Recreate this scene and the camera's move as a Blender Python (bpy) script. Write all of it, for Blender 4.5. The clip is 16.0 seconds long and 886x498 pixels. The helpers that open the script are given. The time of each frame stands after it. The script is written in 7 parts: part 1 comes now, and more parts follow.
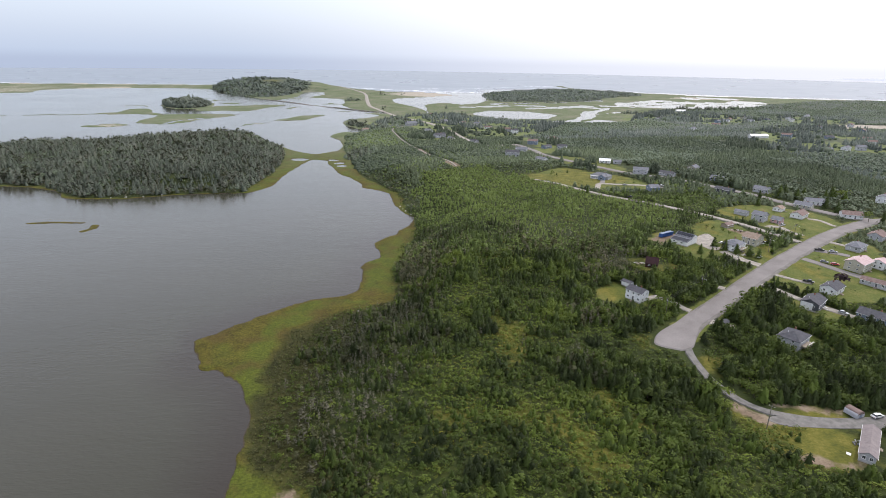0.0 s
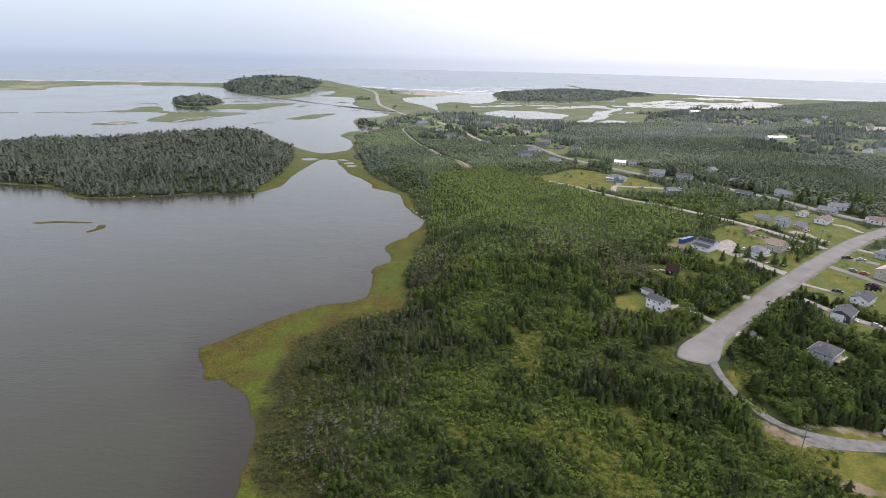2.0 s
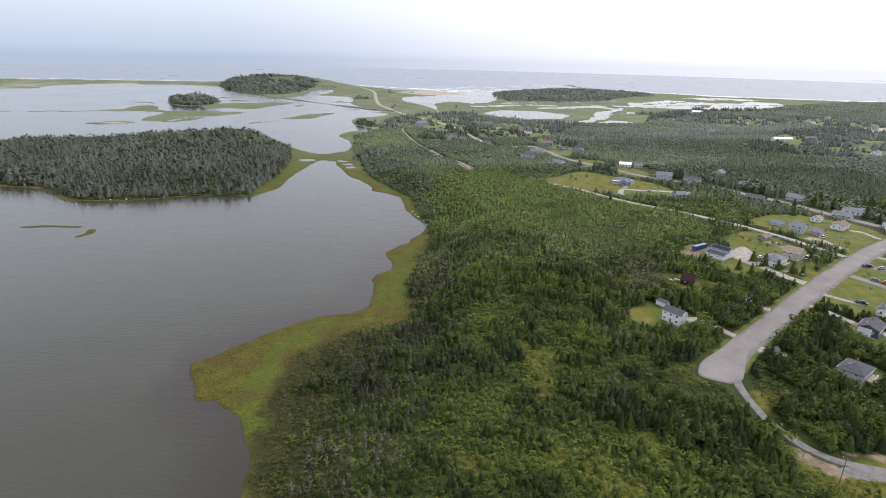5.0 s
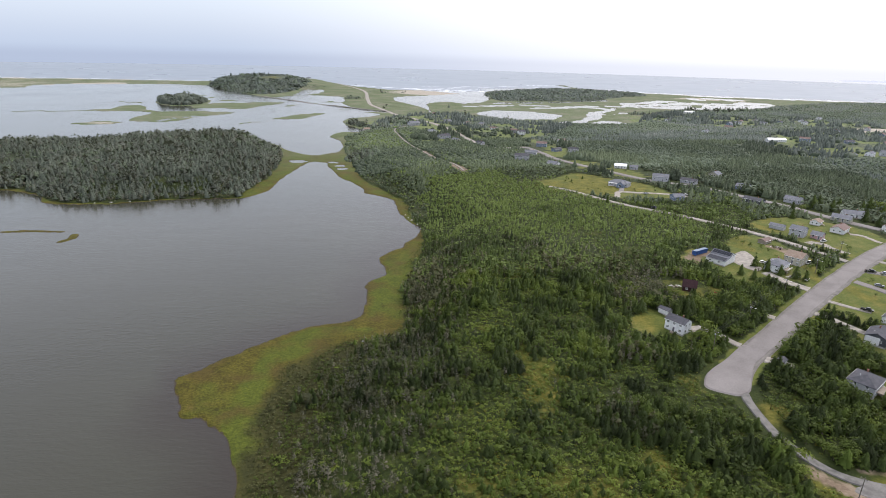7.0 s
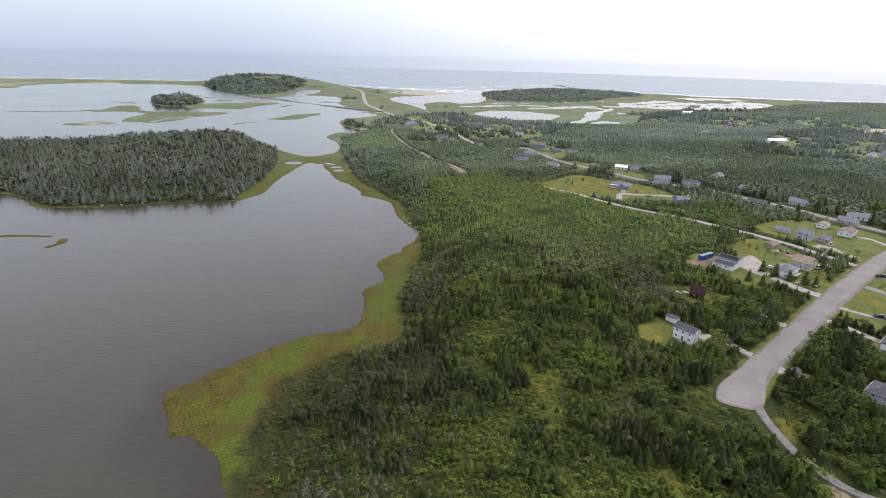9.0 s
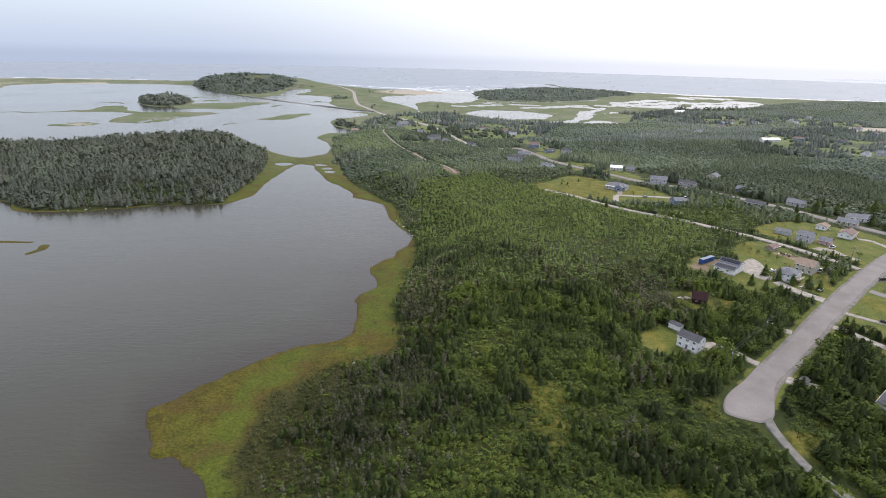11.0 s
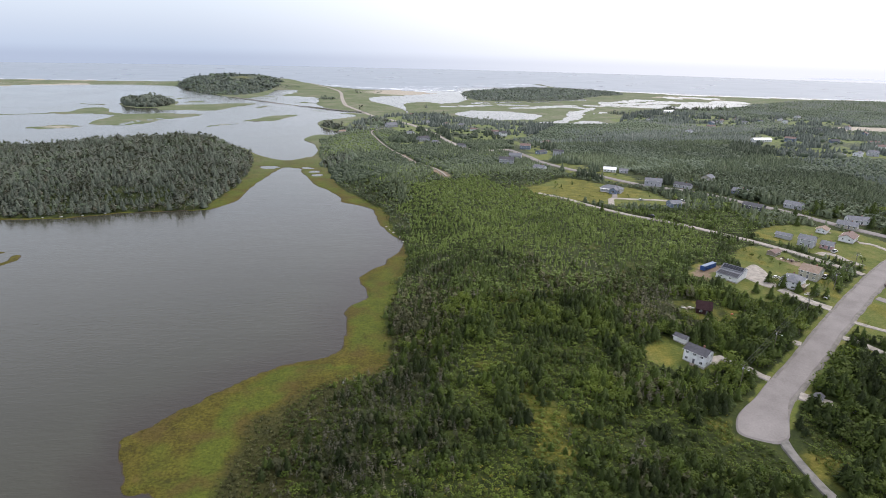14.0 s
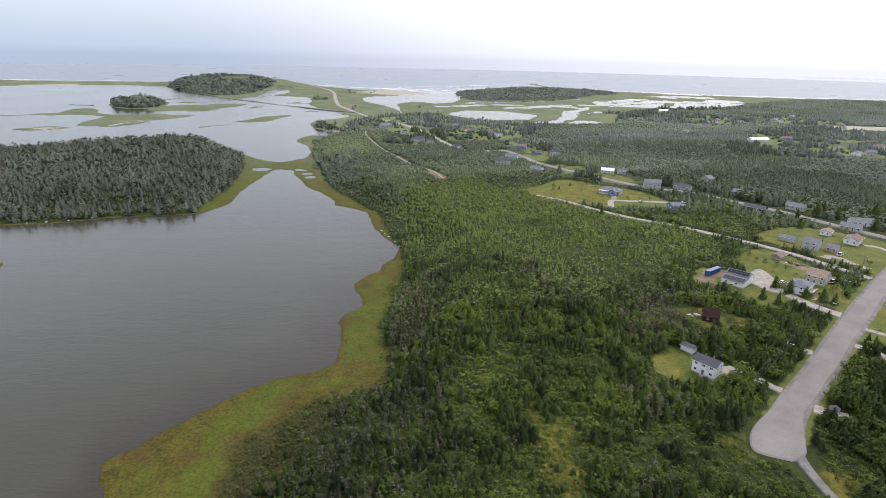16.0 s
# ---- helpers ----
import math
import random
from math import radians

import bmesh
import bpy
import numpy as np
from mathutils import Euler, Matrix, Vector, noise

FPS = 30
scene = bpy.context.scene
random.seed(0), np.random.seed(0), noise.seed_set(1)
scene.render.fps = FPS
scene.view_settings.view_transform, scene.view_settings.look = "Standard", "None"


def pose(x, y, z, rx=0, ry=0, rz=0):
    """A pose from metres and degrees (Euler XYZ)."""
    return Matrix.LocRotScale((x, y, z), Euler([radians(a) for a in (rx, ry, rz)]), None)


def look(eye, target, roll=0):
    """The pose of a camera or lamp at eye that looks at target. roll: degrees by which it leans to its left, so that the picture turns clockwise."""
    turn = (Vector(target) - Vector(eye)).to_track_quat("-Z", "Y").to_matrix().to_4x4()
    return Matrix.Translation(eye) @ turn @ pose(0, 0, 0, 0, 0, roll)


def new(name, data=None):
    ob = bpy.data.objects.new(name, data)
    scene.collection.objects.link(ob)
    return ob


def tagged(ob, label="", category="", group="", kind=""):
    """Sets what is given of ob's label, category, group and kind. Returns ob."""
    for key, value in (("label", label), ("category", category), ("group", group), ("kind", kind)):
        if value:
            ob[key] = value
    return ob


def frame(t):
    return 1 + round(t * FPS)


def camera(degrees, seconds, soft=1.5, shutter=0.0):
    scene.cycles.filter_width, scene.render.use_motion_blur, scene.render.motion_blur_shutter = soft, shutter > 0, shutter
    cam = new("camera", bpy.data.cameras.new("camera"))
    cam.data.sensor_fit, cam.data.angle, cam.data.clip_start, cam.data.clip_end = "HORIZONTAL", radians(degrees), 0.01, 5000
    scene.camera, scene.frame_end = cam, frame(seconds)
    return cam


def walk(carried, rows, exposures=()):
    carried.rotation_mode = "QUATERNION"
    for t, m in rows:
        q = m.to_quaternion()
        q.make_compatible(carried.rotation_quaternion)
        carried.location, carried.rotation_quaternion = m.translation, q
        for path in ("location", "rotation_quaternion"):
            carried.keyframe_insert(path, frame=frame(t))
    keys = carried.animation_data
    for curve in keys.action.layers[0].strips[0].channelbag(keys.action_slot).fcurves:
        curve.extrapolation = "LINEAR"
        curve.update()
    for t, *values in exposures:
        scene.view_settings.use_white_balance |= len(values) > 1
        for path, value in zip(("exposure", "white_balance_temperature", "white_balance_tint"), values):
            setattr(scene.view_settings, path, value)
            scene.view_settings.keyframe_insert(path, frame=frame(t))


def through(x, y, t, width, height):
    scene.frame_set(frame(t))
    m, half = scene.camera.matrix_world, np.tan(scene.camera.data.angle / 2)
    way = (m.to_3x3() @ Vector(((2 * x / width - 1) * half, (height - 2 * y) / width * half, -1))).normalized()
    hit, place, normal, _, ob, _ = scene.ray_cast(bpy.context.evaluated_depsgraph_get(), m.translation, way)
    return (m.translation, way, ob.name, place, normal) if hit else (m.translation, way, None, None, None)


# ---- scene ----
cam = camera(76.0, 16.0, soft=0.75)
PATH = [
    (0, (7.514, -5.111, 124.936), (7.583, -2.556, 124.069), 1.0),
    (0.5, (7.02, -2.395, 124.887), (7.085, 0.161, 124.019), 1.1),
    (1, (6.552, 0.254, 124.817), (6.612, 2.808, 123.946), 1.1),
    (1.5, (5.994, 2.82, 124.748), (6.033, 5.376, 123.875), 1.2),
    (2, (5.376, 5.337, 124.641), (5.404, 7.892, 123.769), 1.2),
    (2.5, (4.721, 8.043, 124.597), (4.747, 10.598, 123.723), 1.3),
    (3, (4.011, 10.564, 124.55), (4.035, 13.118, 123.676), 1.3),
    (3.5, (3.309, 12.995, 124.592), (3.335, 15.549, 123.715), 1.3),
    (4, (2.839, 15.532, 124.454), (2.865, 18.086, 123.579), 1.3),
    (6.5, (0.135, 27.902, 124.579), (0.209, 30.455, 123.703), 1.5),
    (7, (-0.165, 30.453, 124.632), (-0.086, 33.006, 123.756), 1.5),
    (7.5, (-0.626, 32.763, 124.621), (-0.544, 35.316, 123.746), 1.5),
    (8, (-0.949, 35.342, 124.56), (-0.86, 37.895, 123.684), 1.5),
    (8.5, (-1.303, 37.751, 124.446), (-1.211, 40.303, 123.57), 1.5),
    (9, (-1.476, 40.223, 124.354), (-1.382, 42.776, 123.478), 1.5),
    (11.5, (-3.275, 52.456, 124.411), (-3.132, 55.004, 123.533), 1.5),
    (12, (-3.476, 54.848, 124.502), (-3.326, 57.397, 123.625), 1.5),
    (12.5, (-3.497, 57.204, 124.459), (-3.343, 59.752, 123.58), 1.4),
    (13, (-3.833, 59.438, 124.492), (-3.673, 61.985, 123.613), 1.4),
    (13.5, (-4.038, 61.946, 124.443), (-3.858, 64.494, 123.566), 1.4),
    (14, (-4.459, 64.132, 124.448), (-4.273, 66.678, 123.571), 1.4),
    (14.5, (-4.664, 66.621, 124.488), (-4.47, 69.167, 123.609), 1.3),
    (15, (-4.867, 69.274, 124.567), (-4.664, 71.82, 123.69), 1.3),
    (15.5, (-5.227, 71.912, 124.516), (-5.019, 74.457, 123.637), 1.3),
    (16, (-5.592, 74.361, 124.384), (-5.378, 76.905, 123.506), 1.3),
]
walk(cam, [(t, look(eye, target, roll)) for t, eye, target, roll in PATH], [(0.0, 0.05, 6250, 15), (16.0, 0.05, 6250, 15)])

# ---- light ----
world = bpy.data.worlds.new("hazy_sky")
scene.world = world
world.use_nodes = True
SUN_AZ, SUN_EL = 54.0, 50.0        # degrees: clockwise from north (+y), above the horizon


def build_world():
    nt = world.node_tree
    nt.nodes.clear()
    out = nt.nodes.new("ShaderNodeOutputWorld")
    sky = nt.nodes.new("ShaderNodeTexSky")
    sky.sky_type = "NISHITA"
    sky.sun_disc = False
    sky.sun_elevation, sky.sun_rotation = radians(SUN_EL), radians(SUN_AZ)
    sky.dust_density, sky.air_density = 4.0, 1.0
    clear = nt.nodes.new("ShaderNodeBackground")
    clear.inputs["Strength"].default_value = 0.05
    nt.links.new(sky.outputs[0], clear.inputs["Color"])
    # high thin cloud, brighter toward the sun; below the horizon the sea goes on
    tc = nt.nodes.new("ShaderNodeTexCoord")
    sep = nt.nodes.new("ShaderNodeSeparateXYZ")
    nt.links.new(tc.outputs["Generated"], sep.inputs[0])

    def spread(src, lo, hi, top=1.0, smooth=False):
        mr = nt.nodes.new("ShaderNodeMapRange")
        if smooth:
            mr.interpolation_type = "SMOOTHSTEP"
        mr.inputs["From Min"].default_value, mr.inputs["From Max"].default_value, mr.inputs["To Max"].default_value = lo, hi, top
        nt.links.new(src, mr.inputs["Value"])
        return mr.outputs[0]

    def mixed(fac, a, b):
        m = nt.nodes.new("ShaderNodeMix")
        m.data_type = "RGBA"
        nt.links.new(fac, m.inputs["Factor"])
        for sock, v in ((m.inputs["A"], a), (m.inputs["B"], b)):
            if isinstance(v, tuple):
                sock.default_value = (*v, 1)
            else:
                nt.links.new(v, sock)
        return m.outputs["Result"]
    dot = nt.nodes.new("ShaderNodeVectorMath")
    dot.operation = "DOT_PRODUCT"
    a, el = radians(50), radians(20)
    dot.inputs[1].default_value = (math.sin(a) * math.cos(el), math.cos(a) * math.cos(el), math.sin(el))
    nt.links.new(tc.outputs["Generated"], dot.inputs[0])
    glow = spread(dot.outputs["Value"], 0.30, 0.97, 1.0, True)
    sky_col = mixed(spread(sep.outputs["Z"], 0.0, 0.09), (0.525, 0.615, 0.735), (0.67, 0.745, 0.81))
    sky_col = mixed(spread(sep.outputs["Z"], 0.09, 0.40), sky_col, (1.10, 1.13, 1.16))
    sky_col = mixed(spread(dot.outputs["Value"], 0.30, 0.97, 0.62, True), sky_col, (1.24, 1.23, 1.215))
    sea_col = mixed(glow, (0.45, 0.527, 0.65), (0.83, 0.865, 0.915))
    full = mixed(spread(sep.outputs["Z"], -0.013, 0.004, 1.0, True), sea_col, sky_col)
    veil = nt.nodes.new("ShaderNodeBackground")
    nt.links.new(full, veil.inputs["Color"])
    veil.inputs["Strength"].default_value = 1.0
    both = nt.nodes.new("ShaderNodeAddShader")
    nt.links.new(clear.outputs[0], both.inputs[0])
    nt.links.new(veil.outputs[0], both.inputs[1])
    nt.links.new(both.outputs[0], out.inputs["Surface"])


build_world()
sun = new("sun", bpy.data.lights.new("sun", "SUN"))
sun.data.energy, sun.data.angle, sun.data.color = 2.3, radians(7), (1.0, 0.95, 0.87)
sun.matrix_world = look((0, 0, 0), (-math.sin(radians(SUN_AZ)) * math.cos(radians(SUN_EL)),
                                    -math.cos(radians(SUN_AZ)) * math.cos(radians(SUN_EL)), -math.sin(radians(SUN_EL))))


# ---- materials ----
def nodes(name, rough=0.8, spec=0.3, metal=0.0):
    """A node material; returns it, its tree and its shader."""
    m = bpy.data.materials.new(name)
    m.use_nodes = True
    nt = m.node_tree
    b = nt.nodes["Principled BSDF"]
    b.inputs["Roughness"].default_value, b.inputs["Metallic"].default_value = rough, metal
    b.inputs["Specular IOR Level"].default_value = spec
    return m, nt, b


def tex(nt, scale, detail=4.0, space="Object", kind="ShaderNodeTexNoise", stretch=None):
    tc = nt.nodes.new("ShaderNodeTexCoord")
    n = nt.nodes.new(kind)
    n.inputs["Scale"].default_value = scale
    if kind == "ShaderNodeTexNoise":
        n.inputs["Detail"].default_value = detail
    src = tc.outputs[space]
    if stretch:
        mp = nt.nodes.new("ShaderNodeMapping")
        mp.inputs["Scale"].default_value = stretch
        nt.links.new(src, mp.inputs[0])
        src = mp.outputs[0]
    nt.links.new(src, n.inputs["Vector"])
    return n.outputs[0]


def ramp(nt, src, stops):
    r = nt.nodes.new("ShaderNodeValToRGB")
    el = r.color_ramp.elements
    el[0].position, el[0].color = stops[0][0], (*stops[0][1], 1)
    el[1].position, el[1].color = stops[-1][0], (*stops[-1][1], 1)
    for p, c in stops[1:-1]:
        el.new(p).color = (*c, 1)
    nt.links.new(src, r.inputs[0])
    return r.outputs[0]


def blend(nt, fac, a, b, kind="MIX"):
    m = nt.nodes.new("ShaderNodeMix")
    m.data_type, m.blend_type = "RGBA", kind
    for socket, v in ((m.inputs["Factor"], fac), (m.inputs["A"], a), (m.inputs["B"], b)):
        if isinstance(v, (int, float)):
            socket.default_value = v
        elif isinstance(v, tuple):
            socket.default_value = (*v, 1)
        else:
            nt.links.new(v, socket)
    return m.outputs["Result"]


def maths(nt, op, a, b=0.0, clamp=False):
    m = nt.nodes.new("ShaderNodeMath")
    m.operation, m.use_clamp = op, clamp
    for s, v in ((m.inputs[0], a), (m.inputs[1], b)):
        if isinstance(v, (int, float)):
            s.default_value = v
        else:
            nt.links.new(v, s)
    return m.outputs[0]


def bump(nt, b, src, strength, distance):
    n = nt.nodes.new("ShaderNodeBump")
    n.inputs["Strength"].default_value, n.inputs["Distance"].default_value = strength, distance
    nt.links.new(src, n.inputs["Height"])
    nt.links.new(n.outputs[0], b.inputs["Normal"])


def attr(nt, name, out="Fac"):
    a = nt.nodes.new("ShaderNodeAttribute")
    a.attribute_name = name
    return a.outputs[out]


def simple(name, stops, scale=1.0, rough=0.8, spec=0.3, metal=0.0, relief=0.0, fine=12.0, vary=0.0):
    """A plain surface with stains at one scale and grain at a finer one; vary: how far single objects differ."""
    m, nt, b = nodes(name, rough, spec, metal)
    col = ramp(nt, tex(nt, scale, 6), stops)
    col = blend(nt, 0.35, col, ramp(nt, tex(nt, scale * fine, 3), ((0.3, (0.55, 0.55, 0.55)), (0.7, (1.0, 1.0, 1.0)))), "MULTIPLY")
    if vary:
        info = nt.nodes.new("ShaderNodeObjectInfo")
        k = ramp(nt, info.outputs["Random"], ((0.0, (1 - vary,) * 3), (1.0, (1.0, 1.0, 1.0))))
        col = blend(nt, 1.0, col, k, "MULTIPLY")
    nt.links.new(col, b.inputs["Base Color"])
    if relief:
        bump(nt, b, tex(nt, scale * fine, 4), 0.5, relief)
    return m


def foliage(name, dark, mid, light, through=0.14):
    """Leaves and needles: colour by plant (attribute tint), mottled by clump; some light passes through."""
    m, nt, b = nodes(name, 0.7, 0.2)
    t = attr(nt, "tint")
    n = tex(nt, 0.9, 3)
    v = maths(nt, "ADD", maths(nt, "MULTIPLY", t, 0.75), maths(nt, "MULTIPLY", n, 0.3))
    col = ramp(nt, v, ((0.15, dark), (0.5, mid), (0.9, light)))
    nt.links.new(col, b.inputs["Base Color"])
    if through:
        tr = nt.nodes.new("ShaderNodeBsdfTranslucent")
        nt.links.new(blend(nt, 1.0, col, (1.0, 1.0, 0.6), "MULTIPLY"), tr.inputs["Color"])
        mx = nt.nodes.new("ShaderNodeMixShader")
        mx.inputs[0].default_value = through
        nt.links.new(b.outputs[0], mx.inputs[1])
        nt.links.new(tr.outputs[0], mx.inputs[2])
        nt.links.new(mx.outputs[0], nt.nodes["Material Output"].inputs["Surface"])
    return m


def ground_material():
    m, nt, b = nodes("ground_cover", 0.9, 0.15)
    big, mid, fine = tex(nt, 0.02, 5), tex(nt, 0.15, 5), tex(nt, 1.1, 4)
    v = maths(nt, "ADD", maths(nt, "MULTIPLY", mid, 0.6), maths(nt, "MULTIPLY", fine, 0.4))
    brush = ramp(nt, v, ((0.30, (0.013, 0.018, 0.005)), (0.50, (0.025, 0.035, 0.008)), (0.62, (0.042, 0.051, 0.010)), (0.75, (0.072, 0.063, 0.018))))
    # Beyond 620 m brush, marsh and lawn fade to colours with haze in them.
    brush_haze = ramp(nt, v, ((0.30, (0.035, 0.043, 0.028)), (0.50, (0.060, 0.072, 0.046)), (0.72, (0.10, 0.105, 0.07))))
    brush = blend(nt, attr(nt, "sedge_haze"), brush, brush_haze)
    marsh = ramp(nt, v, ((0.30, (0.036, 0.031, 0.007)), (0.46, (0.062, 0.054, 0.008)), (0.58, (0.079, 0.070, 0.010)), (0.75, (0.108, 0.088, 0.022))))
    lush = ramp(nt, v, ((0.30, (0.044, 0.056, 0.008)), (0.60, (0.072, 0.086, 0.010)), (0.80, (0.100, 0.110, 0.017))))
    marsh = blend(nt, ramp(nt, attr(nt, "lush"), ((0.35, (0, 0, 0)), (0.75, (1, 1, 1)))), marsh, lush)
    # Far marsh: straw-green grass colour, paled with haze.
    sedge_haze = ramp(nt, maths(nt, "ADD", maths(nt, "MULTIPLY", v, 0.45), maths(nt, "MULTIPLY", big, 0.55)), ((0.34, (0.072, 0.092, 0.044)), (0.48, (0.100, 0.122, 0.058)), (0.60, (0.150, 0.148, 0.100))))
    rusty = ramp(nt, tex(nt, 0.075, 5), ((0.50, (0, 0, 0)), (0.66, (0.75, 0.75, 0.75))))
    marsh = blend(nt, rusty, marsh, (0.062, 0.044, 0.012))
    marsh = blend(nt, attr(nt, "sedge_haze"), marsh, sedge_haze)
    fine2 = ramp(nt, tex(nt, 1.1, 6), ((0.30, (0.62, 0.62, 0.62)), (0.62, (1.08, 1.08, 1.08))))
    marsh = blend(nt, 0.8, marsh, fine2, "MULTIPLY")
    lawn = ramp(nt, v, ((0.30, (0.048, 0.066, 0.014)), (0.50, (0.082, 0.098, 0.020)), (0.68, (0.140, 0.122, 0.042))))
    lawn = blend(nt, maths(nt, "MULTIPLY", attr(nt, "sedge_haze"), 0.8), lawn, ramp(nt, v, ((0.30, (0.085, 0.115, 0.045)), (0.50, (0.120, 0.150, 0.058)), (0.70, (0.165, 0.172, 0.080)))))
    soil = ramp(nt, v, ((0.30, (0.105, 0.075, 0.050)), (0.50, (0.160, 0.120, 0.084)), (0.70, (0.235, 0.190, 0.138))))
    sand = ramp(nt, v, ((0.30, (0.20, 0.175, 0.14)), (0.50, (0.30, 0.27, 0.22)), (0.70, (0.40, 0.36, 0.31))))
    mud = ramp(nt, v, ((0.30, (0.030, 0.024, 0.017)), (0.70, (0.07, 0.055, 0.04))))

    def edge(name, lo, hi):
        w = maths(nt, "ADD", attr(nt, name), maths(nt, "MULTIPLY", maths(nt, "SUBTRACT", mid, 0.5), 0.9))
        return ramp(nt, w, ((lo, (0, 0, 0)), (hi, (1, 1, 1))))
    col = blend(nt, edge("marsh", 0.42, 0.58), brush, marsh)
    scrub = ramp(nt, v, ((0.30, (0.015, 0.017, 0.005)), (0.50, (0.032, 0.033, 0.009)), (0.70, (0.056, 0.052, 0.015))))
    col = blend(nt, attr(nt, "scrub"), col, scrub)
    col = blend(nt, edge("lawn", 0.40, 0.55), col, lawn)
    dry = ramp(nt, v, ((0.30, (0.048, 0.054, 0.010)), (0.50, (0.094, 0.094, 0.015)), (0.70, (0.17, 0.14, 0.034))))
    col = blend(nt, edge("dry", 0.35, 0.75), col, dry)
    col = blend(nt, edge("soil", 0.38, 0.62), col, soil)
    col = blend(nt, edge("sand", 0.40, 0.60), col, sand)
    col = blend(nt, edge("mud", 0.45, 0.55), col, mud)
    nt.links.new(col, b.inputs["Base Color"])
    bump(nt, b, tex(nt, 1.3, 5), 0.5, 0.5)
    return m


def water_material():
    m, nt, b = nodes("brackish_water", 0.12, 0.68)
    b.inputs["IOR"].default_value = 1.333
    big = tex(nt, 0.006, 4)
    sea = attr(nt, "sea")
    lagoon = ramp(nt, big, ((0.3, (0.031, 0.031, 0.022)), (0.7, (0.042, 0.041, 0.029))))
    lagoon = blend(nt, attr(nt, "shallow"), lagoon, (0.026, 0.021, 0.016))
    # Open sea: base lifted toward pale blue, haze included in the colour.
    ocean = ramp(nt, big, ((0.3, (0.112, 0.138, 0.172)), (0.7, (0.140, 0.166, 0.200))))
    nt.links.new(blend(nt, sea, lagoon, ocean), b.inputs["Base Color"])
    nt.links.new(maths(nt, "SUBTRACT", 0.45, maths(nt, "MULTIPLY", sea, 0.15)), b.inputs["Specular IOR Level"])
    rg = maths(nt, "ADD", maths(nt, "MULTIPLY", sea, 0.22), maths(nt, "MULTIPLY", big, 0.16))
    nt.links.new(rg, b.inputs["Roughness"])
    rip = maths(nt, "ADD", tex(nt, 0.35, 3, stretch=(0.5, 1.3, 1)), maths(nt, "MULTIPLY", tex(nt, 0.05, 3, stretch=(0.6, 1.4, 1)), 1.5))
    rip = maths(nt, "ADD", rip, maths(nt, "MULTIPLY", tex(nt, 0.9, 2, stretch=(0.45, 1.5, 1)), 0.7))
    bump(nt, b, rip, 0.17, 0.5)
    return m


M_GROUND, M_WATER = ground_material(), water_material()
M_ASPHALT = simple("worn_asphalt", ((0.3, (0.165, 0.150, 0.143)), (0.7, (0.225, 0.207, 0.198))), 0.12, 0.9, 0.2, fine=14)
M_GRAVEL = simple("pale_gravel", ((0.3, (0.20, 0.18, 0.16)), (0.7, (0.36, 0.33, 0.29))), 0.4, 0.95, 0.2, fine=8)
M_SHOULDER = simple("grey_shoulder_gravel", ((0.3, (0.12, 0.112, 0.10)), (0.7, (0.20, 0.185, 0.17))), 0.3, 0.95, 0.2, fine=8)
M_DUST = simple("grey_track_gravel", ((0.3, (0.115, 0.110, 0.102)), (0.7, (0.20, 0.19, 0.178))), 0.5, 0.95, 0.2, fine=9)
M_SPRUCE = foliage("spruce_needles", (0.020, 0.030, 0.008), (0.052, 0.076, 0.016), (0.105, 0.145, 0.026), 0.22)
# Lichen-grey island spruce, paled further to hold haze in its colour.
M_OLD_HAZE = foliage("lichen_spruce_haze", (0.058, 0.071, 0.054), (0.108, 0.127, 0.096), (0.160, 0.175, 0.134), 0.2)
M_LEAF = foliage("broad_leaves", (0.032, 0.048, 0.008), (0.070, 0.100, 0.014), (0.140, 0.180, 0.026), 0.28)
M_SAPLING = foliage("young_bright_conifer", (0.030, 0.048, 0.009), (0.078, 0.115, 0.018), (0.140, 0.185, 0.030), 0.22)
M_YOUNG = foliage("young_mixed_growth", (0.044, 0.064, 0.018), (0.092, 0.130, 0.032), (0.150, 0.198, 0.052), 0.24)
# Distant foliage: greyed, blued and lightened, so haze sits in the colour.
M_WOOD = foliage("mixed_spruce_haze", (0.058, 0.073, 0.062), (0.108, 0.130, 0.108), (0.172, 0.192, 0.164))
M_BIRCH = foliage("birch_leaves_haze", (0.054, 0.072, 0.046), (0.092, 0.120, 0.074), (0.136, 0.164, 0.102))
M_MID = foliage("mid_spruce_haze", (0.040, 0.054, 0.032), (0.078, 0.102, 0.056), (0.128, 0.156, 0.084))
M_TRACK = simple("sandy_track", ((0.3, (0.20, 0.175, 0.15)), (0.7, (0.28, 0.25, 0.215))), 0.3, 0.95, 0.2, fine=8)
M_GREY = foliage("lichen_grey_twigs", (0.062, 0.059, 0.041), (0.115, 0.109, 0.078), (0.215, 0.203, 0.158), 0.15)
M_LICHEN = foliage("olive_lichen_spruce", (0.046, 0.050, 0.024), (0.088, 0.092, 0.044), (0.150, 0.150, 0.082), 0.2)
M_HOARY = foliage("hoary_lichen_spruce", (0.062, 0.071, 0.056), (0.098, 0.109, 0.086), (0.140, 0.149, 0.120), 0.2)
M_BARK = simple("grey_bark", ((0.3, (0.07, 0.058, 0.045)), (0.7, (0.14, 0.12, 0.10))), 3.0, 0.95, 0.1)

# ---- plan of the land ----


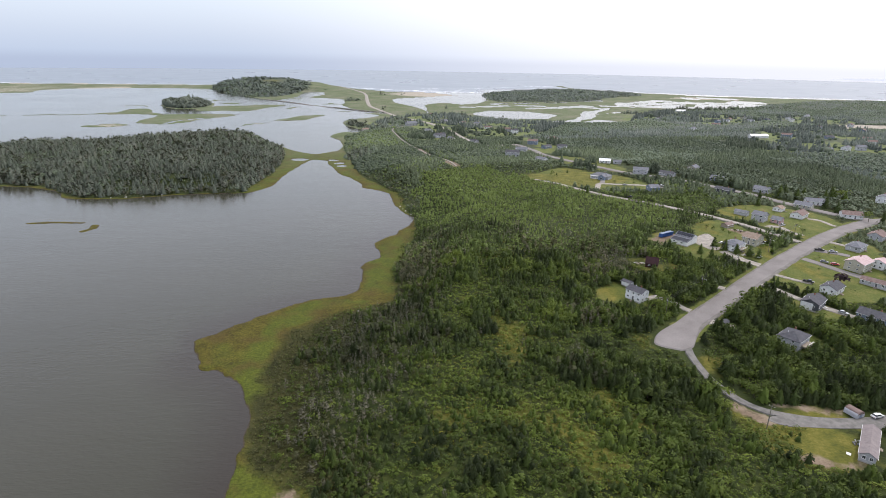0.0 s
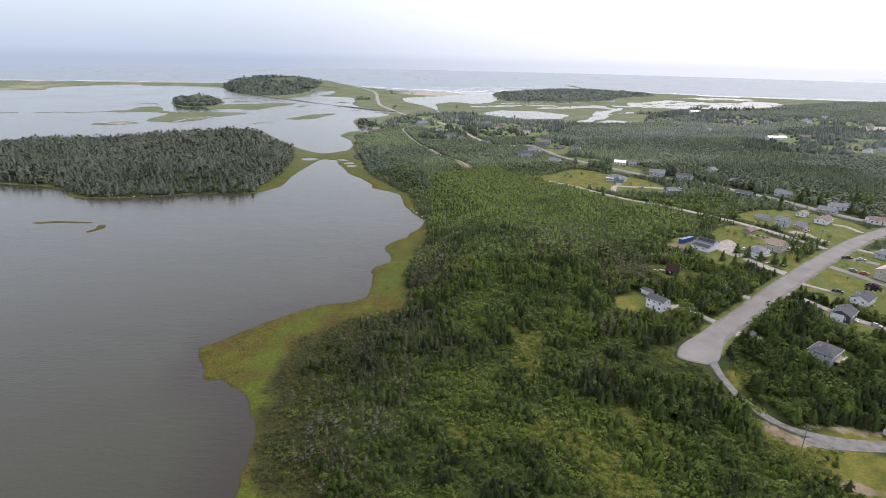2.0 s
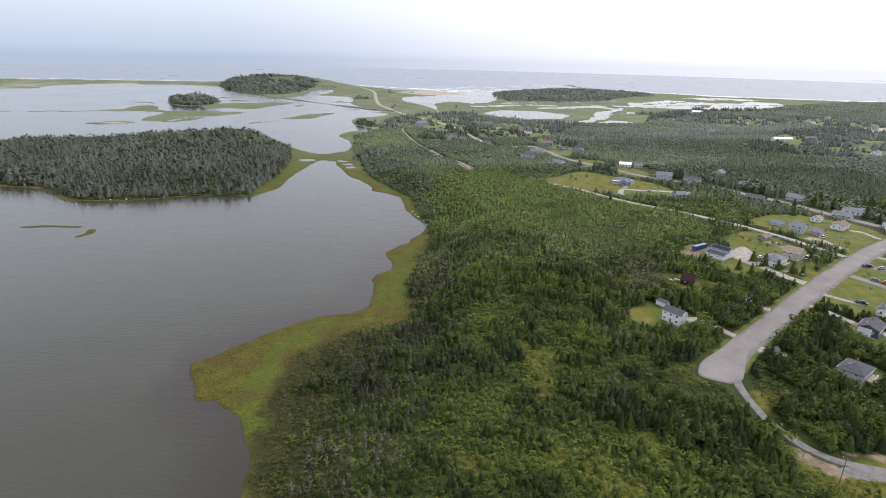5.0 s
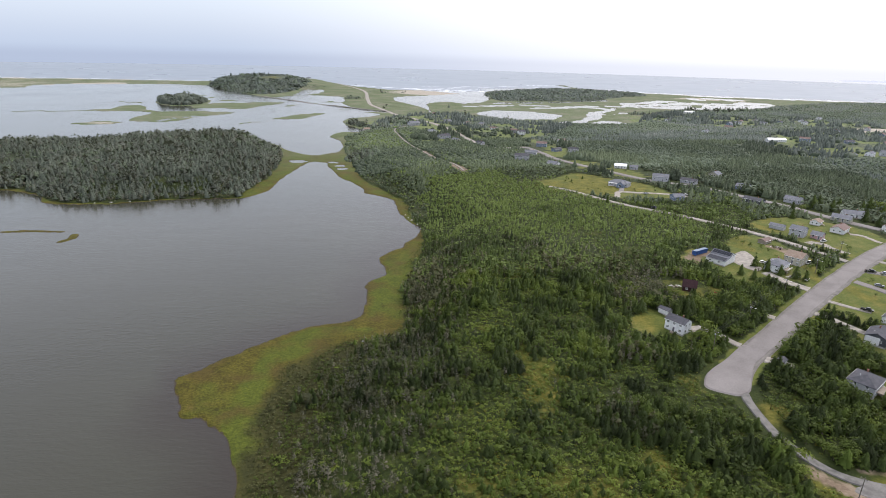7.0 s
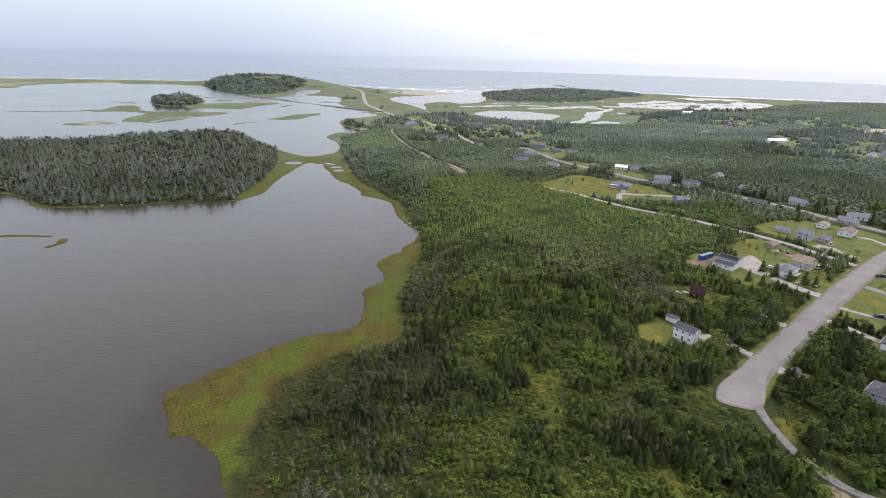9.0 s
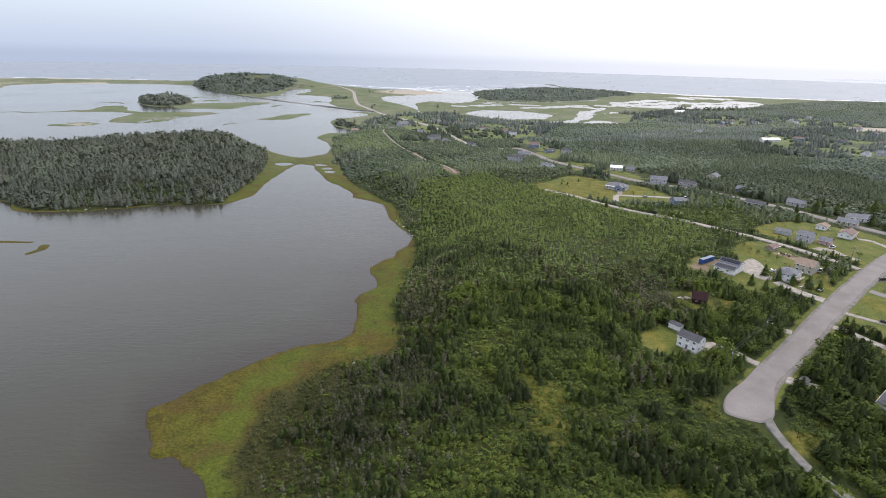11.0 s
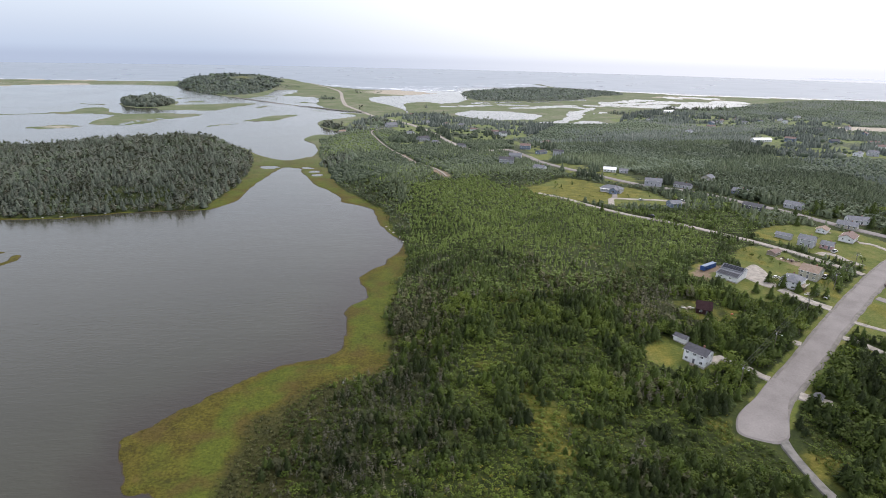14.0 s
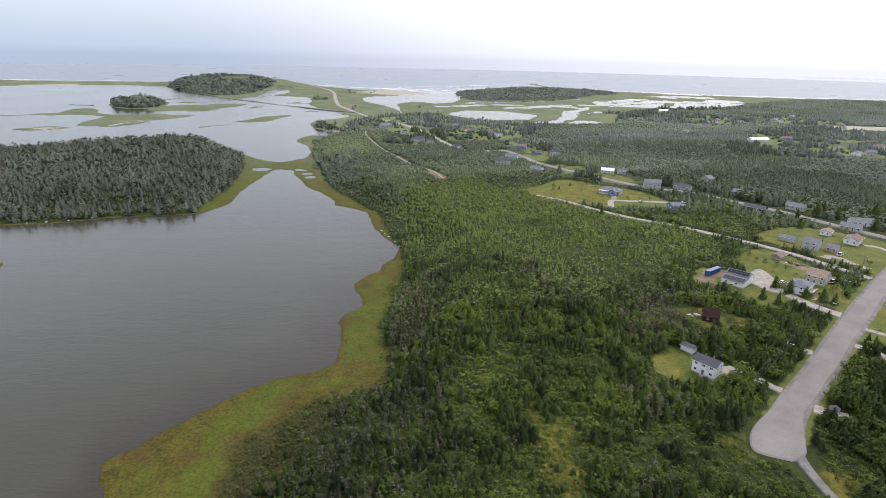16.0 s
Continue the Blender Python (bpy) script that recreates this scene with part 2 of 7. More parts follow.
def vnoise(x, y, cell, seed=0):
    """Smooth value noise in -1..1 on arrays."""
    x, y = np.asarray(x, float) / cell, np.asarray(y, float) / cell
    xi, yi = np.floor(x), np.floor(y)
    fx, fy = x - xi, y - yi
    fx, fy = fx * fx * (3 - 2 * fx), fy * fy * (3 - 2 * fy)

    def hashed(i, j):
        h = np.sin(i * 127.1 + j * 311.7 + seed * 74.7) * 43758.5453
        return h - np.floor(h)
    top = hashed(xi, yi) * (1 - fx) + hashed(xi + 1, yi) * fx
    low = hashed(xi, yi + 1) * (1 - fx) + hashed(xi + 1, yi + 1) * fx
    return 2 * (top * (1 - fy) + low * fy) - 1


def spline(points, closed=True, n=5):
    """A smooth line through control points."""
    p = np.array(points, float)
    if closed:
        q = np.vstack([p[-1:], p, p[:2]])
    else:
        q = np.vstack([2 * p[:1] - p[1:2], p, 2 * p[-1:] - p[-2:-1]])
    out = []
    step = np.hypot(*np.diff(q, axis=0).T)
    slope = np.zeros_like(q)
    slope[1:-1] = (q[2:] - q[:-2]) / 2
    cap = np.minimum(step[1:], step[:-1])
    size = np.hypot(*slope[1:-1].T)
    slope[1:-1] *= np.minimum(1, cap / np.maximum(size, 1e-9))[:, None]
    for i in range(1, len(q) - 2):
        for k in range(n):
            t = k / n
            out.append((2 * t ** 3 - 3 * t * t + 1) * q[i] + (t ** 3 - 2 * t * t + t) * slope[i]
                       + (3 * t * t - 2 * t ** 3) * q[i + 1] + (t ** 3 - t * t) * slope[i + 1])
    if not closed:
        out.append(p[-1])
    return np.array(out)


def line_distance(x, y, line, closed=False):
    best = np.full(x.shape, 1e18)
    ends = np.roll(line, -1, 0) if closed else line[1:]
    for (ax, ay), (bx, by) in zip(line if closed else line[:-1], ends):
        dx, dy = bx - ax, by - ay
        t = np.clip(((x - ax) * dx + (y - ay) * dy) / (dx * dx + dy * dy + 1e-9), 0, 1)
        np.minimum(best, (x - ax - t * dx) ** 2 + (y - ay - t * dy) ** 2, out=best)
    return np.sqrt(best)


def inside(x, y, poly):
    hit = np.zeros(x.shape, bool)
    nxt = np.roll(poly, -1, 0)
    for (ax, ay), (bx, by) in zip(poly, nxt):
        if ay == by:
            continue
        hit ^= ((ay > y) != (by > y)) & (x < (bx - ax) * (y - ay) / (by - ay) + ax)
    return hit


def depth_in(x, y, poly, reach=60.0):
    """How far points lie inside a closed line (negative: outside), cut at reach."""
    out = np.full(x.shape, -reach)
    lo, hi = poly.min(0) - reach, poly.max(0) + reach
    near = (x > lo[0]) & (x < hi[0]) & (y > lo[1]) & (y < hi[1])
    if near.any():
        px, py = x[near], y[near]
        d = np.minimum(line_distance(px, py, poly, True), reach)
        out[near] = np.where(inside(px, py, poly), d, -d)
    return out


WEST_SHORE = [(-45.9, 54), (-51.3, 131), (-54, 148.5), (-56.7, 172.8), (-66.2, 191.7), (-78.3, 202.5), (-86.4, 205.2), (-93.2, 216), (-98.6, 228.2), (-89.1, 240.3),
              (-68.9, 264.6), (-52.7, 276.8), (-35.1, 286.2), (-31.1, 298.4), (-33.8, 332.1), (-24.3, 341.6), (-23, 353.7), (-29.7, 372.6), (-18.9, 392.9), (-6.8, 421.2),
              (-5.4, 440.1), (-14.9, 459), (-25.6, 494.6), (-29, 521), (-36, 533), (-47, 543), (-58.6, 551), (-63.8, 574), (-74.4, 594), (-88, 614), (-100, 640), (-113.7, 677), (-118, 692), (-117.5, 777.6), (-116, 810), (-120, 837), (-130, 873),
              (-152, 918), (-150.7, 951), (-141.5, 978), (-120, 979), (-107, 1001), (-125, 1036), (-148, 1073), (-160.5, 1134), (-156, 1185), (-135, 1211), (-104, 1276), (-146, 1315), (-122, 1332)]
SEA_SHORE = [(-81, 1329.8), (0, 1350), (-6.8, 1552.5), (40.5, 1668.6), (109.4, 1629.5), (167.4, 1746.9), (205.2, 1952.1), (193, 2110), (235, 2215), (400, 2385),
             (540, 2460), (605, 2540), (608, 2680), (590, 2860), (619, 2875), (645, 2805), (640, 2655), (686, 2480), (780, 2400), (868, 2325), (952, 2255), (1031, 2200), (1115, 2165), (1205, 2145), (1293, 2125), (1475, 2095), (1684.8, 2060), (2295, 1950), (3510, 1690),
             (6210, 1350), (6210, -4050), (-40.5, -4050), (-40.5, -135)]
ISLAND = [(-139.1, 702), (-149.9, 612.9), (-148.5, 561.6), (-156.6, 533.2), (-170.1, 521.1), (-222.8, 511.7), (-261.9, 495.5), (-288.9, 491.4), (-315.9, 492.8),
          (-333.5, 515.7), (-371.2, 534.6), (-405, 538.7), (-540, 567), (-648, 675), (-594, 776.2), (-472.5, 828.9), (-388.8, 864), (-299.7, 877.5),
          (-229.5, 850.5), (-189, 789.8), (-164.7, 762.8), (-141.8, 753.3), (-117.5, 777.6), (-81, 756), (-81, 675), (-114.8, 696.6)]
HEADLAND = [(-806, 2207.2), (-711.5, 2026.4), (-561.6, 1817.1), (-452.3, 1663.2), (-405, 1724), (-405, 1873.8), (-426.6, 2025), (-364.5, 2052), (-344.2, 1917),
            (-357.8, 1795.5), (-256.5, 1741.5), (-229.5, 1593), (-202.5, 1471.5), (-141.8, 1368.9), (-81, 1329.8), (0, 1350), (-27, 1512), (-94.5, 1660.5),
            (-94.5, 1795.5), (0, 1890), (108, 2025), (78.3, 2058.8), (-40.5, 2164.1), (-163.4, 2184.3), (-309.2, 2353.1), (-405, 2538), (-573.8, 2844.5),
            (-702, 2970), (-877.5, 2767.5), (-877.5, 2430)]
BARRIER = [(-1211, 1787.4), (-1485, 1755), (-3510, 1620), (-6075, 1485), (-6075, 2025), (-3510, 2227.5), (-1637.6, 2326.1), (-1354.1, 2386.8),
           (-1035.5, 2409.8), (-889.7, 2438.1), (-756, 2430), (-792.5, 2173.5), (-924.8, 2151.9), (-1175.9, 2070.9), (-1251.5, 1926.5)]
MARSH_ISLES = [
    [(-706, 1222), (-669, 1258), (-676, 1322), (-665, 1358), (-621, 1328), (-590, 1268), (-552, 1240), (-562, 1214), (-605, 1222), (-635, 1209)],
    [(-532, 1067), (-550, 1129), (-548, 1171), (-552, 1225), (-511, 1252), (-451, 1258), (-403, 1244), (-416, 1190), (-444, 1142), (-446, 1099), (-467, 1060), (-500, 1055)],
    [(-601, 1007), (-588, 1028), (-572, 1054), (-544, 1048), (-522, 1033), (-542, 1012), (-564, 997)],
    [(-518, 1320), (-537, 1399), (-504, 1465), (-463, 1484), (-411, 1508), (-365, 1516), (-376, 1441), (-389, 1406), (-394, 1345), (-429, 1322), (-467, 1325)],
    [(-302, 1148), (-282, 1190), (-266, 1246), (-218, 1268), (-232, 1206), (-246, 1155), (-275, 1140)],
    [(-540, 1518), (-516, 1560), (-476, 1518), (-500, 1505)],
    [(-432, 1725), (-400, 1770), (-370, 1765), (-390, 1730)],
    [(-286, 1555), (-260, 1585), (-224, 1560), (-250, 1540)],
]
WOODED_ISLE = [(-661.5, 1458), (-607.5, 1377), (-556.2, 1350), (-529.2, 1404), (-546.8, 1512), (-607.5, 1566), (-654.8, 1539)]
BANDS = [([(-303.8, 413.1), (-279.5, 417.8), (-256.5, 417.2)], 1.5), ([(-244.4, 395.6), (-241.7, 403.7), (-244.4, 410.4)], 2.2),
         ([(-333, 1061), (-326, 1076), (-312, 1092), (-298, 1101)], 5.0), ([(-334, 1410), (-326, 1450), (-318, 1466)], 7.0),
         ([(-465.8, 1687.5), (-353.7, 1571.4), (-282.2, 1502.6), (-216, 1437.8), (-141.8, 1368.9), (-87.8, 1340.6)], 5.5),
         ([(-660, 1240), (-720, 1200), (-830, 1170), (-960, 1140)], 7.0), ([(-675, 1417.5), (-729, 1431)], 8.0), ([(-646, 1655), (-629, 1672)], 11),
         ([(-587, 1600), (-578, 1639)], 11), ([(-200, 1352), (-170, 1372)], 6)]
POOLS = [
    [(114.8, 1323), (151.2, 1425.6), (193.1, 1435.1), (268.7, 1397.2), (309.2, 1340.6), (264.6, 1248.8), (202.5, 1244.7), (166.1, 1228.5)],
    [(300, 1150), (345, 1208), (379, 1240), (404, 1198), (350, 1163)],
    [(547, 1626), (579, 1748), (690, 1850), (769, 1912), (878, 1836), (1024, 1842), (1060, 1785), (1031, 1745), (841, 1612), (716, 1570), (633, 1605)],
    [(870.8, 1702.4), (1026, 1917), (1084.1, 1837.4), (972, 1674)],
    [(864, 1998), (945, 2079), (1080, 2025), (1026, 1984.5)],
    [(-167, 707), (-157, 714.5), (-143, 708.5), (-154, 697)], [(-119, 705), (-111, 709), (-104, 703), (-112, 699)], [(-109, 683), (-101, 689), (-95, 684), (-102, 678)], [(-102, 666), (-96, 672), (-90, 667), (-97, 661)],
]
STRIPS = [([(540, 1606.5), (702, 1714.5), (864, 1768.5), (1026, 1795.5)], 12.2), ([(607.5, 1714.5), (756, 1836), (864, 1890)], 10.8), ([(756, 1660.5), (810, 1755)], 16.2),
          ([(837, 2025), (945, 2025), (1107, 1998)], 13.5), ([(310.5, 1188), (391.5, 1221.8)], 4.1)]
CREEKS = [([(101.2, 1525.5), (162, 1552.5), (270, 1613.2), (361.8, 1572.8), (471.2, 1626.8), (567, 1640.2)], 12.2),
          ([(286, 1180), (330, 1245), (366, 1305), (392, 1390), (426, 1456), (473, 1530), (411, 1573), (337, 1542), (266, 1512)], 11.5), ([(473, 1530), (510, 1590), (560, 1640)], 7.0), ([(392, 1390), (440, 1400), (480, 1440)], 5.0), ([(-480, 1070), (-476, 1114), (-462, 1140), (-450, 1166)], 4.5),
          ([(189, 1647), (297, 1701), (405, 1741.5)], 9.5), ([(445.5, 1795.5), (540, 1863)], 18.9),
          ([(216, 1221.8), (256.5, 1188), (290.2, 1215)], 6.8)]
UPLAND = [
    [(-18.9, 54), (-27, 131), (-43.2, 151.2), (-47.2, 168.8), (-47.2, 190.4), (-48.6, 203.9), (-47.2, 233.6), (-40.5, 249.8), (-27, 263.2), (-13.5, 268.7),
     (-10.8, 287.6), (-13.5, 315.9), (-10.8, 340.2), (-6.8, 369.9), (-2.7, 392.9), (-2.7, 428), (-10.8, 457.7), (-18, 510), (-28, 535), (-44, 563), (-59, 594),
     (-73, 628), (-87, 690), (-104, 752), (-112, 800), (-119, 864), (-130, 922), (-104, 990), (-108, 1080), (-81, 1215), (0, 1282.5), (81, 1269),
     (135, 1188), (266, 1140.8), (395.6, 1163.7), (567, 1458), (810, 1552.5), (1117.8, 1820), (1300, 1940), (1495.8, 2010), (2295, 1880), (3510, 1620), (6210, 1200),
     (6210, -4050), (-13.5, -4050), (-13.5, -135)],
    [(-170, 523), (-168, 545), (-164, 595), (-167, 650), (-176, 715), (-197.1, 789.8), (-243, 843.8), (-299.7, 864), (-388.8, 850.5), (-472.5, 816.8),
     (-580.5, 762.8), (-634.5, 675), (-540, 577.8), (-405, 543), (-364.5, 537), (-327, 511), (-312, 497), (-289, 494.5), (-260, 499), (-222.8, 514)],
    [(-775, 2120), (-735, 2067), (-674, 1957), (-600, 1838), (-525, 1785), (-474, 1775), (-447, 1842), (-441, 2057), (-464, 2314), (-540, 2490), (-660, 2610), (-780, 2520), (-810, 2300)],
    [(183, 1995), (196, 1892), (189, 1765), (232, 1725), (320, 1747), (410, 1774), (536, 1857), (661, 2022), (785, 2148), (800, 2240), (690, 2370), (560, 2430), (420, 2350), (260, 2190), (205, 2090)],
    [(-650.7, 1458), (-607.5, 1390.5), (-561.6, 1366.2), (-540, 1410.8), (-556.2, 1498.5), (-607.5, 1549.8), (-645.3, 1525.5)],
]
LAWNS = [
    [(102.6, 525.2), (122.9, 560.2), (147.2, 583.2), (168.8, 556.2), (198.5, 523.8), (205.2, 488.7), (193.1, 473.9), (152.6, 473.9)],
    [(148.5, 336.2), (160.7, 324), (166.1, 310.5), (172.8, 305.1), (185, 313.2), (194.4, 310.5), (205.2, 305.1), (216, 318.6), (226.8, 340.2), (225.5, 359.1),
     (213.3, 380.7), (190.4, 367.2), (179.6, 340.2), (162, 353.7)],
    [(97, 268), (107, 277), (113.4, 274.1), (124.2, 260.6), (116.1, 252), (103, 253.5), (97, 259)],
    [(193.1, 280.8), (202.5, 305.1), (220.1, 307.8), (243, 321.3), (270, 337.5), (290.2, 332.1), (276.8, 303.8), (256.5, 276.8), (251.1, 256.5), (229.5, 251.1),
     (209.2, 255.2), (199.8, 266)],
    [(224.1, 405), (266, 423.9), (302.4, 399.6), (297, 371.2), (256.5, 347), (236.3, 378)],
    [(132, 149.9), (139.1, 157), (149, 157), (152, 151.2), (146, 141), (137, 139.5), (131, 145)],
    [(159.3, 216), (172.8, 205.2), (183.6, 210.6), (175.5, 224.1)],
    [(189, 263.2), (202.5, 251.1), (209.2, 237.6), (197.1, 232.2), (186.3, 245.7)],
    [(135, 735.8), (151.2, 702), (172.8, 702), (168.8, 756)],
]
ROADS = {
    "main": ([(121.5, 222.8), (133.7, 236.3), (147.2, 247.7), (164.7, 261.9), (195.8, 288.2), (229.5, 315.9), (264.6, 343.6), (301.1, 369.2), (337.5, 388.8), (405, 405)], 9.2),
    "back": ([(247.1, 337.5), (239, 352.4), (226.8, 373.3), (209.2, 395.6), (181.6, 425.2), (160.7, 442.8), (146.5, 459), (135.7, 475.2), (123.5, 496.8), (106.7, 518.4)], 5.9),
    "village": ([(131, 788.4), (143.1, 730.4), (148.5, 687.2), (164.7, 639.9), (176.9, 611.6), (195.8, 568.4), (212, 542.7), (232.2, 527.9), (248.4, 510.3), (264.6, 483.3),
                 (283.5, 456.3), (293, 436.1), (313.2, 405), (337.5, 388.8)], 8.1),
    "shore": ([(-405, 2538), (-309.2, 2295), (-218.7, 2025), (-176.9, 1715.9), (-149.9, 1522.8), (-122.9, 1431), (-86.4, 1323), (-43.2, 1190.7), (-14.9, 1136.7),
               (12.2, 1077.3), (39.2, 980.1), (59.4, 869.4), (83.7, 788.4), (131, 788.4)], 12.2),
    "track": ([(122.4, 215.5), (121, 208), (120.6, 199), (121, 190.9), (123.5, 180.7), (128.6, 171.6), (137.1, 166.1), (147.6, 162.9), (159.5, 161.9), (176, 163)], 4.4),
    "sandy": ([(-28.4, 1054.4), (-56, 992), (-42, 896), (-26, 818), (-16, 780), (-5, 745), (5.4, 707), (13.6, 681), (27, 655), (33, 631), (37, 604)], 4.4),
}
CLEARING = [(118.8, 310.5), (141.8, 307.8), (155.2, 294.3), (144.5, 283.5), (128.2, 291.6)]
SOIL = [
    [(151, 339), (152, 331), (158, 333), (162, 340), (171, 346), (171, 351), (161, 350)],
    [(136, 172), (141, 170.5), (148, 168), (156, 166.5), (158, 168), (148, 171), (140, 173)],
    [(211, 360), (216, 363), (224, 351), (227, 344), (221, 344), (215, 352)],
    [(122, 175), (125, 170), (130, 165), (128, 161), (123, 165), (120, 171)],
    [(128, 143), (134, 139), (142, 137), (146, 140), (139, 140), (133, 144)],
    [(-37, 131), (-34, 134), (-31, 131), (-33, 128)],
    [(27, 648), (33, 644), (39, 622), (41, 598), (35, 594), (30, 612), (26, 632)],
    [(-8, 754), (-3, 754), (7, 712), (15, 684), (10, 678), (1, 704), (-7, 740)],
]
FLATS = [[(728, 985), (745, 1030), (800, 1062), (900, 1030), (880, 960), (785, 960)]]
MEADOWS = [
    [(-75, 1180), (-40, 1060), (0, 960), (60, 880), (160, 895), (230, 1010), (260, 1130), (150, 1190), (80, 1265), (0, 1280)],
    [(430, 1250), (480, 1130), (560, 1050), (700, 1180), (660, 1320), (600, 1400), (480, 1380)], [(470, 740), (600, 700), (720, 830), (690, 1010), (560, 930), (480, 830)],
    [(534, 1420), (576, 1357), (624, 1320), (609, 1105), (525, 1026), (520, 1172), (461, 1226)], [(631, 1015), (617, 936), (601, 848), (575, 812), (548, 832), (571, 915)],
    [(429, 807), (476, 768), (529, 736), (496, 689), (439, 708), (405, 748)], [(145, 883), (187, 807), (170, 733), (144, 787)], [(-19, 898), (27, 895), (26, 844), (-13, 842)],
    [(-100, 1020), (-60, 1060), (-90, 1200), (-120, 1100)], [(700, 1080), (820, 1060), (900, 1250), (780, 1260)], [(150, 620), (190, 560), (225, 540), (235, 560), (200, 640), (170, 700)],
]
REGROWTH = [(0, 570), (60, 585), (112, 525), (140, 475), (188, 395), (165, 362), (88, 345), (45, 375), (14, 425), (-4, 490)]
# open glades: centre, spread and weight
GLADES = [(41, 236, 5, 9, 1.0), (43, 212, 6, 9, 1.0), (53, 228, 7, 5, .8), (18, 198, 9, 6, .6), (17, 170, 7, 8, .6), (42, 165, 9, 7, .5), (11, 150, 8, 8, .5), (58, 150, 6, 14, .8), (74, 176, 5, 9, .8),
          (63, 140, 8, 8, .7), (66, 216, 6, 5, .6), (105, 221, 5, 8, .9), (50, 316, 12, 9, .7), (63, 329, 8, 7, .6), (28, 259, 5, 5, .7), (17, 230, 6, 5, .5), (1, 267, 6, 5, .5), (79, 160, 6, 6, .5), (128, 204, 6, 7, .7), (120, 166, 3.5, 6, 1.0), (127, 154, 5, 4, 1.0), (147, 167, 8, 3, 1.0)]
# low bramble without dry grass
BRAMBLE = [(107, 211, 7, 6, 1.2), (116, 207, 4, 5, 1.2), (101, 214, 6, 6, .9), (133, 212, 4, 7, .8), (128, 157, 5, 6, 1.2), (136, 157, 5, 3, 1.2), (140, 139, 7, 3, 1)]
YARDS = [[(176.9, 338.2), (183.6, 345.6), (192.4, 351), (193.1, 341.6), (189.7, 330.8), (188.3, 324), (182.9, 322), (178.2, 329.4)],
         [(129, 164), (134, 160), (141, 159), (149, 158), (157, 157.5), (164, 157), (170, 159.5), (170, 163), (151.2, 163.5), (136, 166.5)]]
CIRCLE = [(109.6, 218.6), (110.6, 222.5), (113.6, 227), (118, 231), (125, 236), (137, 246), (141, 243), (138.7, 237), (133, 229.4), (128.6, 222), (124.6, 216), (119.4, 213.6), (113.4, 215.6)]
LINES = {k: spline(v[0], False, 6) for k, v in ROADS.items()}


def bell(x, y, cx, cy, sx, sy):
    return np.exp(-(((x - cx) / sx) ** 2 + ((y - cy) / sy) ** 2) / 2)


def bells(x, y, spots):
    return sum(w * bell(x, y, cx, cy, sx, sy) for cx, cy, sx, sy, w in spots)


def fields(x, y):
    """Depth in land and in upland, at arrays of places."""
    wob = 1.7 * vnoise(x, y, 12, 1) * np.clip((1000 - y) / 300, 0, 1) + 1.1 * vnoise(x, y, 5, 2) * np.clip((620 - y) / 200, 0, 1) + 0.6 * vnoise(x, y, 2.4, 4) * np.clip((420 - y) / 150, 0, 1) + np.clip((y - 675) / 150, 0, 8) * vnoise(x, y, 40, 3) + 9 * np.clip((y - 1080) / 150, 0, 1) * np.clip(x / 80, 0, 1) * np.clip((2000 - y) / 100, 0, 1) * vnoise(x, y, 48, 7)
    land = np.full(x.shape, -60.0)
    for poly in [WEST_SHORE + SEA_SHORE, ISLAND, HEADLAND, BARRIER, WOODED_ISLE] + MARSH_ISLES:
        land = np.maximum(land, depth_in(x, y, spline(poly)))
    for line, r in BANDS:
        land = np.maximum(land, r - line_distance(x, y, np.array(line, float)))
    for poly in POOLS:
        land = np.minimum(land, -depth_in(x, y, spline(poly)))
    for line, r in CREEKS:
        land = np.minimum(land, line_distance(x, y, spline(line, False)) - r)
    for line, r in STRIPS:
        land = np.maximum(land, r - line_distance(x, y, np.array(line, float)))
    up = np.full(x.shape, -60.0)
    for poly in UPLAND:
        up = np.maximum(up, depth_in(x, y, spline(poly)))
    return land + wob * 0.9, up + wob


def upland_height(x, y):
    return (4 + 13.5 * bell(x, y, 175.5, 445.5, 229.5, 175.5) + 10.8 * bell(x, y, 540, 810, 270, 202.5) - 4.7 * bell(x, y, 108, 202.5, 54, 54)
            + 23 * bell(x, y, -640, 2268, 130, 256.5) + 17 * bell(x, y, -500, 2570, 100, 170) + 9 * bell(x, y, -300, 680, 110, 110) + 11 * bell(x, y, -255, 745, 60, 55) + 3 * bell(x, y, -520, 640, 90, 80) + 12 * bell(x, y, 1080, 945, 405, 405))


def height(x, y, land=None, up=None):
    x, y = np.asarray(x, float), np.asarray(y, float)
    if land is None:
        land, up = fields(x, y)
    bank = np.clip(land * 0.35, -1.5, 0.45)
    s = np.clip(up / 45 + 0.02, 0, 1)
    s = s * s * (3 - 2 * s)
    s = np.maximum(s, np.clip((land - 5) / 70, 0, 1) * bell(x, y, -621, 2268, 229.5, 351))
    return np.where(land > 0, bank + s * (upland_height(x, y) - 0.45) * np.clip(land / 8, 0, 1), bank)


def mask_of(x, y, polys, soft=4.0):
    out = np.zeros(x.shape)
    for poly in polys:
        out = np.maximum(out, np.clip(0.5 + depth_in(x, y, spline(poly), 20) / soft, 0, 1))
    return out


